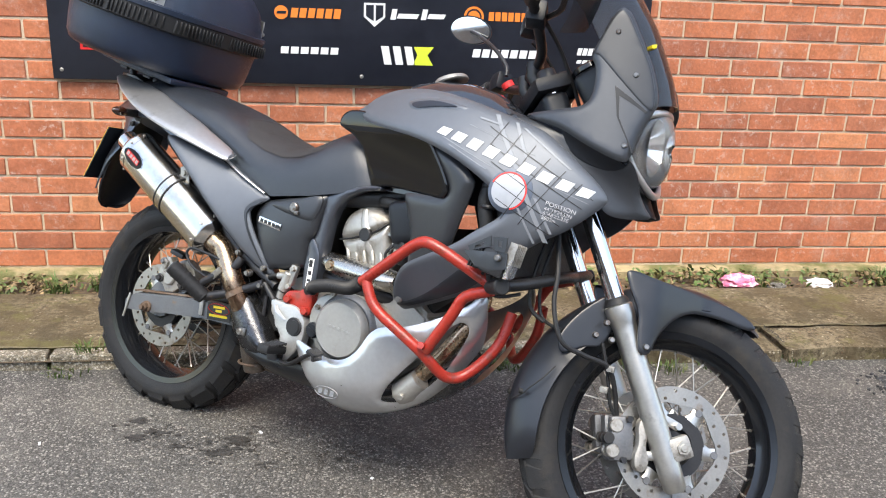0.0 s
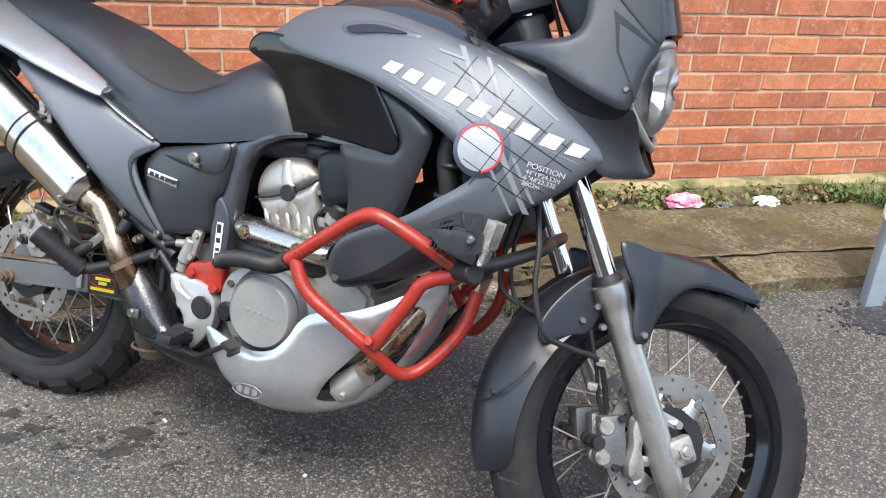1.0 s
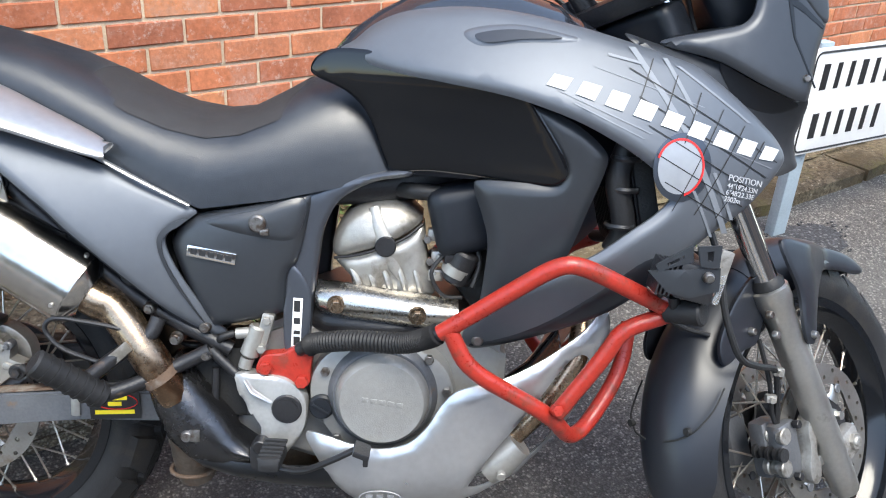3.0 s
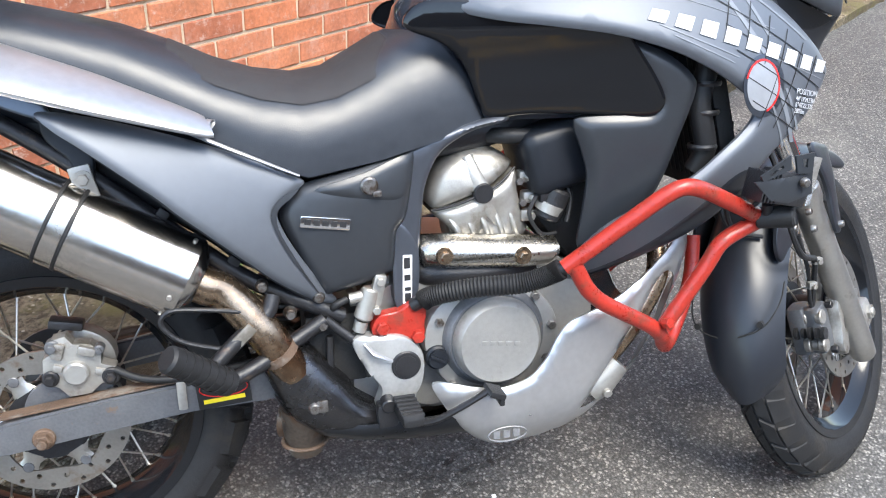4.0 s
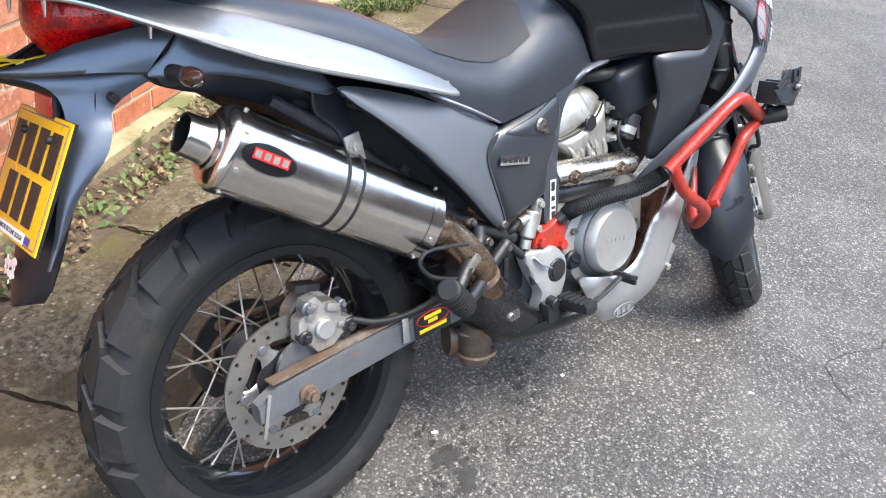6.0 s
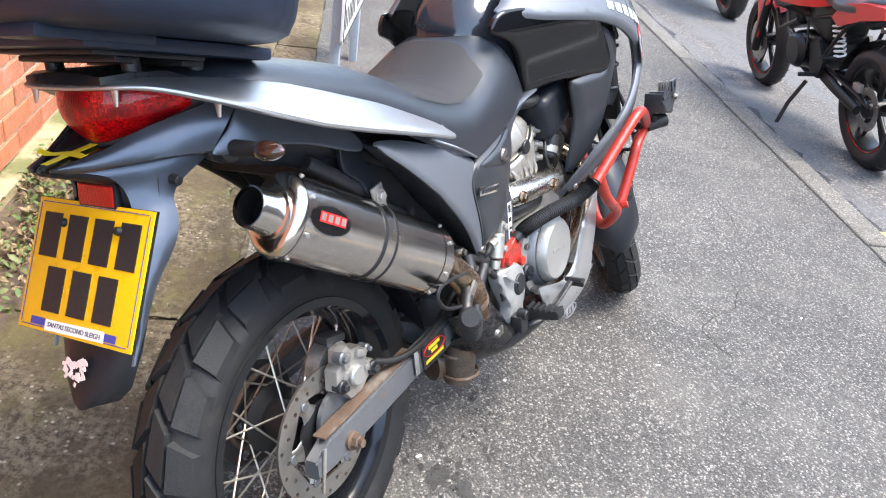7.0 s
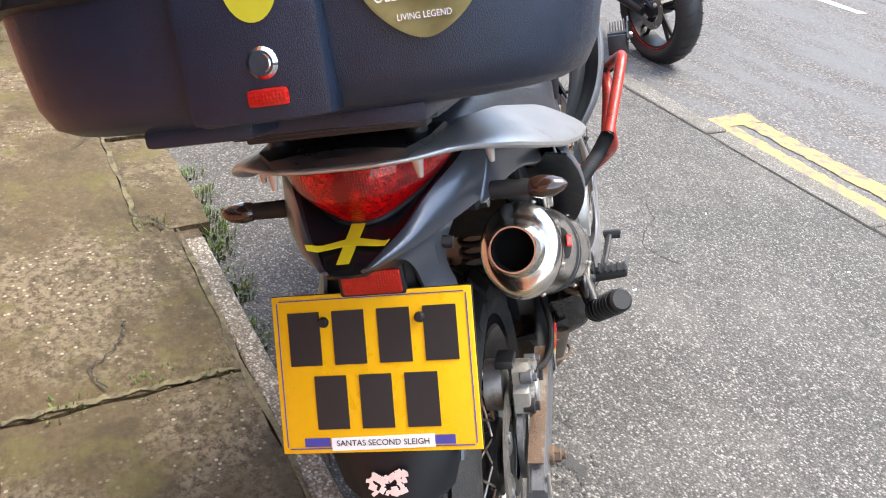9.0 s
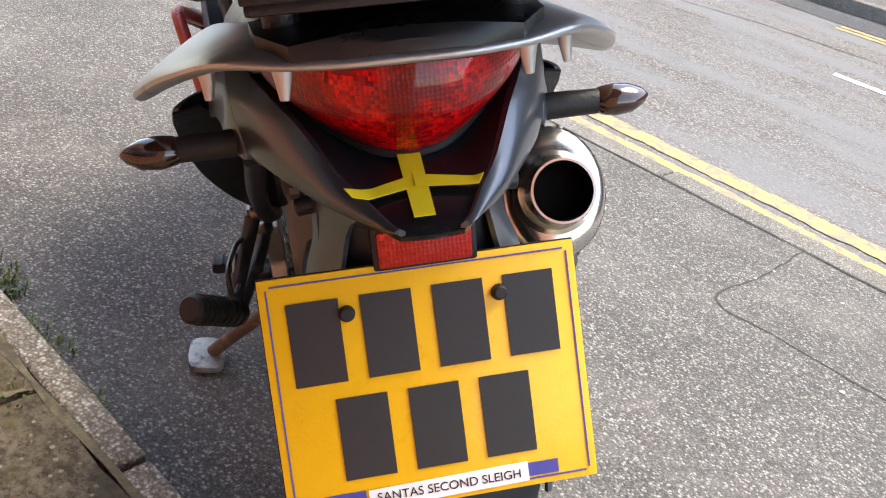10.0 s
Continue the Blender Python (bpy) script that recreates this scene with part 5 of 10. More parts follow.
# side panel under the seat
SP = surface([(0.42, 0.68, 0.172), (0.58, 0.72, 0.160), (0.55, 0.53, 0.160), (0.44, 0.50, 0.170), (0.48, 0.62, 0.182), (0.38, 0.63, 0.172)])
side_out = rounded([(0.415, 0.679), (0.50, 0.697), (0.575, 0.716), (0.582, 0.708), (0.566, 0.62), (0.548, 0.59), (0.545, 0.535), (0.53, 0.522), (0.445, 0.503), (0.43, 0.512), (0.398, 0.57), (0.374, 0.625), (0.378, 0.652), (0.395, 0.668)], 84)
for s in (-1, 1):
    bm = bmesh.new()
    panel(bm, side_out, SP, 0.006, 0.014, 0.010, 0.016, side=s)
    cover = part("side_cover", bm, M_TRIM, bike, "charcoal plastic side cover with a lock and badge")
    if s < 0:
        bm = bmesh.new()
        panel(bm, rounded([(0.43, 0.672), (0.50, 0.69), (0.572, 0.710), (0.56, 0.650), (0.50, 0.652), (0.44, 0.664)], 40), lambda x, z: SP(x, z) + 0.004, 0.004, 0.014, 0.004, 0.012)
        part("cover_ridge", bm, M_TRIM, cover)
        bm = bmesh.new()
        cyl(bm, (0.506, -SP(0.506, 0.672), 0.672), (0.506, -SP(0.506, 0.672) - 0.011, 0.672), 0.0135, n=24, bevel=0.003)
        box(bm, (0.517, -SP(0.506, 0.672) - 0.007, 0.660), (0.014, 0.008, 0.010), 0.003)
        part("seat_lock", bm, M_BOLT, cover, "chrome key lock")
        bm = bmesh.new()
        y = -SP(0.44, 0.62) - 0.0025
        t = Matrix.Rotation(radians(9), 3, "Y")
        box(bm, (0.438, y, 0.621), (0.074, 0.003, 0.0175), 0.0012, t)
        badge = part("badge", bm, M_CHROME, cover, "small chrome maker's badge")
        bm = bmesh.new()
        for k in range(5):
            box(bm, (0.412 + 0.013 * k, y - 0.0017, 0.6252 - 0.00205 * k), (0.0095, 0.001, 0.0085), 0.0, t)
        part("badge_bar", bm, M_BLACKP, badge)

# grey tail fairing and the darker tail behind it
TF = surface([(0.075, 0.80, 0.205), (0.125, 0.756, 0.232), (0.20, 0.692, 0.230), (0.285, 0.610, 0.210), (0.356, 0.542, 0.189), (0.43, 0.487, 0.168), (0.15, 0.79, 0.190), (0.27, 0.752, 0.186), (0.33, 0.66, 0.205), (0.42, 0.689, 0.172), (0.40, 0.58, 0.180)])
tail_out = rounded([(0.072, 0.806), (0.15, 0.790), (0.262, 0.753), (0.335, 0.722), (0.408, 0.688), (0.402, 0.672), (0.374, 0.652), (0.371, 0.628), (0.396, 0.575), (0.433, 0.515), (0.452, 0.487), (0.432, 0.484), (0.375, 0.525), (0.325, 0.572), (0.278, 0.617), (0.235, 0.657), (0.193, 0.697), (0.125, 0.754), (0.088, 0.783)], 110)
for s in (-1, 1):
    bm = bmesh.new()
    panel(bm, tail_out, TF, 0.005, 0.015, 0.007, 0.014, side=s)
    tf = part("tail_fairing", bm, M_GREY, bike, "grey metallic tail fairing panel")
    if s < 0:
        for x, z in ((0.423, 0.500),):
            bm = bmesh.new()
            cyl(bm, (x, -TF(x, z) + 0.004, z), (x, -TF(x, z) - 0.006, z), 0.010, 0.008, 16, 0.001)
            part("screw", bm, M_BOLT, tf, "steel screw head")
        bm = bmesh.new()
        panel(bm, rounded([(0.360, 0.640), (0.375, 0.664), (0.402, 0.675), (0.392, 0.664), (0.371, 0.648), (0.369, 0.622), (0.392, 0.57), (0.425, 0.506), (0.404, 0.540), (0.375, 0.592)], 60), lambda x, z: TF(x, z) + 0.002, 0.002, 0.01, 0.0, 0.004)
        part("fairing_inlay", bm, M_TRIM, tf, "charcoal inlay")
    bm = bmesh.new()
    lip = curve([(x, TF(x, z) - 0.006, z) for x, z in ((0.070, 0.800), (0.125, 0.756), (0.193, 0.699), (0.235, 0.659), (0.278, 0.619), (0.325, 0.574), (0.375, 0.527), (0.425, 0.487))], 30)
    rows = []
    for i, p in enumerate(lip):
        k = 0.35 + 0.65 * math.sin(math.pi * i / 29)
        rows.append([(p.x + 0.012 * k * v, s * (p.y - 0.085 * v * k), p.z + 0.010 * k * v) for v in (0, 0.3, 0.6, 1.0)])
    loft(bm, rows, caps=False, closed=False)
    bmesh.ops.recalc_face_normals(bm, faces=bm.faces[:])
    bmesh.ops.solidify(bm, geom=bm.faces[:], thickness=0.003)
    part("fairing_lip", bm, M_MATT, tf, "black inner lip of the fairing")
    bm = bmesh.new()
    panel(bm, rounded([(0.02, 0.835), (0.09, 0.800), (0.20, 0.772), (0.30, 0.735), (0.36, 0.66), (0.37, 0.54), (0.315, 0.553), (0.270, 0.592), (0.191, 0.648), (0.131, 0.681), (0.09, 0.735), (0.03, 0.79)], 70), lambda x, z: 0.118 + 0.06 * (x - 0.1), 0.004, 0.02, 0.002, 0.006, side=s)
    part("inner_guard", bm, M_GUARDIN, bike, "dirty black inner mudguard behind the fairing")
    bm = bmesh.new()
    tube(bm, [(0.255, s * 0.176, 0.766), (0.33, s * 0.186, 0.731), (0.405, s * 0.180, 0.694)], [0.006, 0.006, 0.004], 8, 16, flat=0.5)
    part("trim_strip", bm, M_RAIL, bike, "thin silver trim under the seat")


def tail_ring(x, zt, zb, wt, wb, n=21):
    """A tapering hollow-V section from one shoulder round the keel to the other."""
    out = []
    for i in range(n):
        u = i / (n - 1) * 2 - 1
        f = abs(u) ** 1.6
        w = wb + (wt - wb) * f
        out.append((x, math.copysign(w * abs(u) ** 0.8, u), zb + (zt - zb) * f))
    return out


bm = bmesh.new()
loft(bm, [tail_ring(*r) for r in ((0.30, 0.765, 0.72, 0.150, 0.13), (0.16, 0.815, 0.755, 0.146, 0.12), (0.08, 0.845, 0.775, 0.142, 0.11), (-0.02, 0.880, 0.795, 0.136, 0.10), (-0.09, 0.908, 0.815, 0.124, 0.09),
                                  (-0.14, 0.915, 0.826, 0.098, 0.07), (-0.195, 0.905, 0.838, 0.070, 0.05), (-0.235, 0.885, 0.846, 0.045, 0.035))])
part("tail_cowl", bm, M_DGREY, bike, "dark metallic tail cowl", sharp=55)
# light lens: a bowl of red plastic in the tail's rear face
def tail_z(x, y):
    """Height of the shelf below the tail light."""
    return 0.8765 + 0.10 * (x + 0.25) + 0.46 * max(0.0, abs(y) - 0.035)


def track(table, u):
    """A place along a short list of places, u from 0 to 1."""
    k = min(int(u * (len(table) - 1)), len(table) - 2)
    return Vector(table[k]).lerp(Vector(table[k + 1]), u * (len(table) - 1) - k)


LENS_LOW = curve([(-0.250, 0, 0.8765), (-0.247, 0.018, 0.8785), (-0.236, 0.034, 0.882), (-0.216, 0.055, 0.890), (-0.188, 0.076, 0.900), (-0.160, 0.092, 0.912), (-0.135, 0.102, 0.924)], 25)
LENS_TOP = curve([(-0.270, 0, 0.952), (-0.268, 0.020, 0.952), (-0.262, 0.040, 0.951), (-0.245, 0.062, 0.949), (-0.215, 0.082, 0.946), (-0.178, 0.096, 0.941), (-0.140, 0.104, 0.936)], 25)
bm = bmesh.new()
rings = []
for i in range(-24, 25):
    a, b = LENS_LOW[abs(i)], LENS_TOP[abs(i)]
    out = Vector((-1, 0.9 * a.y / 0.10, -0.25)).normalized()
    row = []
    for j in range(11):
        v = j / 10
        q = a.lerp(b, v) + out * 0.017 * math.sin(math.pi * min(1, v * 0.92 + 0.04)) * (1 - (i / 24) ** 4)
        row.append((q.x, math.copysign(q.y, i) if i else 0.0, q.z))
    rings.append(row)
loft(bm, rings, caps=False, closed=False)
bmesh.ops.recalc_face_normals(bm, faces=bm.faces[:])
bmesh.ops.solidify(bm, geom=bm.faces[:], thickness=0.004)
tl_ = part("tail_light", bm, M_LENSR, bike, "faceted red tail light lens")
bm = bmesh.new()
tube(bm, [(p.x - 0.002, -p.y, p.z - 0.001) for p in reversed(LENS_LOW[1:])] + [(p.x - 0.002, p.y, p.z - 0.001) for p in LENS_LOW], 0.0045, 8)
part("gasket", bm, M_GRIP, tl_, "black rubber edge of the lens")
# flanks of the tail, sweeping in to the rear
def along_tail(table, x):
    """Straight steps between the (x, value) pairs of a table."""
    for (xa, va), (xb, vb) in zip(table, table[1:]):
        if x <= xb:
            return va + (vb - va) * max(0.0, min(1.0, (x - xa) / (xb - xa)))
    return table[-1][1]


BEAK = [(-0.348, 0.015), (-0.318, 0.033), (-0.285, 0.055), (-0.26, 0.070), (-0.235, 0.083), (-0.205, 0.099), (-0.165, 0.1195), (-0.12, 0.1345), (-0.03, 0.146), (0.066, 0.158), (0.10, 0.160)]
RIDGE = curve([(-0.112, 0.126, 0.916), (-0.150, 0.110, 0.914), (-0.190, 0.094, 0.906), (-0.237, 0.073, 0.896), (-0.279, 0.054, 0.881), (-0.305, 0.039, 0.874), (-0.330, 0.027, 0.8695), (-0.339, 0.020, 0.868)], 33)
BELOW = curve([(-0.169, 0.1165, 0.853), (-0.198, 0.106, 0.856), (-0.224, 0.095, 0.858), (-0.258, 0.077, 0.859), (-0.288, 0.060, 0.860), (-0.312, 0.043, 0.861), (-0.330, 0.0285, 0.8625), (-0.339, 0.021, 0.864)], 33)
fore_out = rounded([(-0.1155, 0.905), (-0.1405, 0.877), (-0.170, 0.849), (-0.13, 0.843), (-0.087, 0.841), (-0.017, 0.824), (0.066, 0.793), (0.080, 0.806), (0.035, 0.852), (-0.03, 0.884), (-0.08, 0.902)], 80)
for s in (-1, 1):
    bm = bmesh.new()
    panel(bm, fore_out, lambda x, z: along_tail(BEAK, x) - 0.18 * (z - 0.86), 0.005, 0.014, 0.0015, 0.004, side=s)
    part("tail_side", bm, M_TAIL, bike, "dark grey side of the tail under the rail")
    bm = bmesh.new()
    rows = []
    for i, (a, b) in enumerate(zip(RIDGE, BELOW)):
        w = max(0.0, 1 - i / 20)
        edge = Vector((a.x + 0.008 * w, a.y - (0.003 + 0.004 * w), a.z - 0.002))
        row = [edge, edge.lerp(a, 0.55) + Vector((0, 0, -0.001))]
        for v in (0, 0.12, 0.3, 0.5, 0.7, 0.88, 1.0):
            row.append(a.lerp(b, v) + Vector((-0.3, 0.8, 0.2)) * 0.005 * math.sin(math.pi * v))
        row += [Vector((b.x + 0.004, b.y * 0.94, b.z - 0.004)), Vector((b.x + 0.014, b.y * 0.78, b.z - 0.006))]
        rows.append([(q.x, s * q.y, q.z) for q in row])
    loft(bm, rows, caps=False, closed=False)
    bmesh.ops.recalc_face_normals(bm, faces=bm.faces[:])
    bmesh.ops.solidify(bm, geom=bm.faces[:], thickness=0.003)
    part("tail_flank", bm, M_TAIL, bike, "grey metallic flank of the tail light", sharp=60)
    bm = bmesh.new()
    panel(bm, rounded([(-0.168, 0.852), (-0.13, 0.846), (-0.087, 0.843), (-0.017, 0.827), (0.066, 0.796), (0.078, 0.775), (0.052, 0.748), (0.012, 0.775), (-0.063, 0.804), (-0.126, 0.822), (-0.160, 0.836)], 70), lambda x, z: along_tail(BEAK, x) - 0.006 - 0.55 * max(0.0, 0.845 - z), 0.005, 0.014, 0.002, 0.006, side=s)
    part("tail_underside", bm, M_MATT, bike, "black plastic lower edge of the tail")


def on_rear(bm, origin, lean):
    """Lay a flat thing drawn in xy on a rear face; lean: how far its top tips forward."""
    bm.transform(facing(origin, (0, -1, 0), (math.sin(lean), 0, math.cos(lean))))
    return bm


def shelf_patch(corners, lift, nu=8, nv=4):
    """A thin four-cornered patch in plan (x, y) that lies on the shelf."""
    b = bmesh.new()
    c = [Vector(p) for p in corners]
    rows = []
    for i in range(nu + 1):
        row = []
        for j in range(nv + 1):
            q = c[0].lerp(c[1], i / nu).lerp(c[3].lerp(c[2], i / nu), j / nv)
            row.append((q.x, q.y, tail_z(q.x, q.y) + lift))
        rows.append(row)
    loft(b, rows, caps=False, closed=False)
    bmesh.ops.recalc_face_normals(b, faces=b.faces[:])
    bmesh.ops.solidify(b, geom=b.faces[:], thickness=0.0006)
    return b


bm = bmesh.new()
rows = []
for i in range(-32, 33):
    a = LENS_LOW[min(24, round(abs(i) * 0.75))]
    b = track([(-0.341, 0, 0)] + [tuple(p) for p in reversed(RIDGE)], abs(i) / 32)
    row = []
    for j in range(9):
        q = a.lerp(b, j / 8)
        z = tail_z(q.x, q.y) - 0.004 * (j / 8) ** 6 if j else a.z - 0.001
        row.append((q.x, math.copysign(q.y, i) if i else 0.0, min(z, 0.913) - 0.0015))
    rows.append(row + [(row[-1][0] + 0.003, row[-1][1], row[-1][2] - 0.005)])
loft(bm, rows, caps=False, closed=False)
bmesh.ops.recalc_face_normals(bm, faces=bm.faces[:])
bmesh.ops.solidify(bm, geom=bm.faces[:], thickness=0.003)
rear_pl = part("tail_plate", bm, M_SHELF, bike, "glossy black panel below the tail light")
part("tape_strip", shelf_patch([(-0.255, 0.0105), (-0.330, 0.0100), (-0.330, -0.0035), (-0.255, -0.0055)], 0.0016), M_YSTICK, rear_pl, "yellow tape cross")
part("tape_strip", shelf_patch([(-0.301, 0.0500), (-0.284, 0.004), (-0.298, 0.004), (-0.309, 0.0455)], 0.0024), M_YSTICK, rear_pl, "yellow tape cross")
part("tape_strip", shelf_patch([(-0.284, 0.004), (-0.297, -0.0410), (-0.305, -0.0360), (-0.299, 0.004)], 0.0032), M_YSTICK, rear_pl, "yellow tape cross")
bm = bmesh.new()
box(bm, (0, 0, -0.004), (0.076, 0.036, 0.010), 0.003)
part("reflector_frame", on_rear(bm, (-0.272, -0.002, 0.814), radians(8)), M_MATT, bike, "black reflector surround")
bm = bmesh.new()
box(bm, (0, 0, 0), (0.068, 0.028, 0.008), 0.003)
part("rear_reflector", on_rear(bm, (-0.272, -0.002, 0.814), radians(8)), M_REFL, bike, "oblong red reflector")
bm = bmesh.new()
loft(bm, [[(x + 0.02 * abs(u) ** 3, u * w, z) for u in (j / 8 - 1 for j in range(17))] for x, w, z in ((-0.338, 0.020, 0.862), (-0.328, 0.027, 0.857), (-0.305, 0.040, 0.848), (-0.268, 0.056, 0.832), (-0.262, 0.060, 0.80), (-0.266, 0.062, 0.77))], caps=False, closed=False)
bmesh.ops.recalc_face_normals(bm, faces=bm.faces[:])
bmesh.ops.solidify(bm, geom=bm.faces[:], thickness=0.004)
part("tail_underside", bm, M_MATT, bike, "black plastic underside of the tail")
# number plate on its bracket and flap
PL = radians(27)
bm = bmesh.new()
box(bm, (0, 0, 0), (0.229, 0.178, 0.003), 0.0012)
bmesh.ops.bevel(bm, geom=[e for e in bm.edges if abs(e.verts[0].co.z - e.verts[1].co.z) > 0.0005 and abs(e.verts[0].co.x - e.verts[1].co.x) < 1e-4 and abs(e.verts[0].co.y - e.verts[1].co.y) < 1e-4], offset=0.006, segments=4, affect="EDGES")
PO = (-0.312, 0.004, 0.722)
bm2 = bmesh.new()
box(bm2, (0, 0, -0.0035), (0.2305, 0.1795, 0.0034), 0.0)
plate = part("number_plate", on_rear(bm, PO, PL), M_PLATE, bike, "yellow number plate with dark bars and a sticker strip")
part("plate_backing", on_rear(bm2, PO, PL), M_MATT, plate, "black backing")
for row, n, h, y in ((0, 4, 0.060, 0.040), (1, 3, 0.060, -0.032)):
    for k in range(n):
        bm = bmesh.new()
        box(bm, ((k - (n - 1) / 2) * 0.052, y, 0.0022), (0.037, h, 0.0012), 0.0)
        part("character_bar", on_rear(bm, PO, PL), M_BLACKP, plate, "dark character bar")
bm = bmesh.new()
for sx, sy, w, h in ((0, 0.0835, 0.212, 0.0012), (0, -0.0835, 0.212, 0.0012), (0.1085, 0, 0.0012, 0.163), (-0.1085, 0, 0.0012, 0.163)):
    box(bm, (sx, sy, 0.0019), (w, h, 0.0006), 0.0)
part("border_line", on_rear(bm, PO, PL), M_BLUE, plate, "thin blue border")
for x0, w in ((-0.073, 0.030), (0.072, 0.026)):
    bm = bmesh.new()
    box(bm, (x0, -0.0765, 0.0019), (w, 0.010, 0.0006), 0.0)
    part("dealer_bar", on_rear(bm, PO, PL), M_BLUE, plate)
bm = bmesh.new()
box(bm, (0.003, -0.078, 0.0026), (0.118, 0.0145, 0.0008), 0.0, Matrix.Rotation(radians(1), 3, "Z"))
strip = part("sticker_strip", on_rear(bm, PO, PL), M_WHITE, plate, "white sticker strip")
text("lettering", "SANTAS SECOND SLEIGH", 0.0092, facing(PO, (0, -1, 0), (math.sin(PL), 0, math.cos(PL))) @ Matrix.Translation((0.003, -0.078, 0.0032)), M_BLACKP, strip, width=0.106)
for x in (-0.0545, 0.056):
    bm = bmesh.new()
    cyl(bm, (x, 0.058, 0.001), (x, 0.058, 0.009), 0.0062, 0.005, 16, 0.001)
    part("plate_screw", on_rear(bm, PO, PL), M_GRIP, plate, "black plate screw")
bm = bmesh.new()
rings = []
for z, x, w in ((0.83, -0.255, 0.070), (0.80, -0.262, 0.072), (0.74, -0.292, 0.082), (0.68, -0.322, 0.085), (0.62, -0.346, 0.080), (0.575, -0.362, 0.066), (0.555, -0.369, 0.045), (0.548, -0.371, 0.02)):
    rings.append([(x + 0.030 * abs(u) ** 2.2, u * w, z) for u in (j / 8 - 1 for j in range(17))])
loft(bm, rings, caps=False, closed=False)
bmesh.ops.recalc_face_normals(bm, faces=bm.faces[:])
bmesh.ops.solidify(bm, geom=bm.faces[:], thickness=0.005)
flap = part("plate_bracket", bm, M_MATT, bike, "black plastic plate bracket and mud flap", sharp=50)
bm = bmesh.new()
rnd = random.Random(5)
for k in range(34):
    u = rnd.uniform(-1, 1)
    v = rnd.uniform(-1, 1) * (1 - 0.5 * abs(u))
    box(bm, (0.021 * u, 0.002 + 0.020 * v + 0.006 * abs(u), 0.0015 + 0.00002 * k), (rnd.uniform(0.003, 0.009), rnd.uniform(0.003, 0.010), 0.0008), 0.0, Matrix.Rotation(rnd.uniform(0, 3), 3, "Z"))
part("flap_emblem", on_rear(bm, (-0.3605, 0.004, 0.597), radians(21)), M_PINK, flap, "faded pale emblem sticker")
for s in (-1, 1):
    bm = bmesh.new()
    rows = []
    for (xr, yr, zr), (xf, yf, zf) in (((-0.315, 0.030, 0.858), (-0.135, 0.092, 0.848)), ((-0.285, 0.045, 0.846), (-0.165, 0.084, 0.834)), ((-0.268, 0.052, 0.826), (-0.198, 0.076, 0.815)), ((-0.266, 0.058, 0.800), (-0.212, 0.076, 0.798)),
                                       ((-0.272, 0.066, 0.775), (-0.218, 0.084, 0.775)), ((-0.285, 0.074, 0.745), (-0.235, 0.090, 0.745)), ((-0.303, 0.080, 0.700), (-0.278, 0.089, 0.700)), ((-0.318, 0.081, 0.650), (-0.306, 0.085, 0.650)), ((-0.334, 0.078, 0.610), (-0.328, 0.079, 0.610))):
        rows.append([(xr + (xf - xr) * v, s * (yr + (yf - yr) * v + 0.004 * math.sin(math.pi * v)), zr + (zf - zr) * v) for v in (0, 0.2, 0.4, 0.6, 0.8, 1.0)])
    rows = [curve([r[j] for r in rows], 34) for j in range(6)]
    loft(bm, rows, caps=False, closed=False)
    bmesh.ops.recalc_face_normals(bm, faces=bm.faces[:])
    bmesh.ops.solidify(bm, geom=bm.faces[:], thickness=0.004)
    cheek_ = part("bracket_cheek", bm, M_TAIL, bike, "dark grey side of the plate bracket", sharp=60)
    bm = bmesh.new()
    cyl(bm, (-0.206, s * 0.064, 0.824), (-0.206, s * 0.086, 0.820), 0.008, 0.007, 14, 0.001)
    part("screw", bm, M_BMETAL, cheek_, "dark screw head")
# rear indicators
for s in (-1, 1):
    ind = new("rear_indicator")
    ind.parent, ind["label"] = bike, "black stalk indicator with smoked amber lens"
    bm = bmesh.new()
    tube(bm, [(-0.140, s * 0.088, 0.850), (-0.140, s * 0.122, 0.850), (-0.140, s * 0.124, 0.850), (-0.141, s * 0.174, 0.850)], [0.021, 0.020, 0.0115, 0.0105], 16)
    part("stalk", bm, M_GRIP, ind)
    bm = bmesh.new()
    tube(bm, [(-0.141, s * 0.170, 0.850), (-0.141, s * 0.175, 0.850), (-0.142, s * 0.186, 0.850), (-0.142, s * 0.200, 0.850), (-0.142, s * 0.211, 0.851), (-0.142, s * 0.216, 0.851)], [0.010, 0.0130, 0.0150, 0.0135, 0.008, 0.002], 18, flat=0.9)
    part("lens", bm, M_LENSA, ind, "smoked amber lens")

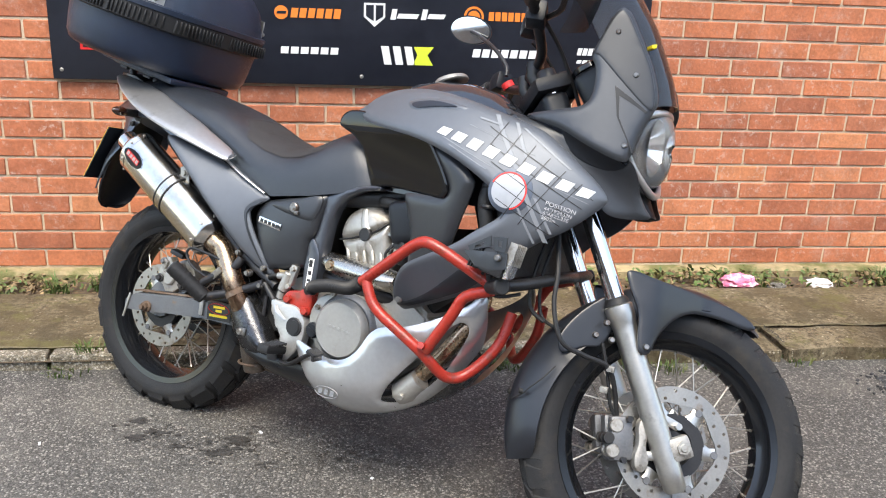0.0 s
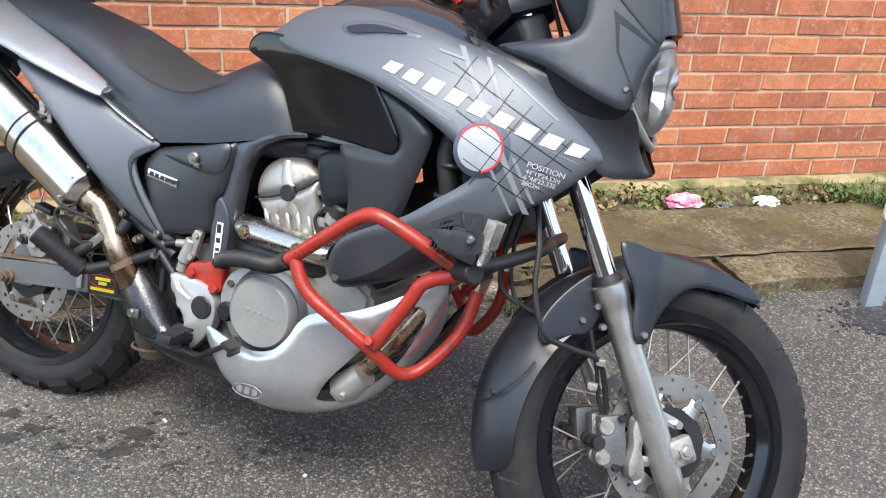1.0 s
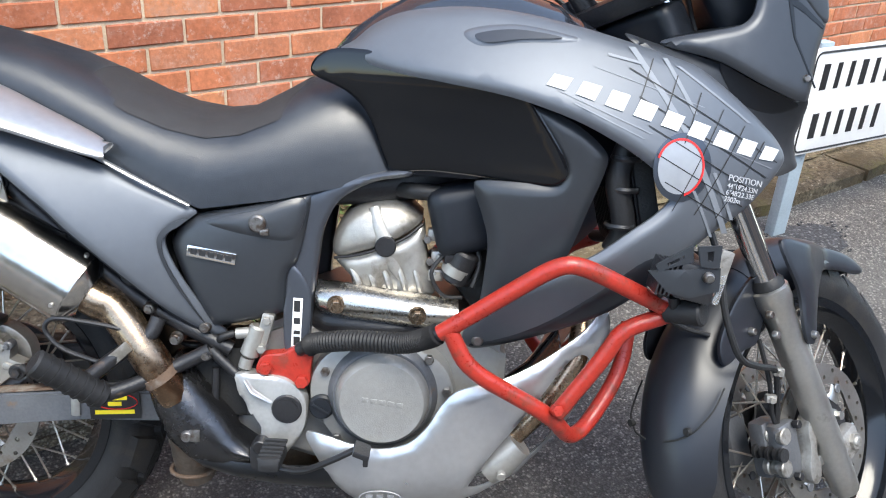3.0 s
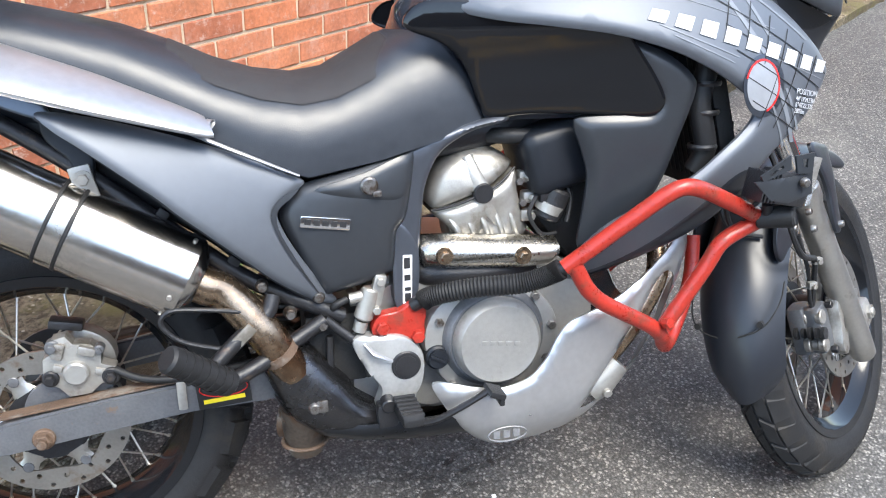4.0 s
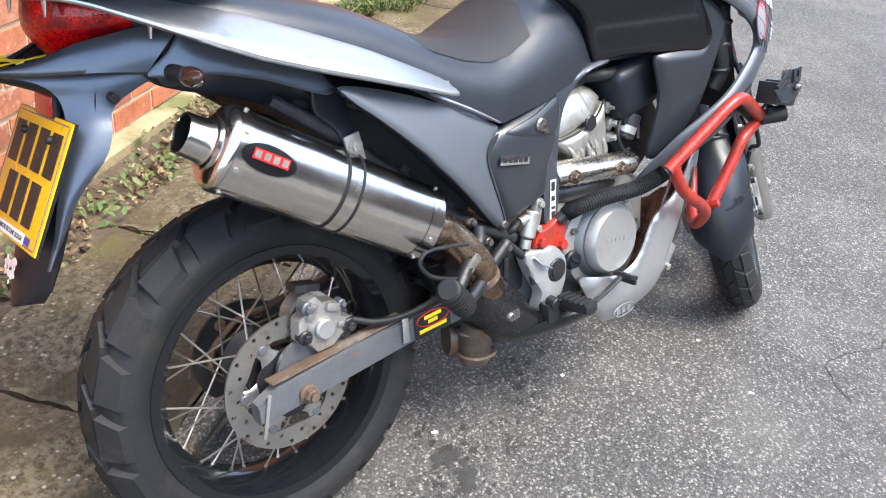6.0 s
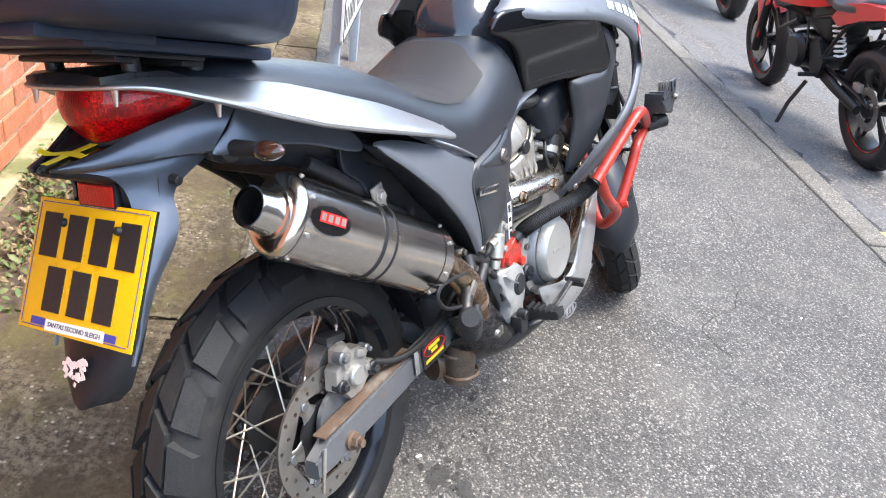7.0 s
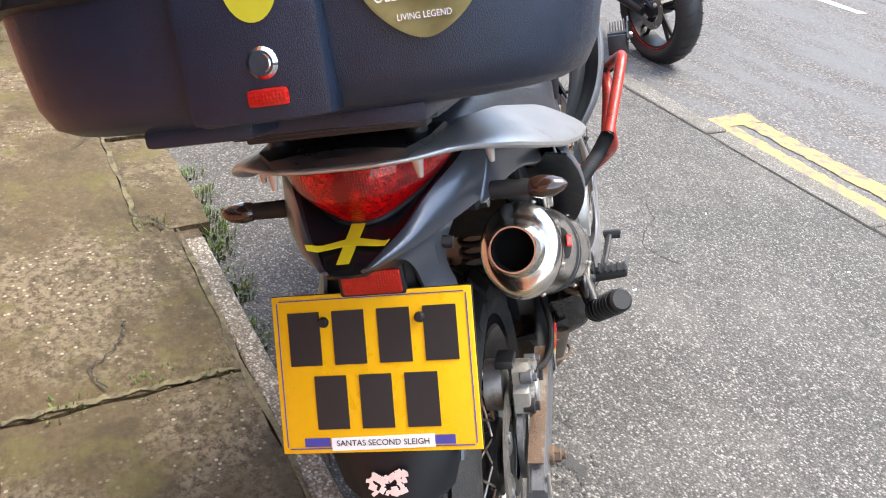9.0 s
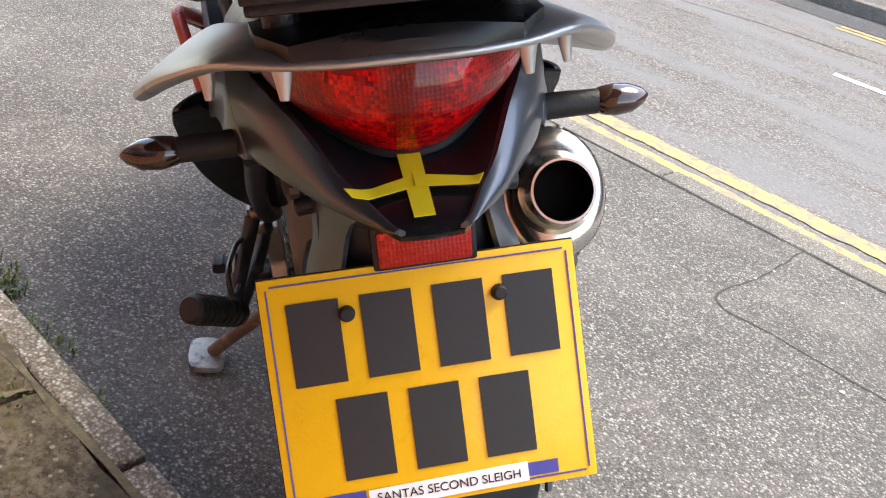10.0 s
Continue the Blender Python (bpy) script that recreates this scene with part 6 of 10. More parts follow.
# grab rail round the tail, rack and hooks
RP = [(0.282, -0.191, 0.772), (0.274, -0.194, 0.777), (0.15, -0.196, 0.823), (0.03, -0.185, 0.863), (-0.06, -0.166, 0.894), (-0.14, -0.140, 0.922), (-0.195, -0.119, 0.940), (-0.245, -0.094, 0.955), (-0.274, -0.055, 0.957), (-0.281, 0, 0.957)]
RW = [0.012, 0.024, 0.043, 0.050, 0.050, 0.045, 0.034, 0.022, 0.013, 0.011]
bm = bmesh.new()
full = RP + [(x, -y, z) for x, y, z in reversed(RP[:-1])]
FW = RW + RW[:-1][::-1]
line = curve(full, 111)
rings = []
for i, p in enumerate(line):
    u = i / 110 * (len(full) - 1)
    k = min(int(u), len(full) - 2)
    w = FW[k] + (FW[k + 1] - FW[k]) * (u - k)
    d = (line[min(i + 1, 110)] - line[max(i - 1, 0)]).normalized()
    out = d.cross(Vector((0, 0, 1))).normalized()
    if out.x > 0.05 or out.y * p.y < -1e-4:
        out = -out
    lean = radians(8 + 22 * min(1.0, max(0.0, (p.x + 0.24) / 0.20)))
    a_, b_ = out * math.cos(lean) - Vector((0, 0, 1)) * math.sin(lean), out * math.sin(lean) + Vector((0, 0, 1)) * math.cos(lean)
    rings.append([p + a_ * w * math.copysign(abs(math.cos(t)) ** 0.7, math.cos(t)) + b_ * (0.17 * w + 0.002) * math.copysign(abs(math.sin(t)) ** 0.8, math.sin(t)) for t in (2 * math.pi * j / 20 for j in range(20))])
loft(bm, rings)
part("grab_rail", bm, M_RAIL, bike, "worn satin silver grab rail")
bm = bmesh.new()
loft(bm, [[(x, y * w, z + 0.006 * (1 - y * y)) for y in (-1, -0.5, 0, 0.5, 1)] + [(x, y * w, z - 0.010) for y in (1, 0.5, 0, -0.5, -1)] for x, w, z in ((-0.288, 0.040, 0.962), (-0.281, 0.072, 0.968), (-0.255, 0.092, 0.969), (-0.20, 0.098, 0.962), (-0.16, 0.095, 0.945), (-0.12, 0.085, 0.920))])
part("tail_deck", bm, M_GLOSS2, bike, "black deck between the grab rails")
for x, y, z in ((-0.268, -0.078, 0.958), (-0.268, 0.078, 0.958), (-0.163, -0.136, 0.924), (-0.163, 0.136, 0.924)):
    bm = bmesh.new()
    tube(bm, [(x, y, z), (x - 0.001, y, z - 0.014), (x - 0.003, y * 1.01, z - 0.027)], [0.008, 0.0055, 0.003], 10, flat=0.5)
    part("luggage_hook", bm, M_RAIL, bike, "silver luggage hook")
rack = new("luggage_rack")
rack.parent, rack["label"] = bike, "black steel luggage rack"
RK = Matrix.Translation((-0.41, 0, 1.10)) @ Matrix.Rotation(radians(12.5), 4, "Y") @ Matrix.Translation((0.41, 0, -1.10))
bm = bmesh.new()
box(bm, (-0.195, 0, 1.028), (0.17, 0.19, 0.006), 0.002)
bm.transform(RK)
part("rack_plate", bm, M_BMETAL, rack, "flat black rack plate")
for x in (-0.235, -0.135):
    bm = bmesh.new()
    box(bm, (x, 0, 1.021), (0.030, 0.19, 0.008), 0.003)
    bm.transform(RK)
    part("rack_bar", bm, M_BMETAL, rack, "flat cross bar under the rack plate")
for x, y, z in ((-0.235, -0.075, 0.950), (-0.235, 0.075, 0.950), (-0.135, -0.075, 0.945), (-0.135, 0.075, 0.945)):
    bm = bmesh.new()
    cyl(bm, (x, y, z), (x, y, z + 0.075 if x < -0.2 else z + 0.018), 0.012, n=16, bevel=0.001)
    part("rack_post", bm, M_BMETAL, rack, "short black spacer")

# ---- top case ----
CX, CY = -0.195, 0.010
def case_ring(z, hw, d0, d1, n=44, p=3.4):
    out = []
    for i in range(n):
        a = 2 * math.pi * i / n
        c, s = math.cos(a), math.sin(a)
        xx = math.copysign(abs(c) ** (2 / p), c)
        yy = math.copysign(abs(s) ** (2 / p), s)
        out.append((CX + xx * (d1 if xx > 0 else d0), CY + yy * hw * (1 - 0.26 * max(xx, 0) ** 1.5), z))
    return out


TILT_C = Matrix.Translation((-0.41, 0, 1.10)) @ Matrix.Rotation(radians(12.5), 4, "Y") @ Matrix.Translation((0.41, 0, -1.10))
case = new("top_case")
case.matrix_basis = TILT_C
case.parent, case["label"] = bike, "large black plastic top case with silver panels and stickers"
bm = bmesh.new()
loft(bm, [case_ring(*r) for r in ((1.050, 0.232, 0.164, 0.168), (1.053, 0.248, 0.180, 0.184), (1.061, 0.264, 0.193, 0.196), (1.082, 0.275, 0.201, 0.202), (1.125, 0.282, 0.205, 0.206), (1.165, 0.286, 0.207, 0.209), (1.185, 0.288, 0.208, 0.210))])
part("case_base", bm, M_CASEBLK, case, sharp=60)
bm = bmesh.new()
loft(bm, [case_ring(*r) for r in ((1.168, 0.294, 0.211, 0.214), (1.172, 0.300, 0.217, 0.220), (1.214, 0.300, 0.217, 0.220), (1.220, 0.294, 0.211, 0.214))])
part("case_seal", bm, M_GRIP, case, "ribbed black joint band")
bm = bmesh.new()
loft(bm, [case_ring(*r) for r in ((1.216, 0.303, 0.219, 0.222), (1.230, 0.303, 0.219, 0.222), (1.232, 0.290, 0.206, 0.210), (1.25, 0.286, 0.202, 0.204), (1.30, 0.270, 0.185, 0.182), (1.335, 0.235, 0.165, 0.155), (1.352, 0.17, 0.12, 0.12), (1.356, 0.08, 0.06, 0.06))])
lid = part("case_lid", bm, M_CASEBLK, case, sharp=60)
def lid_half(x, z):
    """Half width of the lid at a place along the case."""
    hw = 0.290 - 0.10 * max(0.0, z - 1.232) - 2.2 * max(0.0, z - 1.25) ** 2
    q = min(1.0, abs((x - CX) / 0.206))
    return hw * (1 - q ** 3.4) ** (1 / 3.4) * (1 - 0.26 * max(0.0, (x - CX) / 0.21) ** 1.5)


for s in (-1, 1):
    for x0, x1 in ((-0.345, -0.275), (-0.105, -0.035)):
        bm = bmesh.new()
        loft(bm, [[(x0 + (x1 - x0) * f, CY + s * (lid_half(x0 + (x1 - x0) * f, zz) + 0.002), zz) for f in (0, 0.25, 0.5, 0.75, 1)] for zz in (1.234, 1.25, 1.268, 1.285)], caps=False, closed=False)
        bmesh.ops.recalc_face_normals(bm, faces=bm.faces[:])
        bmesh.ops.solidify(bm, geom=bm.faces[:], thickness=0.003)
        panel_ = part("lid_panel", bm, M_RAIL, lid, "silver grey lid panel")
        bm = bmesh.new()
        cyl(bm, (x0 + 0.055, CY + s * (lid_half(x0 + 0.055, 1.245) + 0.001), 1.245), (x0 + 0.055, CY + s * (lid_half(x0 + 0.055, 1.245) + 0.006), 1.245), 0.006, n=12, bevel=0.001)
        part("rivet", bm, M_ALU, panel_)
bm = bmesh.new()
for s in (-1, 1):
    for k in range(34):
        f = k / 33
        if 0.30 < f < 0.36 or 0.62 < f < 0.66:
            continue
        x = -0.385 + 0.365 * f
        q = min(1.0, abs((x - CX) / (0.217 if x < CX else 0.220)))
        y = 0.300 * (1 - q ** 3.4) ** (1 / 3.4) * (1 - 0.26 * max(0, (x - CX) / 0.220) ** 1.5)
        box(bm, (x, CY + s * (y + 0.001), 1.192), (0.005, 0.008, 0.034), 0.0015, None, 1)
for k in range(30):
    y = -0.185 + 0.37 * k / 29
    if 13 < k < 16:
        continue
    box(bm, (CX + 0.2185 - 0.02 * abs(y / 0.2) ** 4, CY + y, 1.192), (0.008, 0.005, 0.034), 0.0015, None, 1)
tagged(part("seal_ribs", bm, M_GRIP, case, "fine ribs on the joint band"), kind="stuff")
bm = bmesh.new()
box(bm, (-0.392, 0.004, 1.138), (0.050, 0.125, 0.168), 0.012)
latch = part("latch_housing", bm, M_CASEBLK, case, "black latch housing")
bm = bmesh.new()
cyl(bm, (-0.412, -0.007, 1.102), (-0.421, -0.007, 1.102), 0.0130, n=28, bevel=0.003)
cyl(bm, (-0.421, -0.007, 1.102), (-0.423, -0.007, 1.102), 0.0075, n=20)
part("case_lock", bm, M_CHROME, latch, "round chrome lock")
bm = bmesh.new()
box(bm, (-0.417, -0.007, 1.075), (0.012, 0.034, 0.0145), 0.004)
part("latch_button", bm, M_REFL, latch, "red plastic latch button")
bm = bmesh.new()
cyl(bm, (-0.4165, -0.006, 1.164), (-0.4182, -0.006, 1.164), 0.023, n=36)
bmesh.ops.scale(bm, vec=(1, 1, 1.35), space=Matrix.Translation((0, 0, -1.164)), verts=bm.verts)
part("round_sticker", bm, M_OVAL, latch, "yellow oval sticker")
bm = bmesh.new()
tri = rounded([(-0.045, 0.017), (0.0, 0.023), (0.045, 0.017), (0.031, -0.010), (0.0, -0.026), (-0.031, -0.010)], 48)
vs = [bm.verts.new((x, z, 0.0012)) for x, z in tri]
bm.faces.new(vs)
bmesh.ops.solidify(bm, geom=bm.faces[:], thickness=0.001)
CASE_ST = facing((-0.4035, -0.138, 1.131), (0.13, -1, 0), (-0.05, 0, 1))
bm.transform(CASE_ST)
cs = part("shield_sticker", bm, M_GOLD, case, "olive shield sticker with cream lettering")
text("lettering", "OLD GUYS RULE", 0.0135, CASE_ST @ Matrix.Translation((0, 0.008, 0.0018)), M_WHITE, cs, width=0.074)
text("lettering", "LIVING LEGEND", 0.007, CASE_ST @ Matrix.Translation((0, -0.009, 0.0018)), M_WHITE, cs, width=0.042)
for y, w in ((0.085, 0.105), (-0.085, 0.075)):
    bm = bmesh.new()
    box(bm, (-0.29, y, 1.046), (0.16, w, 0.018), 0.006)
    part("case_foot", bm, M_CASEBLK, case)
bm = bmesh.new()
box(bm, (-0.16, 0, 1.040), (0.30, 0.24, 0.018), 0.006)
part("case_mount", bm, M_CASEBLK, case, "black mounting plate")

# ---- tank, shrouds, front fairing ----
bm = bmesh.new()
loft(bm, [ring_over(*r) for r in ((0.575, 0.885, 0.76, 0.07, 0.07), (0.59, 0.925, 0.755, 0.095, 0.07), (0.625, 0.965, 0.75, 0.113, 0.06), (0.67, 0.998, 0.75, 0.122, 0.03), (0.73, 1.030, 0.75, 0.130), (0.80, 1.043, 0.75, 0.142), (0.88, 1.040, 0.75, 0.152),
                                  (0.95, 1.022, 0.75, 0.155), (1.01, 0.990, 0.75, 0.15), (1.06, 0.955, 0.75, 0.14), (1.09, 0.92, 0.76, 0.11))])
tank = part("fuel_tank", bm, M_TANK, bike, "dark fuel tank", sharp=60)
bm = bmesh.new()
cyl(bm, (0.80, 0, 1.040), (0.795, 0, 1.052), 0.045, 0.042, 32, 0.003)
part("filler_cap", bm, M_ALU, tank, "round filler cap")

BK = surface([(0.60, 0.90, 0.150), (0.66, 0.86, 0.152), (0.72, 0.905, 0.185), (0.85, 0.885, 0.226), (0.94, 0.79, 0.234), (0.85, 0.77, 0.200), (0.72, 0.77, 0.155), (0.70, 0.82, 0.160), (0.80, 0.84, 0.196)])
black_out = rounded([(0.576, 0.898), (0.605, 0.932), (0.70, 0.932), (0.78, 0.924), (0.868, 0.902), (0.914, 0.852), (0.952, 0.792), (0.950, 0.765), (0.925, 0.756), (0.85, 0.760), (0.76, 0.762), (0.705, 0.756), (0.690, 0.775), (0.664, 0.838), (0.63, 0.872)], 90)
TR = surface([(0.85, 0.884, 0.224), (0.957, 0.845, 0.236), (1.008, 0.804, 0.236), (0.99, 0.73, 0.232), (0.95, 0.64, 0.216), (0.88, 0.60, 0.196), (0.87, 0.545, 0.186), (0.84, 0.73, 0.205), (0.93, 0.76, 0.232)])
trim_out = rounded([(0.845, 0.887), (0.90, 0.873), (0.962, 0.848), (1.005, 0.815), (1.012, 0.790), (0.992, 0.725), (0.970, 0.655), (0.945, 0.610), (0.905, 0.565), (0.868, 0.535), (0.848, 0.545), (0.850, 0.60), (0.852, 0.66), (0.842, 0.70), (0.826, 0.745), (0.84, 0.757), (0.922, 0.759), (0.944, 0.766), (0.946, 0.790), (0.906, 0.843), (0.868, 0.879)], 110)
SH = surface([(0.64, 0.937, 0.140), (0.70, 0.91, 0.205), (0.85, 0.885, 0.245), (0.942, 0.914, 0.262), (1.14, 0.88, 0.232), (1.204, 0.773, 0.246), (1.30, 0.80, 0.165), (0.74, 0.99, 0.150), (0.935, 0.985, 0.195), (1.08, 0.955, 0.185), (1.17, 0.925, 0.178),
              (1.08, 0.79, 0.258), (0.98, 0.60, 0.240), (0.846, 0.507, 0.205), (0.88, 0.58, 0.215), (1.2, 0.72, 0.215), (1.1, 0.66, 0.24), (1.29, 0.83, 0.17)])
shroud_out = [(0.618, 0.928), (0.640, 0.948), (0.672, 0.975), (0.72, 0.994), (0.80, 1.003), (0.88, 0.998), (0.96, 0.983), (1.03, 0.966), (1.09, 0.950), (1.14, 0.934), (1.19, 0.902), (1.23, 0.872), (1.272, 0.838), (1.292, 0.812), (1.288, 0.795), (1.262, 0.765), (1.225, 0.730), (1.165, 0.688),
              (1.11, 0.632), (1.07, 0.590), (1.022, 0.556), (0.934, 0.514), (0.868, 0.487), (0.840, 0.481), (0.824, 0.500), (0.828, 0.528), (0.845, 0.562), (0.875, 0.597), (0.93, 0.628), (0.997, 0.663), (1.045, 0.700), (1.082, 0.728), (1.102, 0.752), (1.094, 0.775), (1.066, 0.797), (1.02, 0.825), (0.955, 0.855), (0.87, 0.880), (0.78, 0.894), (0.70, 0.905)]
shroud_out = rounded(shroud_out, 150)
for s in (-1, 1):
    bm = bmesh.new()
    panel(bm, black_out, lambda x, z: BK(x, z) - 0.30 * max(0, z - 0.893), 0.008, 0.014, 0.003, 0.006, side=s)
    part("tank_side", bm, M_GLOSS, bike, "gloss black tank side")
    bm = bmesh.new()
    panel(bm, trim_out, TR, 0.006, 0.014, 0.010, 0.020, side=s)
    part("inner_trim", bm, M_TRIM, bike, "charcoal inner trim below the tank")
    bm = bmesh.new()
    panel(bm, shroud_out, SH, 0.006, 0.012, 0.012, 0.018, side=s)
    shroud = part("side_fairing", bm, M_GREY, bike, "grey metallic side fairing with white and red graphics")
    if s > 0:
        continue

    def decal(name, outline, mat, lift, label="", grid=0.02):
        b = bmesh.new()
        fine = []
        for i, p in enumerate(outline):
            q = outline[(i + 1) % len(outline)]
            k = max(1, int(math.hypot(q[0] - p[0], q[1] - p[1]) / 0.012))
            fine += [(p[0] + (q[0] - p[0]) * j / k, p[1] + (q[1] - p[1]) * j / k) for j in range(k)]
        panel(b, fine, lambda x, z: SH(x, z) + lift, 0.0008, grid, 0.0, 0.0)
        return part(name, b, mat, shroud, label)

    # lower dark wedge of the fairing's arm
    b = bmesh.new()
    panel(b, rounded([(1.118, 0.655), (1.105, 0.636), (1.066, 0.595), (1.020, 0.562), (0.932, 0.520), (0.868, 0.494), (0.845, 0.490), (0.834, 0.492), (0.844, 0.500), (0.868, 0.508), (0.905, 0.526), (0.95, 0.556), (1.01, 0.606), (1.07, 0.658), (1.11, 0.668)], 70), lambda x, z: SH(x, z) + 0.0025, 0.003, 0.014, 0.003, 0.010)
    arm_ = part("fairing_arm", b, M_DGREY, shroud, "charcoal lower arm of the fairing")
    b = bmesh.new()
    cyl(b, (0.846, -SH(0.846, 0.506), 0.506), (0.846, -SH(0.846, 0.506) - 0.007, 0.506), 0.0095, 0.008, 18, 0.002)
    part("screw", b, M_BOLT, shroud, "steel screw head")
    # white slanted shapes where the model name stands
    NAME_T = [(0.917, 0.921), (0.964, 0.913), (1.029, 0.899), (1.093, 0.878), (1.135, 0.865), (1.186, 0.850), (1.236, 0.837), (1.284, 0.824)]
    NAME_B = [(0.913, 0.900), (0.958, 0.888), (1.026, 0.866), (1.092, 0.847), (1.134, 0.835), (1.186, 0.819), (1.238, 0.806), (1.280, 0.801)]

    def on_name(x, v):
        return (x - 0.012 * v, along_tail(NAME_T, x) * (1 - v) + along_tail(NAME_B, x) * v)

    for k in range(9):
        a = 0.921 + 0.0405 * k
        decal("name_bar", [on_name(a + 0.005, 0.16), on_name(a + 0.031, 0.16), on_name(a + 0.028, 0.84), on_name(a + 0.002, 0.84)], M_NAME, 0.0022, "white slanted block of the side graphic")
    cx, cz = 1.108, 0.797
    arc = [radians(-75 + 235 * i / 40) for i in range(41)]
    ring_o = [(cx + 0.0375 * math.cos(a), cz + 0.0405 * math.sin(a)) for a in arc] + [(cx + 0.0345 * math.cos(a), cz + 0.0375 * math.sin(a)) for a in arc[::-1]]
    b = bmesh.new()
    panel(b, [(cx + 0.004 + 0.045 * math.cos(a), cz + 0.048 * math.sin(a)) for a in (2 * math.pi * i / 40 for i in range(40))], lambda x, z: SH(x, z) + 0.0006, 0.0008, 0.01, 0.0, 0.0)
    part("graphic_disc", b, M_TAIL, shroud, "dark round graphic")
    b = bmesh.new()
    panel(b, [(cx + 0.034 * math.cos(a), cz + 0.037 * math.sin(a)) for a in (2 * math.pi * i / 40 for i in range(40))], lambda x, z: SH(x, z) + 0.0012, 0.0008, 0.01, 0.0, 0.0)
    part("graphic_disc", b, M_PALE3, shroud, "pale disc inside the red ring")
    b = bmesh.new()
    panel(b, ring_o, lambda x, z: SH(x, z) + 0.0018, 0.0008, 0.01, 0.0, 0.0)
    part("graphic_ring", b, M_REDP, shroud, "thin red ring graphic")
    for x0, z0, x1, z1, w in ((1.03, 0.958, 1.11, 0.845, 0.010), (1.08, 0.945, 1.125, 0.87, 0.007), (1.135, 0.80, 1.19, 0.70, 0.010), (1.16, 0.79, 1.20, 0.72, 0.006), (1.13, 0.765, 1.17, 0.695, 0.005), (0.93, 0.893, 1.06, 0.842, 0.005), (0.95, 0.878, 1.05, 0.835, 0.004), (0.98, 0.928, 1.14, 0.880, 0.004), (1.14, 0.835, 1.26, 0.795, 0.005), (1.10, 0.935, 1.215, 0.860, 0.006)):
        decal("graphic_stripe", [(x0, z0), (x0 + w, z0), (x1 + w, z1), (x1, z1)], M_PALE, 0.0010, "pale grey stripe")
    # map grid
    for k in range(6):
        x0, z0 = 1.065 + 0.036 * k, 0.944 - 0.022 * k
        decal("grid_line", [(x0, z0), (x0 + 0.0016, z0), (x0 - 0.070, z0 - 0.190 + 0.016 * k), (x0 - 0.0716, z0 - 0.190 + 0.016 * k)] if k > 2 else [(x0, z0), (x0 + 0.0016, z0), (x0 - 0.024, z0 - 0.07), (x0 - 0.0256, z0 - 0.07)], M_BLACKP, 0.0016)
    for k in range(6):
        x0, z0 = 1.030 + 0.014 * k, 0.930 - 0.038 * k
        x1 = 1.272 - 0.018 * k
        z1 = z0 - (x1 - x0) * 0.52
        if z1 > 0.70 and inside((x1, z1), shroud_out):
            decal("grid_line", [(x0, z0), (x0, z0 - 0.0016), (x1, z1 - 0.0016), (x1, z1)], M_BLACKP, 0.0016)
    n0 = facing((1.216, -SH(1.216, 0.777) - 0.0035, 0.777), (1, -(SH(1.24, 0.772) - SH(1.19, 0.782)) / 0.05, -0.20), (0.05, -(SH(1.205, 0.79) - SH(1.205, 0.77)) / 0.02, 1))
    text("lettering", "POSITION", 0.0125, n0 @ Matrix.Translation((0, 0.001, 0)), M_PRINT, shroud, width=0.066)
    for k, (w, body) in enumerate(((0.060, "44\u00b019'24.53N"), (0.056, "6\u00b048'22.33E"), (0.031, "2802m"))):
        text("lettering", body, 0.0105, n0 @ Matrix.Translation((-0.033 + w / 2 + 0.001, -0.0105 - 0.0096 * k, 0)), M_PRINT, shroud, width=w)
    decal("small_print", [(1.0, 0.948), (1.05, 0.938), (1.05, 0.934), (1.0, 0.944)], M_PALE, 0.0016)
    # moulded vent near the tank's top
    b = bmesh.new()
    panel(b, rounded([(0.80, 0.968), (0.87, 0.980), (0.95, 0.968), (0.955, 0.960), (0.88, 0.955), (0.82, 0.948)], 40), lambda x, z: SH(x, z) + 0.005, 0.004, 0.012, 0.005, 0.012)
    part("fairing_scoop", b, M_GREY, shroud, "moulded scoop on the fairing")
    b = bmesh.new()
    panel(b, rounded([(0.815, 0.964), (0.87, 0.973), (0.935, 0.965), (0.88, 0.960), (0.83, 0.953)], 36), lambda x, z: SH(x, z) + 0.0062, 0.002, 0.012, 0.0, 0.0)
    part("scoop_slot", b, M_DGREY, shroud)

# radiator in the fairing's opening
bm = bmesh.new()
box(bm, (1.085, 0, 0.73), (0.03, 0.40, 0.25), 0.006, Matrix.Rotation(radians(-14), 3, "Y"))
rad = part("radiator", bm, M_DARK, bike, "black finned radiator")
bm = bmesh.new()
for k in range(24):
    box(bm, (1.068 + 0.0, -0.19 + 0.0165 * k, 0.735), (0.004, 0.003, 0.22), 0.0, Matrix.Rotation(radians(-14), 3, "Y"))
tagged(part("radiator_fins", bm, M_BMETAL, rad), kind="stuff")
bm = bmesh.new()
tube(bm, [(1.05, -0.195, 0.83), (1.035, -0.20, 0.77), (1.05, -0.20, 0.70), (1.04, -0.19, 0.66)], 0.018, 14, 20)
part("radiator_hose", bm, M_GRIP, rad)
for z in (0.80, 0.755, 0.70):
    bm = bmesh.new()
    tube(bm, [(1.045 + 0.021 * math.cos(a), -0.199 + 0.021 * math.sin(a), z) for a in (2 * math.pi * i / 20 for i in range(21))], 0.003, 6, flat=1.6)
    part("hose_clamp", bm, M_BMETAL, rad, "dark hose clamp")

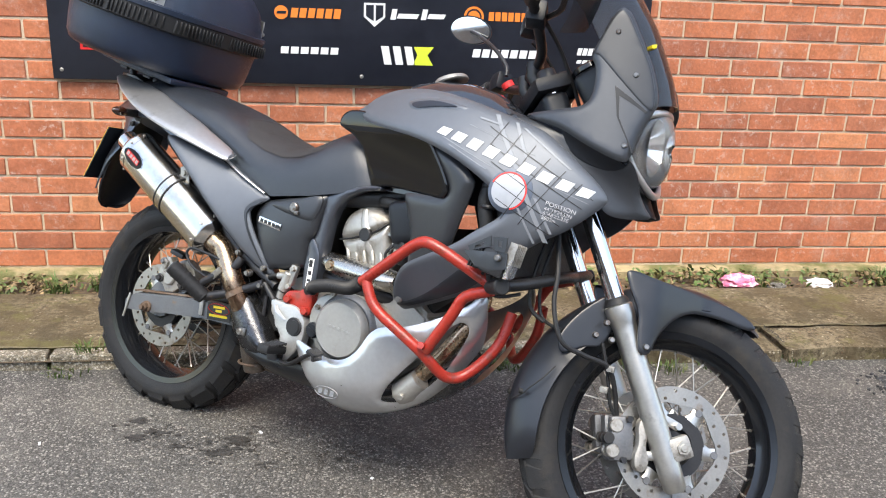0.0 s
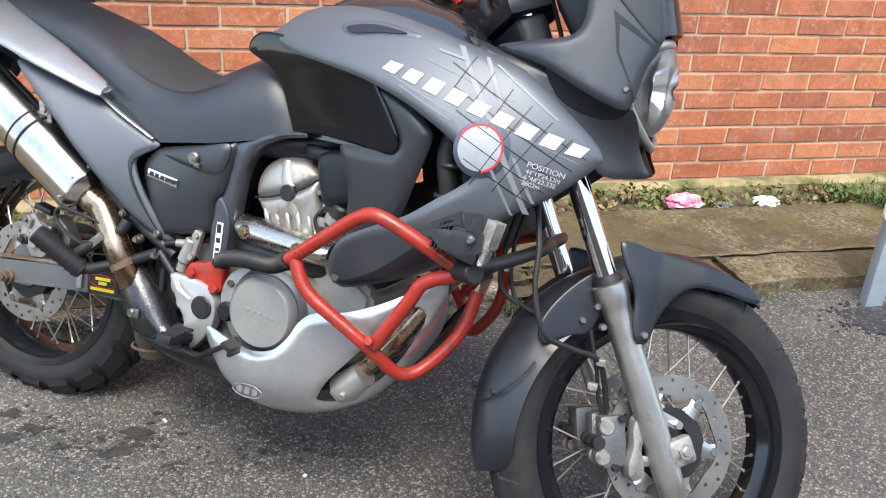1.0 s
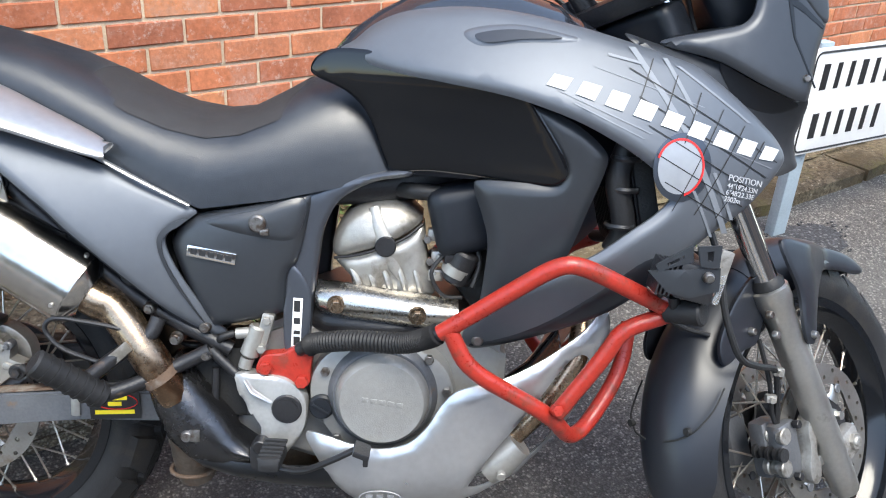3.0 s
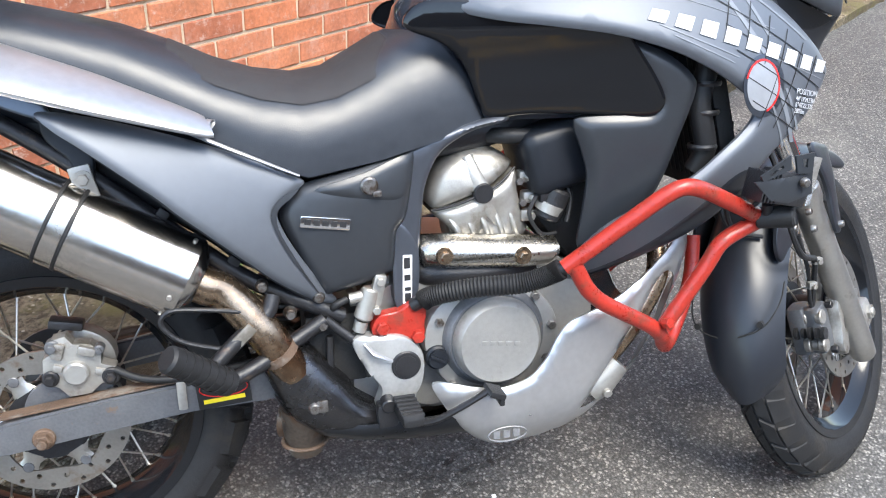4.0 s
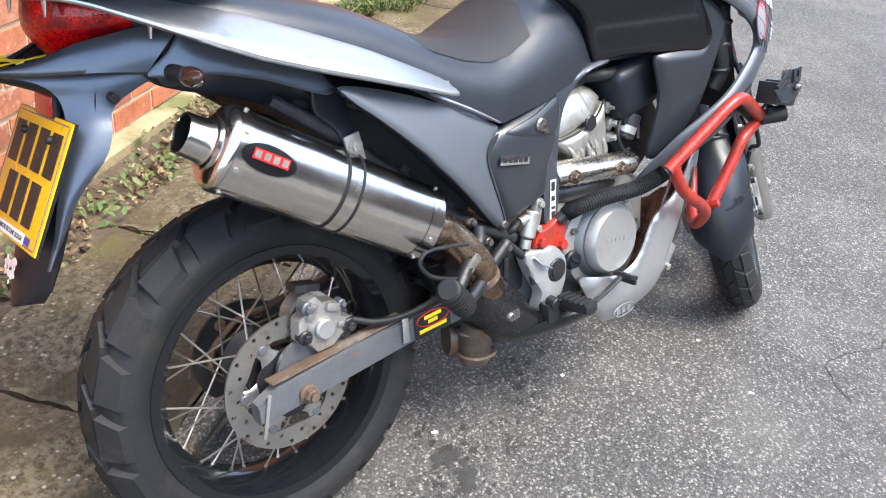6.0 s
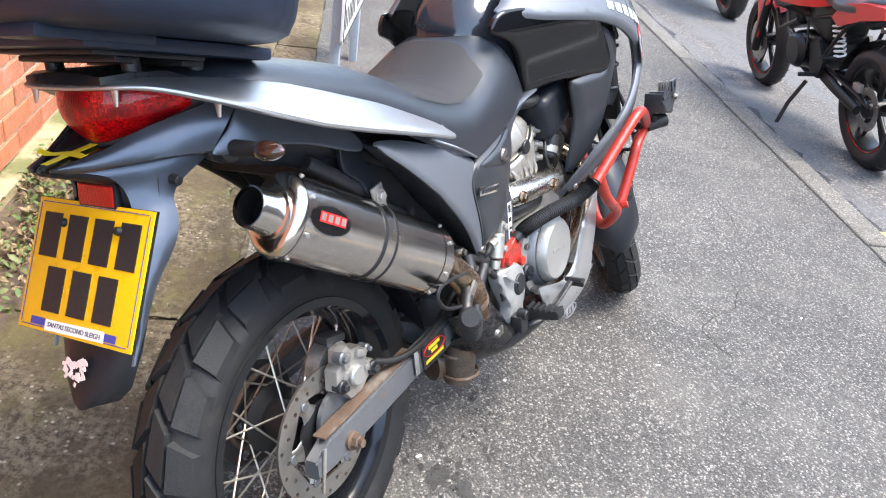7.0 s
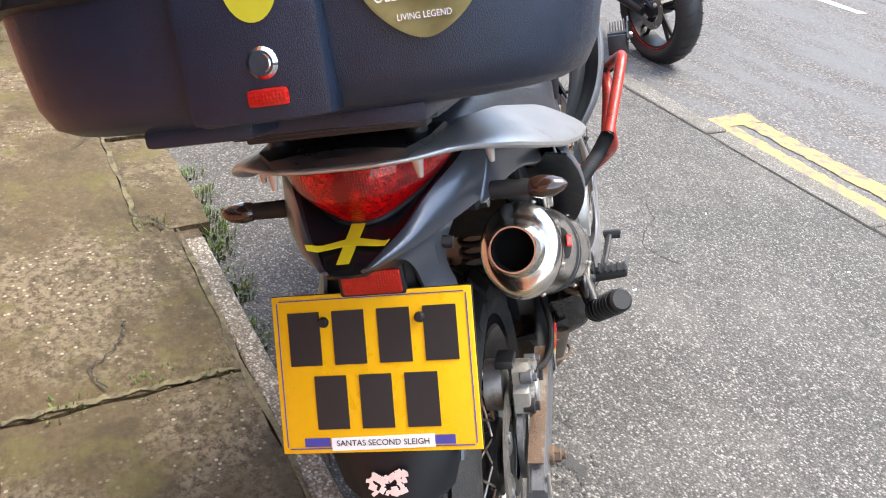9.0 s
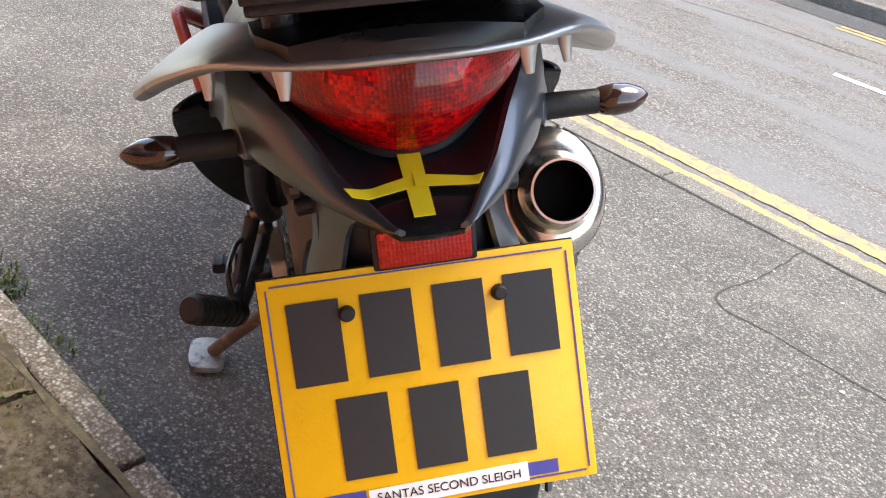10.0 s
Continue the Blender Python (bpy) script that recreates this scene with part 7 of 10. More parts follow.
# front cowl
CW = surface([(1.11, 0.972, 0.178), (1.22, 1.00, 0.168), (1.21, 1.11, 0.150), (1.235, 1.21, 0.132), (1.33, 1.09, 0.108), (1.355, 1.02, 0.112), (1.31, 0.927, 0.160), (1.30, 0.90, 0.162), (1.20, 0.94, 0.184), (1.31, 1.067, 0.136)])
BKC = surface([(1.04, 0.975, 0.178), (1.175, 0.886, 0.176), (1.29, 0.79, 0.135), (1.375, 0.78, 0.045), (1.36, 0.85, 0.10), (1.315, 0.90, 0.150), (1.20, 0.94, 0.172), (1.107, 0.97, 0.172)])
cowl_out = rounded([(1.085, 0.966), (1.15, 0.985), (1.205, 1.000), (1.222, 1.03), (1.218, 1.08), (1.205, 1.112), (1.218, 1.165), (1.238, 1.215), (1.262, 1.212), (1.295, 1.160), (1.33, 1.095), (1.350, 1.035), (1.345, 1.0), (1.332, 0.96), (1.322, 0.905), (1.305, 0.893), (1.24, 0.915), (1.17, 0.945)], 100)
beak_out = rounded([(1.032, 0.975), (1.08, 0.965), (1.17, 0.943), (1.24, 0.913), (1.305, 0.891), (1.325, 0.895), (1.336, 0.865), (1.338, 0.835), (1.350, 0.806), (1.362, 0.784), (1.335, 0.776), (1.300, 0.776), (1.278, 0.790), (1.262, 0.820), (1.22, 0.850), (1.17, 0.882), (1.10, 0.925)], 90)
for s in (-1, 1):
    bm = bmesh.new()
    panel(bm, cowl_out, CW, 0.005, 0.013, 0.008, 0.014, side=s)
    cowl = part("cowl_side", bm, M_COWL, bike, "grey metallic headlamp cowl side")
    bm = bmesh.new()
    panel(bm, [(1.266, 1.050), (1.30, 1.030), (1.339, 1.004), (1.336, 1.000), (1.297, 1.022), (1.279, 1.030), (1.287, 0.985), (1.329, 0.914), (1.327, 0.913), (1.283, 0.985), (1.272, 1.030)], lambda x, z: CW(x, z) + 0.001, 0.003, 0.012, 0.0, 0.004, side=s)
    part("cowl_vent", bm, M_MATT, cowl, "black vent blade")
    for x, z in ((1.310, 0.927), (1.302, 1.078), (1.250, 1.165)):
        bm = bmesh.new()
        cyl(bm, (x, s * (CW(x, z) - 0.004), z), (x, s * (CW(x, z) + 0.006), z), 0.0065, 0.005, 16, 0.001)
        part("screw", bm, M_BOLT, cowl, "cowl screw")
    bm = bmesh.new()
    panel(bm, rounded([(1.221, 1.110), (1.236, 1.098), (1.281, 1.057), (1.338, 1.010), (1.346, 1.033), (1.327, 1.093), (1.292, 1.157), (1.260, 1.206), (1.241, 1.208), (1.222, 1.163), (1.211, 1.118)], 60), lambda x, z: CW(x, z) + 0.0018, 0.003, 0.013, 0.002, 0.005, side=s)
    part("cowl_upper", bm, M_COWLOW, cowl, "darker upper panel of the cowl")
    bm = bmesh.new()
    panel(bm, beak_out, BKC, 0.005, 0.013, 0.010, 0.016, side=s)
    low = part("cowl_lower", bm, M_COWLOW, bike, "dark grey plastic lower cowl")
    bm = bmesh.new()
    panel(bm, rounded([(1.176, 0.942), (1.205, 0.930), (1.245, 0.913), (1.298, 0.894), (1.312, 0.884), (1.285, 0.872), (1.245, 0.876), (1.208, 0.892), (1.186, 0.916)], 44), lambda x, z: BKC(x, z) + 0.0015, 0.003, 0.012, 0.001, 0.004, side=s)
    part("cowl_recess", bm, M_MATT, low, "black air intake recess")
bm = bmesh.new()
loft(bm, [[(x - 0.04 * abs(u) ** 2, u * w, z + 0.01 * abs(u)) for u in (j / 6 - 1 for j in range(13))] for x, z, w in ((1.320, 0.772, 0.080), (1.350, 0.774, 0.055), (1.364, 0.782, 0.045), (1.350, 0.806, 0.060), (1.338, 0.830, 0.080), (1.330, 0.856, 0.095))], caps=False, closed=False)
bmesh.ops.solidify(bm, geom=bm.faces[:], thickness=0.005)
part("cowl_chin", bm, M_MATT, bike, "black plastic chin below the headlamp")
# headlamp
lamp = new("headlamp")
lamp.parent, lamp["label"] = bike, "clear oval headlamp with a silver bezel"
bm = bmesh.new()
ring = [(1.330 - 0.05 * abs(math.cos(a)) ** 2.5 + 0.02, 0.125 * math.cos(a), 0.936 + 0.092 * math.sin(a) + 0.012 * math.cos(2 * a)) for a in (2 * math.pi * i / 48 for i in range(49))]
tube(bm, ring, 0.0085, 10, flat=1.0)
part("bezel", bm, M_RAIL, lamp, "silver bezel")
bm = bmesh.new()
rings = []
for i in range(10):
    f = i / 9
    k = math.cos(f * math.pi / 2)
    rings.append([(1.335 + 0.042 * math.sin(f * math.pi / 2) - 0.05 * abs(math.cos(a)) ** 2.5 * k, 0.120 * k * math.cos(a), 0.936 + 0.088 * k * math.sin(a)) for a in (2 * math.pi * j / 40 for j in range(40))])
loft(bm, rings[:-1], caps=False)
part("lens", bm, M_CLEAR, lamp, "clear lens")
bm = bmesh.new()
for sy in (-1, 1):
    rings = []
    for i in range(8):
        f = i / 7
        rings.append([(1.300 + 0.045 * f * f, sy * 0.052 + 0.048 * f * math.cos(a), 0.936 + 0.062 * f * math.sin(a)) for a in (2 * math.pi * j / 24 for j in range(24))])
    loft(bm, rings[1:], caps=False)
part("reflector", bm, M_CHROME, lamp, "chrome reflector bowls")
bm = bmesh.new()
loft(bm, [[(1.288, y, z) for y, z in [(0.12 * k * math.cos(a), 0.936 + 0.09 * k * math.sin(a)) for a in (2 * math.pi * j / 30 for j in range(30))]] for k in (1.0, 0.2)], caps=False)
part("lamp_back", bm, M_DARK, lamp)
# smoked screen
bm = bmesh.new()
loft(bm, [[(x - 0.085 * abs(u) ** 2.0 * (w / 0.13), u * w, z - 0.03 * abs(u) ** 2) for u in (j / 9 - 1 for j in range(19))] for x, z, w in ((1.368, 1.035, 0.112), (1.352, 1.085, 0.126), (1.326, 1.14, 0.138), (1.297, 1.20, 0.150), (1.255, 1.26, 0.150), (1.215, 1.315, 0.138), (1.195, 1.34, 0.11))], caps=False, closed=False)
bmesh.ops.recalc_face_normals(bm, faces=bm.faces[:])
bmesh.ops.solidify(bm, geom=bm.faces[:], thickness=0.003)
screen = part("windscreen", bm, M_SMOKE, bike, "smoked plastic windscreen")
bm = bmesh.new()
for q, z in ((0.14, 1.150), (0.22, 1.146)):
    box(bm, (1.308, -0.062 - 0.2 * (q - 0.14), z), (0.006, 0.040, 0.008), 0.001, Matrix.Rotation(radians(32), 3, "Z"))
part("screen_tape", bm, M_YSTICK, screen, "yellow tape on the screen")
# instruments
bm = bmesh.new()
box(bm, (1.215, 0, 1.05), (0.10, 0.20, 0.11), 0.025, Matrix.Rotation(radians(-35), 3, "Y"), 3)
dash = part("instrument_pod", bm, M_MATT, bike, "black instrument pod")
for y in (-0.055, 0.03):
    bm = bmesh.new()
    cyl(bm, (1.175, y, 1.085), (1.166, y, 1.098), 0.04, n=32, bevel=0.003)
    part("dial", bm, M_GLOSS, dash, "round dial")
bm = bmesh.new()
box(bm, (1.17, 0, 0.98), (0.12, 0.27, 0.02), 0.008, Matrix.Rotation(radians(-12), 3, "Y"))
part("dash_shelf", bm, M_MATT, bike)

# handlebar, grips, guards, mirrors, levers: turned with the fork
bars = new("handlebar")
bars.parent, bars["label"] = bike, "black handlebar turned left with hand guards"
bm = bmesh.new()
tube(bm, [(0.905, -0.39, 1.120), (0.945, -0.25, 1.128), (1.005, -0.12, 1.085), (1.01, 0, 1.080), (1.005, 0.12, 1.085), (0.945, 0.25, 1.128), (0.905, 0.39, 1.120)], 0.012, 14, 48)
part("bar_tube", steered(bm), M_BMETAL, bars)
for s in (-1, 1):
    bm = bmesh.new()
    cyl(bm, (0.943, s * 0.255, 1.128), (0.907, s * 0.385, 1.12), 0.0175, n=20, bevel=0.003)
    part("grip", steered(bm), M_GRIP, bars, "black rubber grip")
    bm = bmesh.new()
    box(bm, (0.965, s * 0.205, 1.125), (0.045, 0.055, 0.050), 0.010, Matrix.Rotation(radians(s * 15), 3, "Z"))
    part("switch_block", steered(bm), M_MATT, bars, "black switch block")
    bm = bmesh.new()
    tube(bm, [(0.985, s * 0.20, 1.125), (1.005, s * 0.27, 1.118), (0.985, s * 0.39, 1.105)], [0.009, 0.007, 0.006], 10, 16, flat=0.6)
    part("lever", steered(bm), M_BMETAL, bars, "black lever")
    bm = bmesh.new()
    loft(bm, [[(1.095 - 0.30 * max(0, abs(f - 0.35)) ** 1.8 - 0.02 * (j / 6) ** 2, s * (0.15 + 0.265 * f), 1.220 - 0.125 * (j / 6) * (0.75 + 0.25 * math.sin(f * 3))) for j in range(7)] for f in (0, 0.12, 0.28, 0.45, 0.62, 0.8, 0.93, 1.0)], caps=False, closed=False)
    bmesh.ops.solidify(bm, geom=bm.faces[:], thickness=0.004)
    part("hand_guard", steered(bm), M_MATT, bars, "black hand guard")
    mir = new("mirror")
    mir.parent, mir["label"] = bars, "black stalk mirror"
    bm = bmesh.new()
    tube(bm, [(0.97, s * 0.16, 1.13), (0.965, s * 0.165, 1.16), (0.93, s * 0.20, 1.215), (0.89, s * 0.275, 1.275), (0.868, s * 0.31, 1.30)], 0.0055, 10, 20)
    part("stalk", steered(bm), M_BMETAL, mir)
    c = Vector((0.866, s * 0.315, 1.305))
    fold = Matrix.Translation(c) @ Matrix.Rotation(radians(62 if s > 0 else 20), 4, 'Z') @ Matrix.Rotation(radians(-22), 4, 'Y') @ Matrix.Translation(-c)
    bm = bmesh.new()
    loft(bm, [[c + Vector((dx, s * (0.062 * k * math.cos(a)), 0.040 * k * math.sin(a) + 0.006 * math.cos(a))) for a in (2 * math.pi * j / 30 for j in range(30))] for dx, k in ((0.028, 0.35), (0.022, 0.75), (0.008, 0.97), (-0.004, 1.0))])
    bm.transform(fold)
    part("housing", steered(bm), M_MATT, mir)
    bm = bmesh.new()
    loft(bm, [[c + Vector((dx, s * (0.058 * math.cos(a)), 0.036 * math.sin(a) + 0.006 * math.cos(a))) for a in (2 * math.pi * j / 30 for j in range(30))] for dx in (-0.003, -0.0055)])
    bm.transform(fold)
    part("glass", steered(bm), M_MIRROR, mir, "mirror glass")
bm = bmesh.new()
box(bm, (0.975, -0.12, 1.14), (0.05, 0.05, 0.045), 0.008)
part("brake_reservoir", steered(bm), M_MATT, bars, "black brake fluid reservoir")
for y in (-0.096, 0.096):
    bm = bmesh.new()
    cyl(bm, leg(0.855, y), leg(0.885, y), 0.024, 0.021, 24, 0.003)
    part("fork_cap", steered(bm), M_BMETAL, bars, "black fork cap")
for y in (-0.045, 0.045):
    bm = bmesh.new()
    tube(bm, [leg(0.85, y), (1.008, y, 1.055), (1.008, y, 1.085)], [0.020, 0.017, 0.021], 16)
    part("bar_riser", steered(bm), M_BMETAL, bars, "black bar riser and clamp")
bm = bmesh.new()
box(bm, leg(0.835, -0.02, 0.035), (0.06, 0.14, 0.05), 0.014, Matrix.Rotation(-RAKE, 3, "Y"), 3)
box(bm, leg(0.86, -0.06, 0.05), (0.04, 0.05, 0.04), 0.010, Matrix.Rotation(-RAKE, 3, "Y"), 3)
part("ignition_block", steered(bm), M_MATT, bars, "black ignition switch block")
bm = bmesh.new()
cyl(bm, (0.985, 0.16, 1.10), (0.975, 0.16, 1.112), 0.016, n=16)
part("stalk_boss", steered(bm), M_REDP, bars, "red anodised mirror boss")
for s, r in ((-1, 0.0045), (1, 0.0045), (-0.4, 0.0035)):
    bm = bmesh.new()
    tube(bm, [(0.985, s * 0.20, 1.12), (1.05, s * 0.14, 1.08), (1.12, s * 0.10, 0.98), (1.14, s * 0.12, 0.88), (1.12, s * 0.14, 0.80)], r, 8, 26)
    part("control_cable", steered(bm), M_GRIP, bars, "black control cable")

# cables and hoses beside the fork
for pts, r, lab in (([(1.19, -0.13, 0.72), (1.215, -0.165, 0.64), (1.225, -0.185, 0.57), (1.255, -0.19, 0.50), (1.30, -0.16, 0.475), (1.345, -0.12, 0.455), (1.365, -0.10, 0.40), (1.375, -0.09, 0.345)], 0.0055, "black brake hose"),
                    ([(1.16, -0.10, 0.72), (1.145, -0.12, 0.62), (1.15, -0.13, 0.55), (1.185, -0.12, 0.52)], 0.005, "black cable"),
                    ([(1.17, -0.05, 0.74), (1.15, -0.08, 0.62), (1.17, -0.10, 0.53), (1.23, -0.12, 0.51)], 0.004, "black cable"),
                    ([(1.32, -0.10, 0.50), (1.345, -0.105, 0.43), (1.36, -0.10, 0.37), (1.385, -0.085, 0.33)], 0.004, "black sensor lead")):
    bm = bmesh.new()
    tube(bm, pts, r, 8, 36)
    part("hose", bm, M_GRIP, bike, lab)
for x, y, z in ((1.352, -0.118, 0.452), (1.345, -0.120, 0.405)):
    bm = bmesh.new()
    box(bm, (x, y, z), (0.018, 0.012, 0.014), 0.003)
    cyl(bm, (x, y - 0.005, z), (x, y - 0.012, z), 0.005, n=6)
    part("hose_clip", bm, M_ALU, bike)

# ---- frame and engine ----
spar_out = rounded([(0.564, 0.708), (0.599, 0.727), (0.641, 0.742), (0.693, 0.755), (0.73, 0.760), (0.73, 0.750), (0.683, 0.741), (0.645, 0.723), (0.619, 0.700), (0.600, 0.658), (0.593, 0.610), (0.587, 0.552), (0.578, 0.470), (0.545, 0.470), (0.546, 0.56), (0.549, 0.63), (0.553, 0.677)], 100)
for s in (-1, 1):
    bm = bmesh.new()
    panel(bm, spar_out, lambda x, z: 0.152 + 0.05 * max(0, x - 0.60), 0.030, 0.012, 0.007, 0.009, side=s)
    spar = part("frame_spar", bm, M_SPAR, bike, "grey painted frame spar")
    if s < 0:
        bm = bmesh.new()
        panel(bm, rounded([(0.548, 0.60), (0.583, 0.560), (0.577, 0.468), (0.545, 0.468)], 30), lambda x, z: 0.157, 0.006, 0.012, 0.002, 0.006)
        part("frame_plate", bm, M_SPAR, spar, "bare grey frame plate")
        bm = bmesh.new()
        box(bm, (0.5640, -0.1585, 0.512), (0.015, 0.001, 0.080), 0.0003, Matrix.Rotation(radians(2), 3, "Y"))
        st = part("frame_sticker", bm, M_WHITE, spar, "small white and black data sticker")
        bm = bmesh.new()
        for z, h in ((0.539, 0.018), (0.515, 0.010), (0.496, 0.006), (0.482, 0.014)):
            box(bm, (0.5640, -0.1593, z), (0.010, 0.0006, h), 0.0)
        part("print_bar", bm, M_BLACKP, st)
bm = bmesh.new()
tube(bm, [(0.60, -0.10, 0.72), (0.75, -0.08, 0.74), (0.95, -0.05, 0.83), (1.10, -0.03, 0.92)], 0.030, 14, 20)
tube(bm, [(0.60, 0.10, 0.72), (0.75, 0.08, 0.74), (0.95, 0.05, 0.83), (1.10, 0.03, 0.92)], 0.030, 14, 20)
part("main_frame", bm, M_BMETAL, bike, "black main frame tubes")
for s in (-1, 1):
    for pts in ([(0.55, 0.12, 0.68), (0.40, 0.125, 0.66), (0.20, 0.12, 0.74), (0.0, 0.11, 0.82), (-0.12, 0.10, 0.85)], [(0.46, 0.15, 0.46), (0.33, 0.152, 0.53), (0.22, 0.150, 0.62), (0.10, 0.135, 0.72), (0.0, 0.12, 0.79)]):
        bm = bmesh.new()
        tube(bm, [(x, s * y, z) for x, y, z in pts], 0.013, 12, 24)
        part("subframe_tube", bm, M_BMETAL, bike, "black subframe tube")
bm = bmesh.new()
loft(bm, [[(x, y, z) for x, z in ((0.02, 0.76), (0.12, 0.72), (0.24, 0.62), (0.34, 0.54), (0.46, 0.52), (0.52, 0.68), (0.30, 0.74), (0.05, 0.83))] for y in (-0.10, 0.10)])
part("inner_mudguard", bm, M_DARK, bike, "black inner mudguard and battery box")
for (x, z, w, h) in ((0.30, 0.565, 0.02, 0.02), (0.25, 0.605, 0.018, 0.016), (0.21, 0.648, 0.018, 0.014)):
    bm = bmesh.new()
    box(bm, (x, -0.155, z), (w, 0.012, h), 0.004, Matrix.Rotation(radians(40), 3, "Y"))
    part("cable_tie", bm, M_GRIP, bike)
eng = new("engine")
eng.parent, eng["label"] = bike, "grey cast aluminium V-twin engine, grimy"
bm = bmesh.new()
loft(bm, [[(x, y, z) for x, z in ((0.46, 0.30), (0.60, 0.26), (0.80, 0.27), (0.90, 0.36), (0.90, 0.47), (0.82, 0.52), (0.62, 0.54), (0.48, 0.48))] for y in (-0.125, 0.135)])
bmesh.ops.bevel(bm, geom=bm.edges[:], offset=0.012, segments=2, affect="EDGES")
part("crankcase", bm, M_CASE, eng, "grey crankcase")
cov = rounded([(0.590, 0.432), (0.615, 0.468), (0.66, 0.482), (0.72, 0.486), (0.78, 0.470), (0.812, 0.430), (0.822, 0.365), (0.800, 0.310), (0.75, 0.285), (0.68, 0.292), (0.63, 0.320), (0.600, 0.36), (0.586, 0.395)], 60)
bm = bmesh.new()
blob(bm, cov, -0.120, -0.168, 0.012)
cover = part("engine_cover", bm, M_CASE, eng, "grey painted engine side cover")
bm = bmesh.new()
cyl(bm, (0.703, -0.160, 0.402), (0.703, -0.182, 0.402), 0.088, 0.084, 56, 0.006)
part("clutch_rim", bm, M_ARM, cover, "dull clutch cover rim")
bm = bmesh.new()
cyl(bm, (0.703, -0.178, 0.402), (0.703, -0.205, 0.402), 0.0745, 0.071, 56, 0.006)
cc = part("clutch_cover", bm, M_CASE, cover, "round light grey clutch cover")
bm = bmesh.new()
for k in range(5):
    box(bm, (0.677 + 0.0135 * k, -0.2055, 0.4068 - 0.0016 * k), (0.010, 0.0012, 0.008), 0.0006, Matrix.Rotation(radians(6), 3, "Y"))
part("raised_mark", bm, M_CASE, cc, "raised maker's mark as plain blocks")
for a in range(0, 360, 36):
    x, z = 0.703 + 0.102 * math.cos(radians(a + 10)), 0.395 + 0.097 * math.sin(radians(a + 10))
    if inside((x, z), cov) and a not in (180,):
        bm = bmesh.new()
        cyl(bm, (x, -0.165, z), (x, -0.176, z), 0.0075, n=6, bevel=0.001)
        part("cover_bolt", bm, M_BOLT, cover)
bm = bmesh.new()
cyl(bm, (0.607, -0.150, 0.378), (0.607, -0.176, 0.378), 0.021, 0.020, 28, 0.003)
cyl(bm, (0.607, -0.176, 0.378), (0.607, -0.180, 0.378), 0.016, n=24)
box(bm, (0.607, -0.181, 0.378), (0.030, 0.006, 0.006), 0.002, Matrix.Rotation(radians(30), 3, "Y"))
part("oil_cap", bm, M_MATT, cover, "black oil filler cap")
# rear cylinder and its head
bm = bmesh.new()
panel(bm, rounded([(0.617, 0.613), (0.613, 0.640), (0.627, 0.673), (0.650, 0.693), (0.676, 0.704), (0.704, 0.706), (0.730, 0.699), (0.746, 0.687), (0.753, 0.675), (0.725, 0.653), (0.696, 0.638), (0.655, 0.622)], 70), lambda x, z: 0.136 - 2.6 * (x - 0.69) ** 2 - 5.0 * max(0.0, z - 0.640) ** 2, 0.075, 0.010, 0.012, 0.016)
head = part("cylinder_head", bm, M_ALU, eng, "cast aluminium cylinder head", sharp=40)
bm = bmesh.new()
panel(bm, rounded([(0.617, 0.608), (0.655, 0.617), (0.696, 0.633), (0.727, 0.648), (0.754, 0.669), (0.760, 0.630), (0.770, 0.590), (0.777, 0.558), (0.750, 0.550), (0.705, 0.552), (0.668, 0.556), (0.640, 0.584)], 80), lambda x, z: 0.137 - 1.8 * (x - 0.70) ** 2 - 0.10 * max(0.0, 0.605 - z) - 0.012 * max(0.0, math.sin((x - 0.35 * (z - 0.60) - 0.69) * 60)) * max(0.0, min(1.0, (0.625 - z) / 0.04)), 0.075, 0.009, 0.010, 0.014)
part("head_base", bm, M_ALU, head, sharp=40)
bm = bmesh.new()
loft(bm, [[(x, y, z) for x, z in ((0.640, 0.600), (0.760, 0.610), (0.772, 0.580), (0.760, 0.530), (0.67, 0.525), (0.650, 0.545))] for y in (-0.04, -0.112, -0.124)])
bmesh.ops.bevel(bm, geom=bm.edges[:], offset=0.009, segments=3, affect="EDGES")
part("cylinder", bm, M_ALU, eng, "cast cylinder barrel")
bm = bmesh.new()
tube(bm, [(0.616, -0.122, 0.6105), (0.655, -0.133, 0.6195), (0.696, -0.1365, 0.6355), (0.727, -0.1335, 0.6505), (0.754, -0.124, 0.672)], 0.0022, 8, 20)
part("gasket", bm, M_GRIP, head, "black gasket line")
for pts, r in (([(0.676, 0.694), (0.684, 0.668), (0.694, 0.645)], [0.010, 0.013, 0.016]), ([(0.700, 0.622), (0.712, 0.600), (0.722, 0.580)], [0.014, 0.009, 0.003])):
    bm = bmesh.new()
    tube(bm, [(x, -0.131 + 2.2 * (x - 0.69) ** 2 + 4.5 * max(0.0, z - 0.640) ** 2, z) for x, z in pts], r, 10, 12, flat=0.5, up=(0, 1, 0))
    part("head_rib", bm, M_ALU, head)
for k in range(5):
    x = 0.655 + 0.024 * k
    bm = bmesh.new()
    tube(bm, [(x - 0.012, -0.126, 0.596 + 0.004 * k), (x, -0.132, 0.577), (x + 0.006, -0.126, 0.556)], [0.003, 0.0055, 0.005], 8, 10)
    part("head_rib", bm, M_ALU, head)
bm = bmesh.new()
cyl(bm, (0.697, -0.126, 0.636), (0.697, -0.1415, 0.636), 0.0165, n=32, bevel=0.002)
part("cam_plug", bm, M_BMETAL, head, "round dark cam plug")
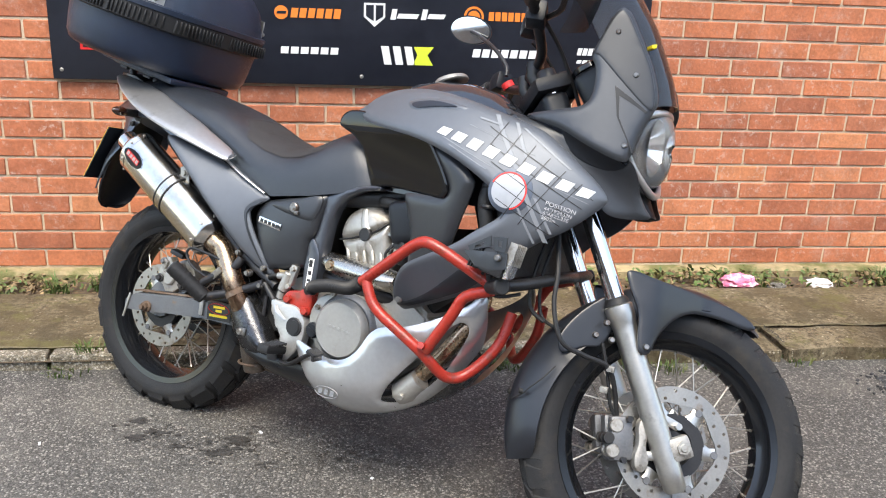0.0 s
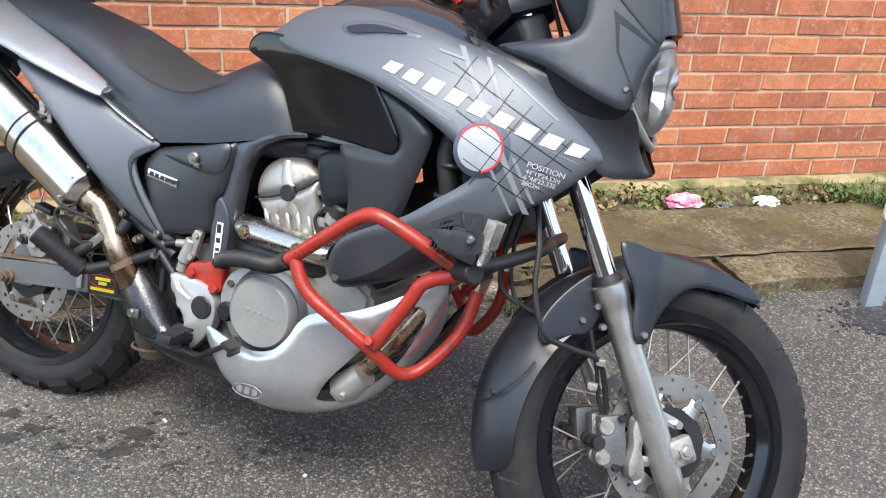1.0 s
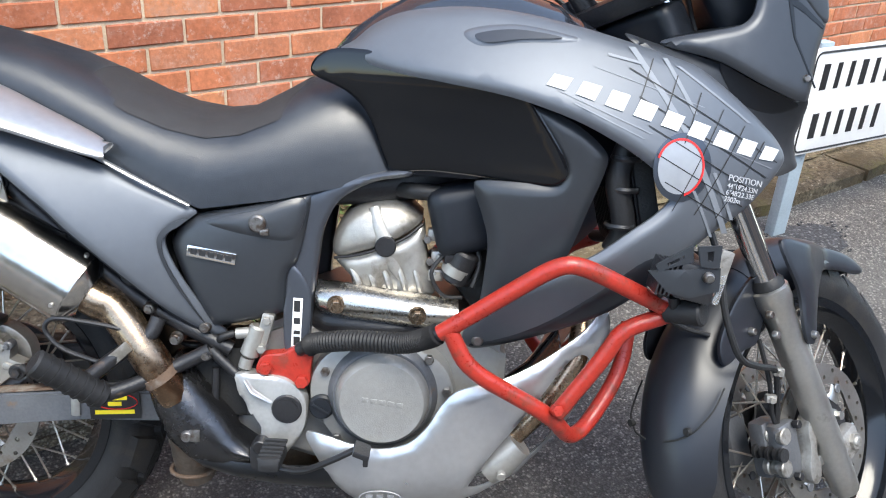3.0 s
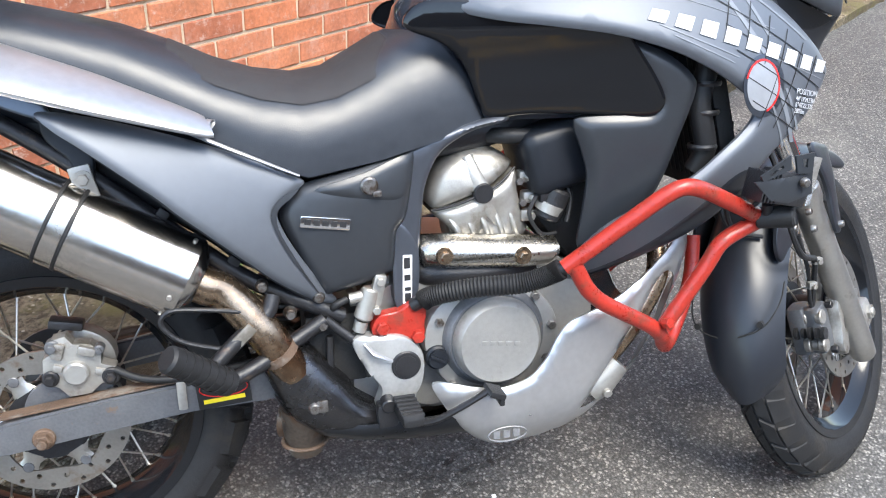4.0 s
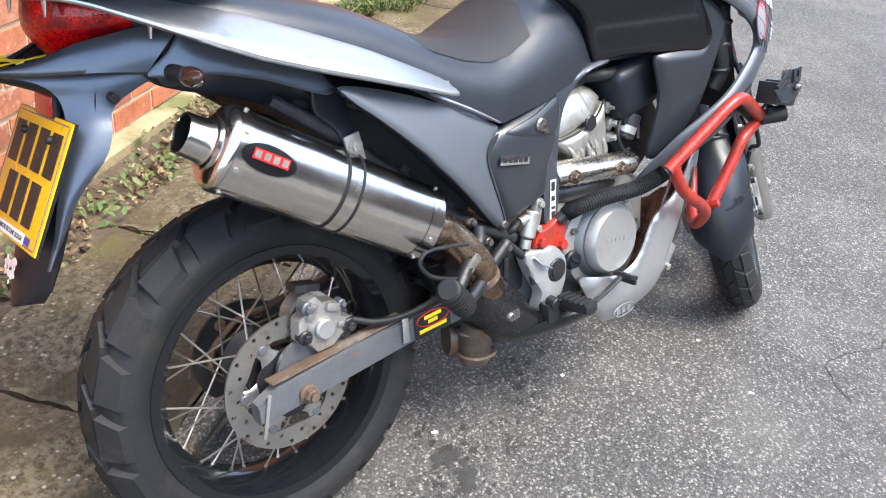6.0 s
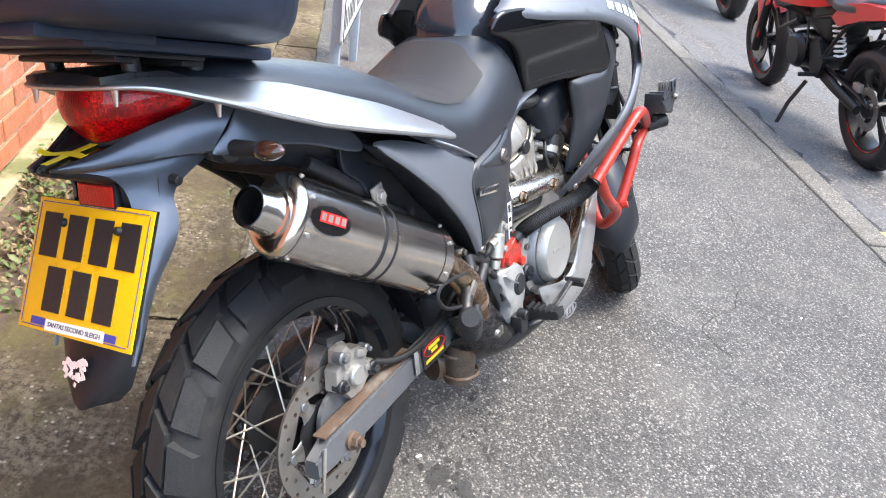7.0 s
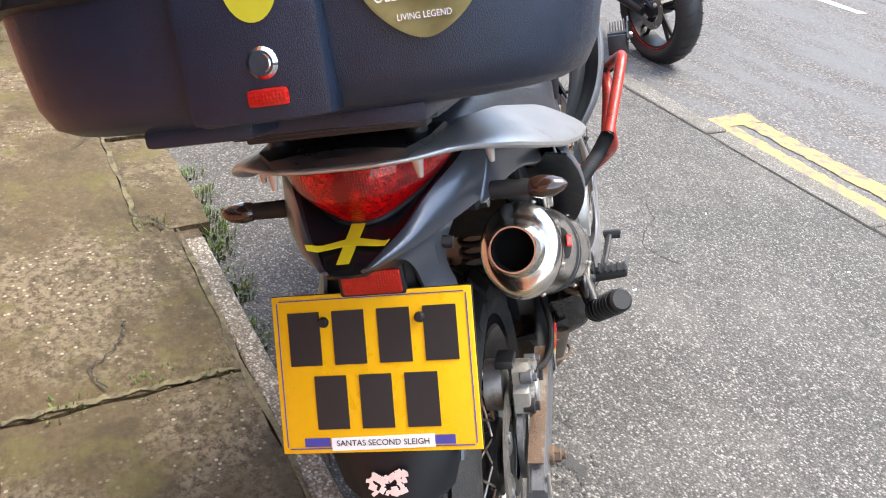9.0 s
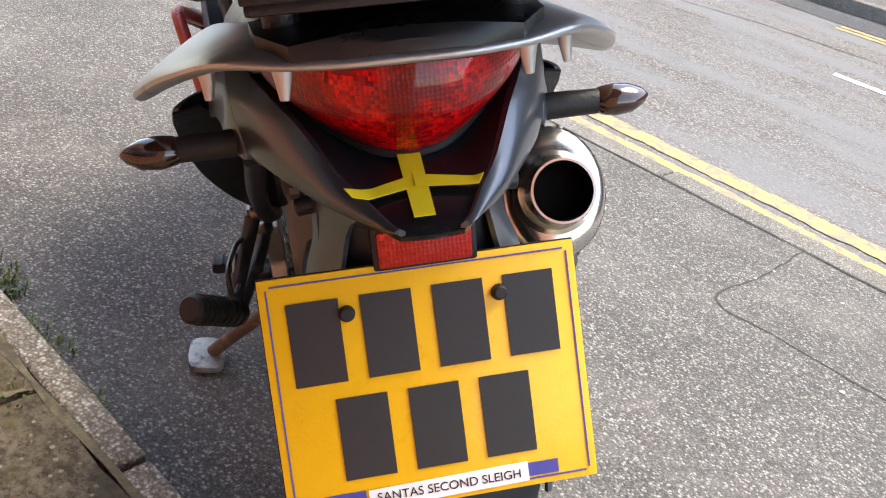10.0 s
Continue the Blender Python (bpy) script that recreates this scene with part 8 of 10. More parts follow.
for x, z in ((0.762, 0.648), (0.768, 0.612)):
    bm = bmesh.new()
    cyl(bm, (x, -0.118, z), (x, -0.130, z), 0.0065, n=6, bevel=0.001)
    part("head_bolt", bm, M_BOLT, head, "steel head bolt")
for x, z in ((0.775, 0.655), (0.782, 0.62), (0.778, 0.59)):
    bm = bmesh.new()
    box(bm, (x, -0.115, z), (0.026, 0.024, 0.020), 0.005)
    cyl(bm, (x, -0.124, z), (x + 0.003, -0.137, z), 0.007, n=6, bevel=0.001)
    part("head_lug", bm, M_ALU, head)
# front cylinder with shade put into its colour, dark fillings behind the trim
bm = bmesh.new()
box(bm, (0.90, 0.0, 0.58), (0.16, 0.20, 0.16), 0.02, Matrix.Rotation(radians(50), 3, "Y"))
part("front_cylinder", bm, M_DARK, eng, "front cylinder, its shadow put into a near-black colour")
bm = bmesh.new()
box(bm, (0.83, -0.09, 0.69), (0.13, 0.14, 0.11), 0.025, Matrix.Rotation(radians(-15), 3, "Y"), 3)
part("airbox", bm, M_MATT, eng, "black airbox duct")
bm = bmesh.new()
tube(bm, [(0.70, -0.085, 0.722), (0.74, -0.125, 0.724), (0.79, -0.125, 0.722), (0.83, -0.10, 0.72)], 0.013, 14, 20)
part("breather_hose", bm, M_GRIP, eng, "black breather hose")
bm = bmesh.new()
cyl(bm, (0.805, -0.135, 0.585), (0.825, -0.14, 0.635), 0.022, n=24, bevel=0.004)
box(bm, (0.80, -0.14, 0.628), (0.022, 0.022, 0.026), 0.004)
part("coil", bm, M_BMETAL, eng, "black coil with a plug")
bm = bmesh.new()
cyl(bm, (0.807, -0.136, 0.598), (0.813, -0.138, 0.612), 0.0235, n=24)
part("coil_band", bm, M_ALU, eng)
bm = bmesh.new()
tube(bm, [(0.79, -0.14, 0.63), (0.77, -0.15, 0.60), (0.79, -0.15, 0.565), (0.82, -0.14, 0.56)], 0.0035, 8, 16)
tube(bm, [(0.83, -0.13, 0.655), (0.845, -0.14, 0.62), (0.835, -0.15, 0.58)], 0.004, 8, 16)
part("plug_lead", bm, M_GRIP, eng)
# polished heat guard over the rear header
bm = bmesh.new()
rings = []
for x, z, h, y in ((0.590, 0.550, 0.020, 0.150), (0.598, 0.547, 0.028, 0.156), (0.64, 0.545, 0.030, 0.166), (0.70, 0.541, 0.029, 0.172), (0.76, 0.537, 0.028, 0.176), (0.80, 0.536, 0.026, 0.178), (0.815, 0.540, 0.018, 0.174)):
    rings.append([(x, -y + 0.030 * abs(math.sin(a)) ** 2.4, z + h * math.sin(a)) for a in (math.pi * (j / 10 - 0.5) for j in range(11))] + [(x, -y + 0.045, z + h * 0.8 * (1 - 2 * k / 4)) for k in range(5)])
loft(bm, rings)
guard = part("heat_guard", bm, M_GUARD, eng, "polished heat guard on the exhaust header", sharp=50)
for x, z, y in ((0.625, 0.545, 0.163), (0.752, 0.537, 0.175)):
    bm = bmesh.new()
    cyl(bm, (x, -y + 0.002, z), (x, -y - 0.003, z), 0.015, 0.013, 24)
    cyl(bm, (x, -y - 0.002, z), (x, -y - 0.009, z), 0.0085, n=6, bevel=0.0015)
    part("guard_bolt", bm, M_BURNT, guard, "browned bolt with a washer")
bm = bmesh.new()
tube(bm, [(0.58, -0.10, 0.51), (0.62, -0.12, 0.505), (0.72, -0.13, 0.50), (0.80, -0.10, 0.49), (0.85, -0.09, 0.47)], 0.022, 14, 20)
part("rear_header", bm, M_BMETAL, eng, "sooty rear exhaust header")

M_COLL = material("sooty_steel", (0.17, 0.14, 0.115), 0.5, 0.8, var=0.35, scale=20, bump=0.2, bump_scale=200, second=(0.16, 0.095, 0.06), second_scale=14, second_at=0.58)
# ---- exhaust ----
exh = new("exhaust")
exh.parent, exh["label"] = bike, "polished stainless silencer with browned link pipe"
M0, M1 = Vector((-0.099, -0.146, 0.744)), Vector((0.234, -0.167, 0.552))
MD = (M1 - M0).normalized()
MS = Vector((0, 1, 0)) - MD * MD.y
MS.normalize()
MU = MS.cross(MD) * -1 if MS.cross(MD).z < 0 else MS.cross(MD)


def oval(c, rw, rh, n=40):
    return [c + MS * rw * math.cos(a) + MU * rh * math.sin(a) for a in (2 * math.pi * i / n for i in range(n))]


bm = bmesh.new()
LN = (M1 - M0).length
loft(bm, [oval(M0 + MD * t, w, h) for t, w, h in ((-0.015, 0.030, 0.032), (-0.014, 0.040, 0.047), (-0.010, 0.047, 0.0565), (-0.004, 0.0512, 0.0615), (0.0, 0.0525, 0.063), (0.006, 0.0525, 0.063), (LN - 0.006, 0.0525, 0.063), (LN, 0.0525, 0.063), (LN + 0.004, 0.050, 0.060), (LN + 0.018, 0.034, 0.040))])
muf = part("silencer", bm, M_STEEL, exh, "polished oval silencer can", sharp=30)
bm = bmesh.new()
loft(bm, [oval(M0 + MD * t, r, r, 36) for t, r in ((-0.012, 0.0390), (-0.020, 0.0390), (-0.022, 0.0345), (-0.030, 0.0310), (-0.055, 0.0300), (-0.058, 0.0290), (-0.058, 0.0268), (-0.055, 0.0262), (-0.010, 0.0260))], caps=False)
part("tail_pipe", bm, M_STEEL, exh, "stainless tail pipe")
bm = bmesh.new()
loft(bm, [oval(M0 + MD * t, r, r, 30) for t, r in ((-0.054, 0.0260), (-0.021, 0.0256), (-0.0205, 0.0001))], caps=False)
part("tail_pipe_bore", bm, M_SOOT, exh, "sooty bore")
for t in (0.186, 0.214):
    bm = bmesh.new()
    loft(bm, [oval(M0 + MD * (t + q), w, h) for q, w, h in ((-0.003, 0.0526, 0.0631), (-0.002, 0.0548, 0.0653), (0.002, 0.0548, 0.0653), (0.003, 0.0526, 0.0631))], caps=False)
    part("strap_rubber", bm, M_GRIP, muf, "black rubber strap edge")
bm = bmesh.new()
loft(bm, [oval(M0 + MD * (0.200 + q), 0.0538, 0.0642) for q in (-0.011, 0.011)], caps=False)
part("strap", bm, M_STEEL, muf, "stainless strap")
bm = bmesh.new()
loft(bm, [oval(M0 + MD * q, 0.0534, 0.0638) for q in (LN - 0.026, LN - 0.002)], caps=False)
part("end_band", bm, M_STEEL, muf)
bm = bmesh.new()
loft(bm, [oval(M0 + MD * q, 0.0534, 0.0638) for q in (0.002, 0.020)], caps=False)
part("end_band", bm, M_STEEL, muf)
for t in (LN - 0.013, 0.011):
    for a in (200, 150, 245, 110):
        c = M0 + MD * t + MS * 0.0534 * math.cos(radians(a)) + MU * 0.0638 * math.sin(radians(a))
        o = (MS * math.cos(radians(a)) / 0.0534 + MU * math.sin(radians(a)) / 0.0638).normalized()
        bm = bmesh.new()
        cyl(bm, c, c + o * 0.003, 0.0035, n=10)
        part("rivet", bm, M_ALU, muf)
LB = M0 + MD * 0.052
LO = (MS * -0.995 + MU * 0.10).normalized()
def label_pts(ra, rb, lift, n=32):
    pts = []
    for i in range(n):
        a = 2 * math.pi * i / n
        u, v = ra * math.cos(a), rb * math.sin(a)
        ang = math.pi - 0.10 - v / 0.058
        pts.append(LB + MD * u + MS * (0.0525 + lift) * math.cos(ang) + MU * (0.063 + lift) * math.sin(ang))
    return pts
for ra, rb, lift, mm, nm in ((0.046, 0.0215, 0.0008, M_CHROME, "label_rim"), (0.043, 0.0185, 0.0014, M_STICK, "label_field")):
    pts = label_pts(ra, rb, lift)
    b = bmesh.new()
    vs = [b.verts.new(p) for p in pts]
    c = b.verts.new(sum(pts, Vector()) / len(pts) + LO * 0.003)
    for i in range(len(vs)):
        b.faces.new((vs[i], vs[(i + 1) % len(vs)], c))
    bmesh.ops.solidify(b, geom=b.faces[:], thickness=0.0006)
    part(nm, b, mm, muf, "oval maker's plate" if nm == "label_rim" else "")
for k in range(4):
    q = LB + MD * (-0.021 + 0.0145 * k) + MS * -0.0563 + MU * 0.0090
    b = bmesh.new()
    box(b, q, (0.0140, 0.0010, 0.0150), 0.0, Matrix.Rotation(radians(30), 3, "Y"))
    part("label_flash", b, M_REDP, muf)
    b = bmesh.new()
    box(b, q + MS * -0.0006, (0.0095, 0.0010, 0.0105), 0.0, Matrix.Rotation(radians(30), 3, "Y"))
    part("label_bar", b, M_ALU, muf)
# black bracket from the tail to the hanger
bm = bmesh.new()
panel(bm, rounded([(0.068, 0.806), (0.110, 0.792), (0.126, 0.745), (0.124, 0.700), (0.104, 0.702), (0.094, 0.732), (0.064, 0.764)], 40), lambda x, z: 0.140 + 0.3 * max(0, 0.76 - z), 0.006, 0.014, 0.002, 0.004, side=-1)
part("hanger_bracket", bm, M_MATT, exh, "black steel hanger bracket")
# hanger tab
bm = bmesh.new()
box(bm, (0.112, -0.165, 0.702), (0.030, 0.005, 0.050), 0.003, Matrix.Rotation(radians(-12), 3, "Y"))
cyl(bm, (0.112, -0.166, 0.708), (0.112, -0.176, 0.708), 0.0085, n=6, bevel=0.001)
cyl(bm, (0.112, -0.1665, 0.708), (0.112, -0.170, 0.708), 0.0125, n=20)
part("hanger_tab", bm, M_ALU, exh, "stainless hanger tab with a bolt")
bm = bmesh.new()
tube(bm, [M1 - MD * 0.005, M1 + MD * 0.03, M1 + MD * 0.06 + Vector((0, 0.002, 0)), (0.335, -0.183, 0.462), (0.362, -0.178, 0.415), (0.378, -0.172, 0.385)], [0.030, 0.029, 0.028, 0.028, 0.028, 0.028], 24, 30)
part("link_pipe", bm, M_BURNT, exh, "heat-browned link pipe")
bm = bmesh.new()
tube(bm, [(0.352, -0.180, 0.43), (0.360, -0.178, 0.418)], 0.0305, 24)
part("pipe_clamp", bm, M_RUST, exh)
bm = bmesh.new()
rings = []
for x, z, h, y, in ((0.350, 0.422, 0.036, 0.186), (0.372, 0.388, 0.046, 0.196), (0.396, 0.350, 0.052, 0.201), (0.428, 0.318, 0.050, 0.202), (0.462, 0.298, 0.036, 0.199), (0.50, 0.288, 0.018, 0.192)):
    d = Vector((0.75, 0, -0.66)) if x < 0.44 else Vector((0.95, 0, -0.3))
    u = Vector((-d.z, 0, d.x)).normalized()
    rings.append([Vector((x, -y + 0.055 * (1 - math.sin(a)) ** 1.3, z)) + u * h * -math.cos(a) for a in (math.pi * j / 12 for j in range(13))])
loft(bm, rings, caps=False, closed=False)
bmesh.ops.solidify(bm, geom=bm.faces[:], thickness=0.004)
shield = part("pipe_shield", bm, M_SHIELD, exh, "scuffed dark heat shield below the link pipe", sharp=60)
bm = bmesh.new()
cyl(bm, (0.402, -0.190, 0.332), (0.402, -0.207, 0.332), 0.012, 0.009, 16, 0.002)
box(bm, (0.414, -0.203, 0.334), (0.018, 0.005, 0.02), 0.003)
part("shield_bolt", bm, M_BOLT, shield, "bolt with a lock tab")
bm = bmesh.new()
tube(bm, [(0.385, -0.13, 0.31), (0.388, -0.115, 0.26), (0.392, -0.105, 0.215)], [0.033, 0.034, 0.030], 20, 12)
tube(bm, [(0.36, -0.06, 0.255), (0.42, -0.08, 0.25), (0.52, -0.05, 0.245), (0.70, 0.0, 0.245)], 0.036, 20, 20)
part("collector", bm, M_COLL, exh, "browned collector under the engine")
for z in (0.285, 0.235):
    bm = bmesh.new()
    tube(bm, [(0.389 + 0.036 * math.cos(a), -0.117 + 0.036 * math.sin(a), z) for a in (2 * math.pi * i / 24 for i in range(25))], 0.0035, 8)
    part("collector_clamp", bm, M_RUST, exh)
# front headers between the belly pan and the bars
bm = bmesh.new()
tube(bm, [(0.98, -0.03, 0.57), (1.02, -0.09, 0.535), (1.012, -0.138, 0.475), (0.968, -0.152, 0.40), (0.922, -0.152, 0.342), (0.87, -0.14, 0.285)], 0.0195, 18, 30)
part("front_header", bm, M_BURNT, exh, "browned front exhaust header")
bm = bmesh.new()
tube(bm, [(0.925, -0.168, 0.33), (0.895, -0.166, 0.297), (0.875, -0.163, 0.282)], [0.026, 0.031, 0.029], 20)
cyl(bm, (0.897, -0.190, 0.287), (0.897, -0.202, 0.284), 0.008, n=8, bevel=0.001)
part("header_joint", bm, M_ALU, exh, "cast header joint with a bolt")

bm = bmesh.new()
blob(bm, rounded([(0.858, 0.268), (0.862, 0.292), (0.885, 0.322), (0.915, 0.335), (0.928, 0.320), (0.918, 0.292), (0.888, 0.270)], 30), -0.135, -0.172, 0.008)
part("header_cover", bm, M_ALU, exh, "pale metal cover over the header joint")

M_PANMARK = material("etched_mark", (0.22, 0.22, 0.225), 0.5, 0.4, var=0.2)
# ---- belly pan ----
def pan_ring(x, zt, zb, w, tuck, n=21):
    """A U-shaped section: near-upright sides, tucked in to a rounded keel."""
    out = []
    for i in range(n):
        u = i / (n - 1) * 2 - 1
        f = abs(u)
        if f > 0.45:
            g = (f - 0.45) / 0.55
            y = w * (tuck + (1 - tuck) * math.sin(g * math.pi / 2) ** 0.8) - 0.018 * max(0, g - 0.6)
            z = zb + 0.035 + (zt - zb - 0.035) * g
        else:
            g = f / 0.45
            y = w * tuck * g
            z = zb + 0.035 * g ** 3
        out.append((x, math.copysign(y, u), z))
    return out


pan = new("belly_pan")
pan.parent, pan["label"] = bike, "silver belly pan with a black rear section"
bm = shell([pan_ring(*r) for r in ((0.345, 0.350, 0.300, 0.160, 0.86), (0.375, 0.315, 0.258, 0.182, 0.86), (0.42, 0.296, 0.230, 0.197, 0.86), (0.48, 0.290, 0.214, 0.206, 0.84), (0.54, 0.290, 0.207, 0.212, 0.82), (0.60, 0.294, 0.204, 0.217, 0.80), (0.655, 0.300, 0.202, 0.221, 0.78))], 0.004)
part("pan_rear", bm, M_GLOSS2, pan, "black plastic rear section", sharp=60)
def along(x, table):
    for (a0, v0), (a1, v1) in zip(table, table[1:]):
        if x <= a1:
            f = max(0.0, min(1.0, (x - a0) / (a1 - a0)))
            f = f * f * (3 - 2 * f) * 0.35 + f * 0.65
            return v0 + (v1 - v0) * f
    return table[-1][1]


PAN_W = ((0.58, 0.2145), (0.66, 0.2215), (0.75, 0.2265), (0.83, 0.224), (0.90, 0.212), (0.95, 0.200), (1.0, 0.184), (1.06, 0.163))
PAN_B = ((0.58, 0.206), (0.70, 0.200), (0.80, 0.212), (0.86, 0.230), (0.92, 0.262), (0.96, 0.298), (1.0, 0.345), (1.06, 0.45))


def CK(x, z):
    d = max(0.0, along(x, PAN_B) + 0.085 - z)
    return along(x, PAN_W) - 7.0 * d * d - 0.05 * max(0, z - 0.42)


pan_side = rounded([(0.590, 0.352), (0.655, 0.338), (0.70, 0.331), (0.745, 0.343), (0.775, 0.372), (0.795, 0.408), (0.815, 0.430), (0.84, 0.440), (0.89, 0.452), (0.95, 0.480), (1.007, 0.517), (1.043, 0.553), (1.056, 0.540), (1.058, 0.49), (1.046, 0.435), (1.022, 0.385),
                    (0.995, 0.342), (0.960, 0.300), (0.92, 0.264), (0.86, 0.232), (0.80, 0.214), (0.745, 0.205), (0.695, 0.215), (0.648, 0.252), (0.606, 0.310)], 130)
mouth = rounded([(0.848, 0.262), (0.850, 0.278), (0.870, 0.315), (0.908, 0.365), (0.95, 0.420), (0.985, 0.466), (1.008, 0.484), (1.026, 0.477), (1.026, 0.452), (1.003, 0.396), (0.972, 0.345), (0.935, 0.303), (0.888, 0.268)], 60)
for s in (-1, 1):
    bm = bmesh.new()
    panel(bm, pan_side, CK, 0.004, 0.012, 0.006, 0.012, holes=(mouth,), side=s)
    part("pan_side", bm, M_SILVER, pan, "silver painted side with the header opening", sharp=50)
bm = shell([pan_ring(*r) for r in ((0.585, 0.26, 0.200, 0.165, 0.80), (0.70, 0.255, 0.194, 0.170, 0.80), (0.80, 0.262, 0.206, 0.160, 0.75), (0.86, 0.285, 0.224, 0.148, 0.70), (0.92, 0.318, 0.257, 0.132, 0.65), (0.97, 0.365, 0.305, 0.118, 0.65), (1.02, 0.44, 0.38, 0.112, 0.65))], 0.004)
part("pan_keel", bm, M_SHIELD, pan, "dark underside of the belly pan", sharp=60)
bm = bmesh.new()
oval_ = [(0.708 + 0.033 * math.cos(a), -0.2255 + 0.03 * (0.255 - 0.252 - 0.013 * math.sin(a)), 0.252 + 0.013 * math.sin(a)) for a in (2 * math.pi * i / 32 for i in range(33))]
tube(bm, oval_, 0.0014, 6)
for k in range(3):
    box(bm, (0.690 + 0.017 * k, -0.2245, 0.252), (0.011, 0.001, 0.013), 0.0, Matrix.Rotation(radians(-8), 3, "X"))
part("pan_mark", bm, M_PANMARK, pan, "pale oval mark on the pan")

# ---- crash bars ----
crash = new("crash_bar")
crash.parent, crash["label"] = bike, "hand-painted red tubular crash bars"
TB = 0.0128


def bent(pts, r=0.028, k=5):
    """Round the corners of a polyline like a bent tube."""
    p = [Vector(q) for q in pts]
    out = [p[0]]
    for a, b, c in zip(p, p[1:], p[2:]):
        d0, d1 = (a - b), (c - b)
        l0, l1 = min(r * 1.6, d0.length * 0.45), min(r * 1.6, d1.length * 0.45)
        q0, q1 = b + d0.normalized() * l0, b + d1.normalized() * l1
        for i in range(k + 1):
            t = i / k
            out.append((1 - t) ** 2 * q0 + 2 * t * (1 - t) * b + t * t * q1)
    return out + [p[-1]]


for s in (-1, 1):
    main = [(0.786, -0.262, 0.540), (0.94, -0.303, 0.660), (0.975, -0.305, 0.662), (1.118, -0.268, 0.592)]
    low = [(0.800, -0.266, 0.545), (0.828, -0.270, 0.490), (0.962, -0.250, 0.412), (1.000, -0.195, 0.352), (1.035, -0.16, 0.362), (1.090, -0.120, 0.44), (1.10, -0.10, 0.52)]
    mid = [(0.968, -0.248, 0.418), (1.03, -0.262, 0.520), (1.048, -0.266, 0.560), (1.112, -0.262, 0.584)]
    for nm, pts in (("bar_upper", main), ("bar_lower", low), ("bar_middle", mid)):
        bm = bmesh.new()
        tube(bm, bent([(x, -s * y if s > 0 else y, z) for x, y, z in pts]), TB, 16)
        part(nm, bm, M_RED, crash)
    bm = bmesh.new()
    tube(bm, [(0.570, s * 0.165, 0.470), (0.60, s * 0.180, 0.488), (0.66, s * 0.205, 0.502), (0.73, s * 0.232, 0.512), (0.79, s * 0.262, 0.542)], 0.0115, 12, 20)
    part("bar_stay", bm, M_BMETAL, crash)
    if s < 0:
        bm = bmesh.new()
        path_ = curve([(0.585, -0.172, 0.478), (0.60, -0.180, 0.488), (0.66, -0.205, 0.503), (0.73, -0.232, 0.512), (0.768, -0.250, 0.528), (0.782, -0.259, 0.538)], 131)
        tube(bm, path_, [0.0152 + (0.0016 if i % 2 else -0.0004) for i in range(131)], 14)
        part("ribbed_sleeve", bm, M_GRIP, crash, "ribbed black plastic sleeve")
    bm = bmesh.new()
    cyl(bm, (1.108, s * 0.268, 0.592), (1.150, s * 0.305, 0.602), 0.017, 0.019, 18, 0.003)
    part("bar_end", bm, M_GRIP, crash, "black rubber end cap")
    bm = bmesh.new()
    tube(bm, [(1.10, s * 0.262, 0.588), (1.15, s * 0.20, 0.60), (1.20, s * 0.10, 0.62), (1.20, 0, 0.62)], 0.0125, 14, 20)
    part("cross_tube", bm, M_BMETAL, crash, "black cross tube")
    bm = bmesh.new()
    cyl(bm, (0.962, s * 0.258, 0.428), (0.966, s * 0.272, 0.432), 0.009, n=6, bevel=0.001)
    part("weld_nut", bm, M_RED, crash)
bm = bmesh.new()
blob(bm, rounded([(0.503, 0.430), (0.512, 0.458), (0.545, 0.465), (0.575, 0.482), (0.592, 0.474), (0.588, 0.440), (0.585, 0.412), (0.560, 0.408), (0.535, 0.425)], 40), -0.148, -0.170, 0.004)
br = part("bar_bracket", bm, M_RED, crash, "red painted mounting bracket")
for x, z in ((0.518, 0.440), (0.575, 0.420)):
    bm = bmesh.new()
    cyl(bm, (x, -0.168, z), (x, -0.181, z), 0.0105, n=6, bevel=0.001)
    part("bracket_bolt", bm, M_RED, br)

# auxiliary lamp on the bar
fog = new("fog_lamp")
fog.parent, fog["label"] = bike, "small black LED spot lamp with a slotted bracket"
bm = bmesh.new()
box(bm, (1.128, -0.300, 0.648), (0.055, 0.050, 0.052), 0.006, Matrix.Rotation(radians(12), 3, "Y"))
for k in range(4):
    box(bm, (1.096 - 0.006 * k, -0.300, 0.652 + 0.001 * k), (0.003, 0.050, 0.046), 0.001, Matrix.Rotation(radians(12), 3, "Y"))
part("lamp_body", bm, M_BMETAL, fog)
bm = bmesh.new()
panel(bm, [(1.069, 0.673), (1.117, 0.702), (1.120, 0.680), (1.074, 0.664)], lambda x, z: 0.327, 0.004, 0.012, 0.0005, 0.002, holes=([(1.084, 0.6755), (1.106, 0.688), (1.107, 0.683), (1.086, 0.671)],))
panel(bm, [(1.123, 0.701), (1.155, 0.704), (1.155, 0.672), (1.129, 0.674)], lambda x, z: 0.330, 0.004, 0.012, 0.0005, 0.002, holes=([(1.136, 0.695), (1.145, 0.696), (1.145, 0.682), (1.138, 0.683)],))
panel(bm, [(1.060, 0.664), (1.110, 0.668), (1.158, 0.672), (1.160, 0.640), (1.12, 0.628), (1.09, 0.634)], lambda x, z: 0.326, 0.004, 0.012, 0.0005, 0.002)
part("lamp_bracket", bm, M_TRIM, fog, "slotted charcoal lamp bracket")
bm = bmesh.new()
cyl(bm, (1.141, -0.328, 0.660), (1.141, -0.338, 0.660), 0.008, 0.007, 18, 0.002)
part("lamp_bolt", bm, M_BOLT, fog, "steel bolt")
bm = bmesh.new()
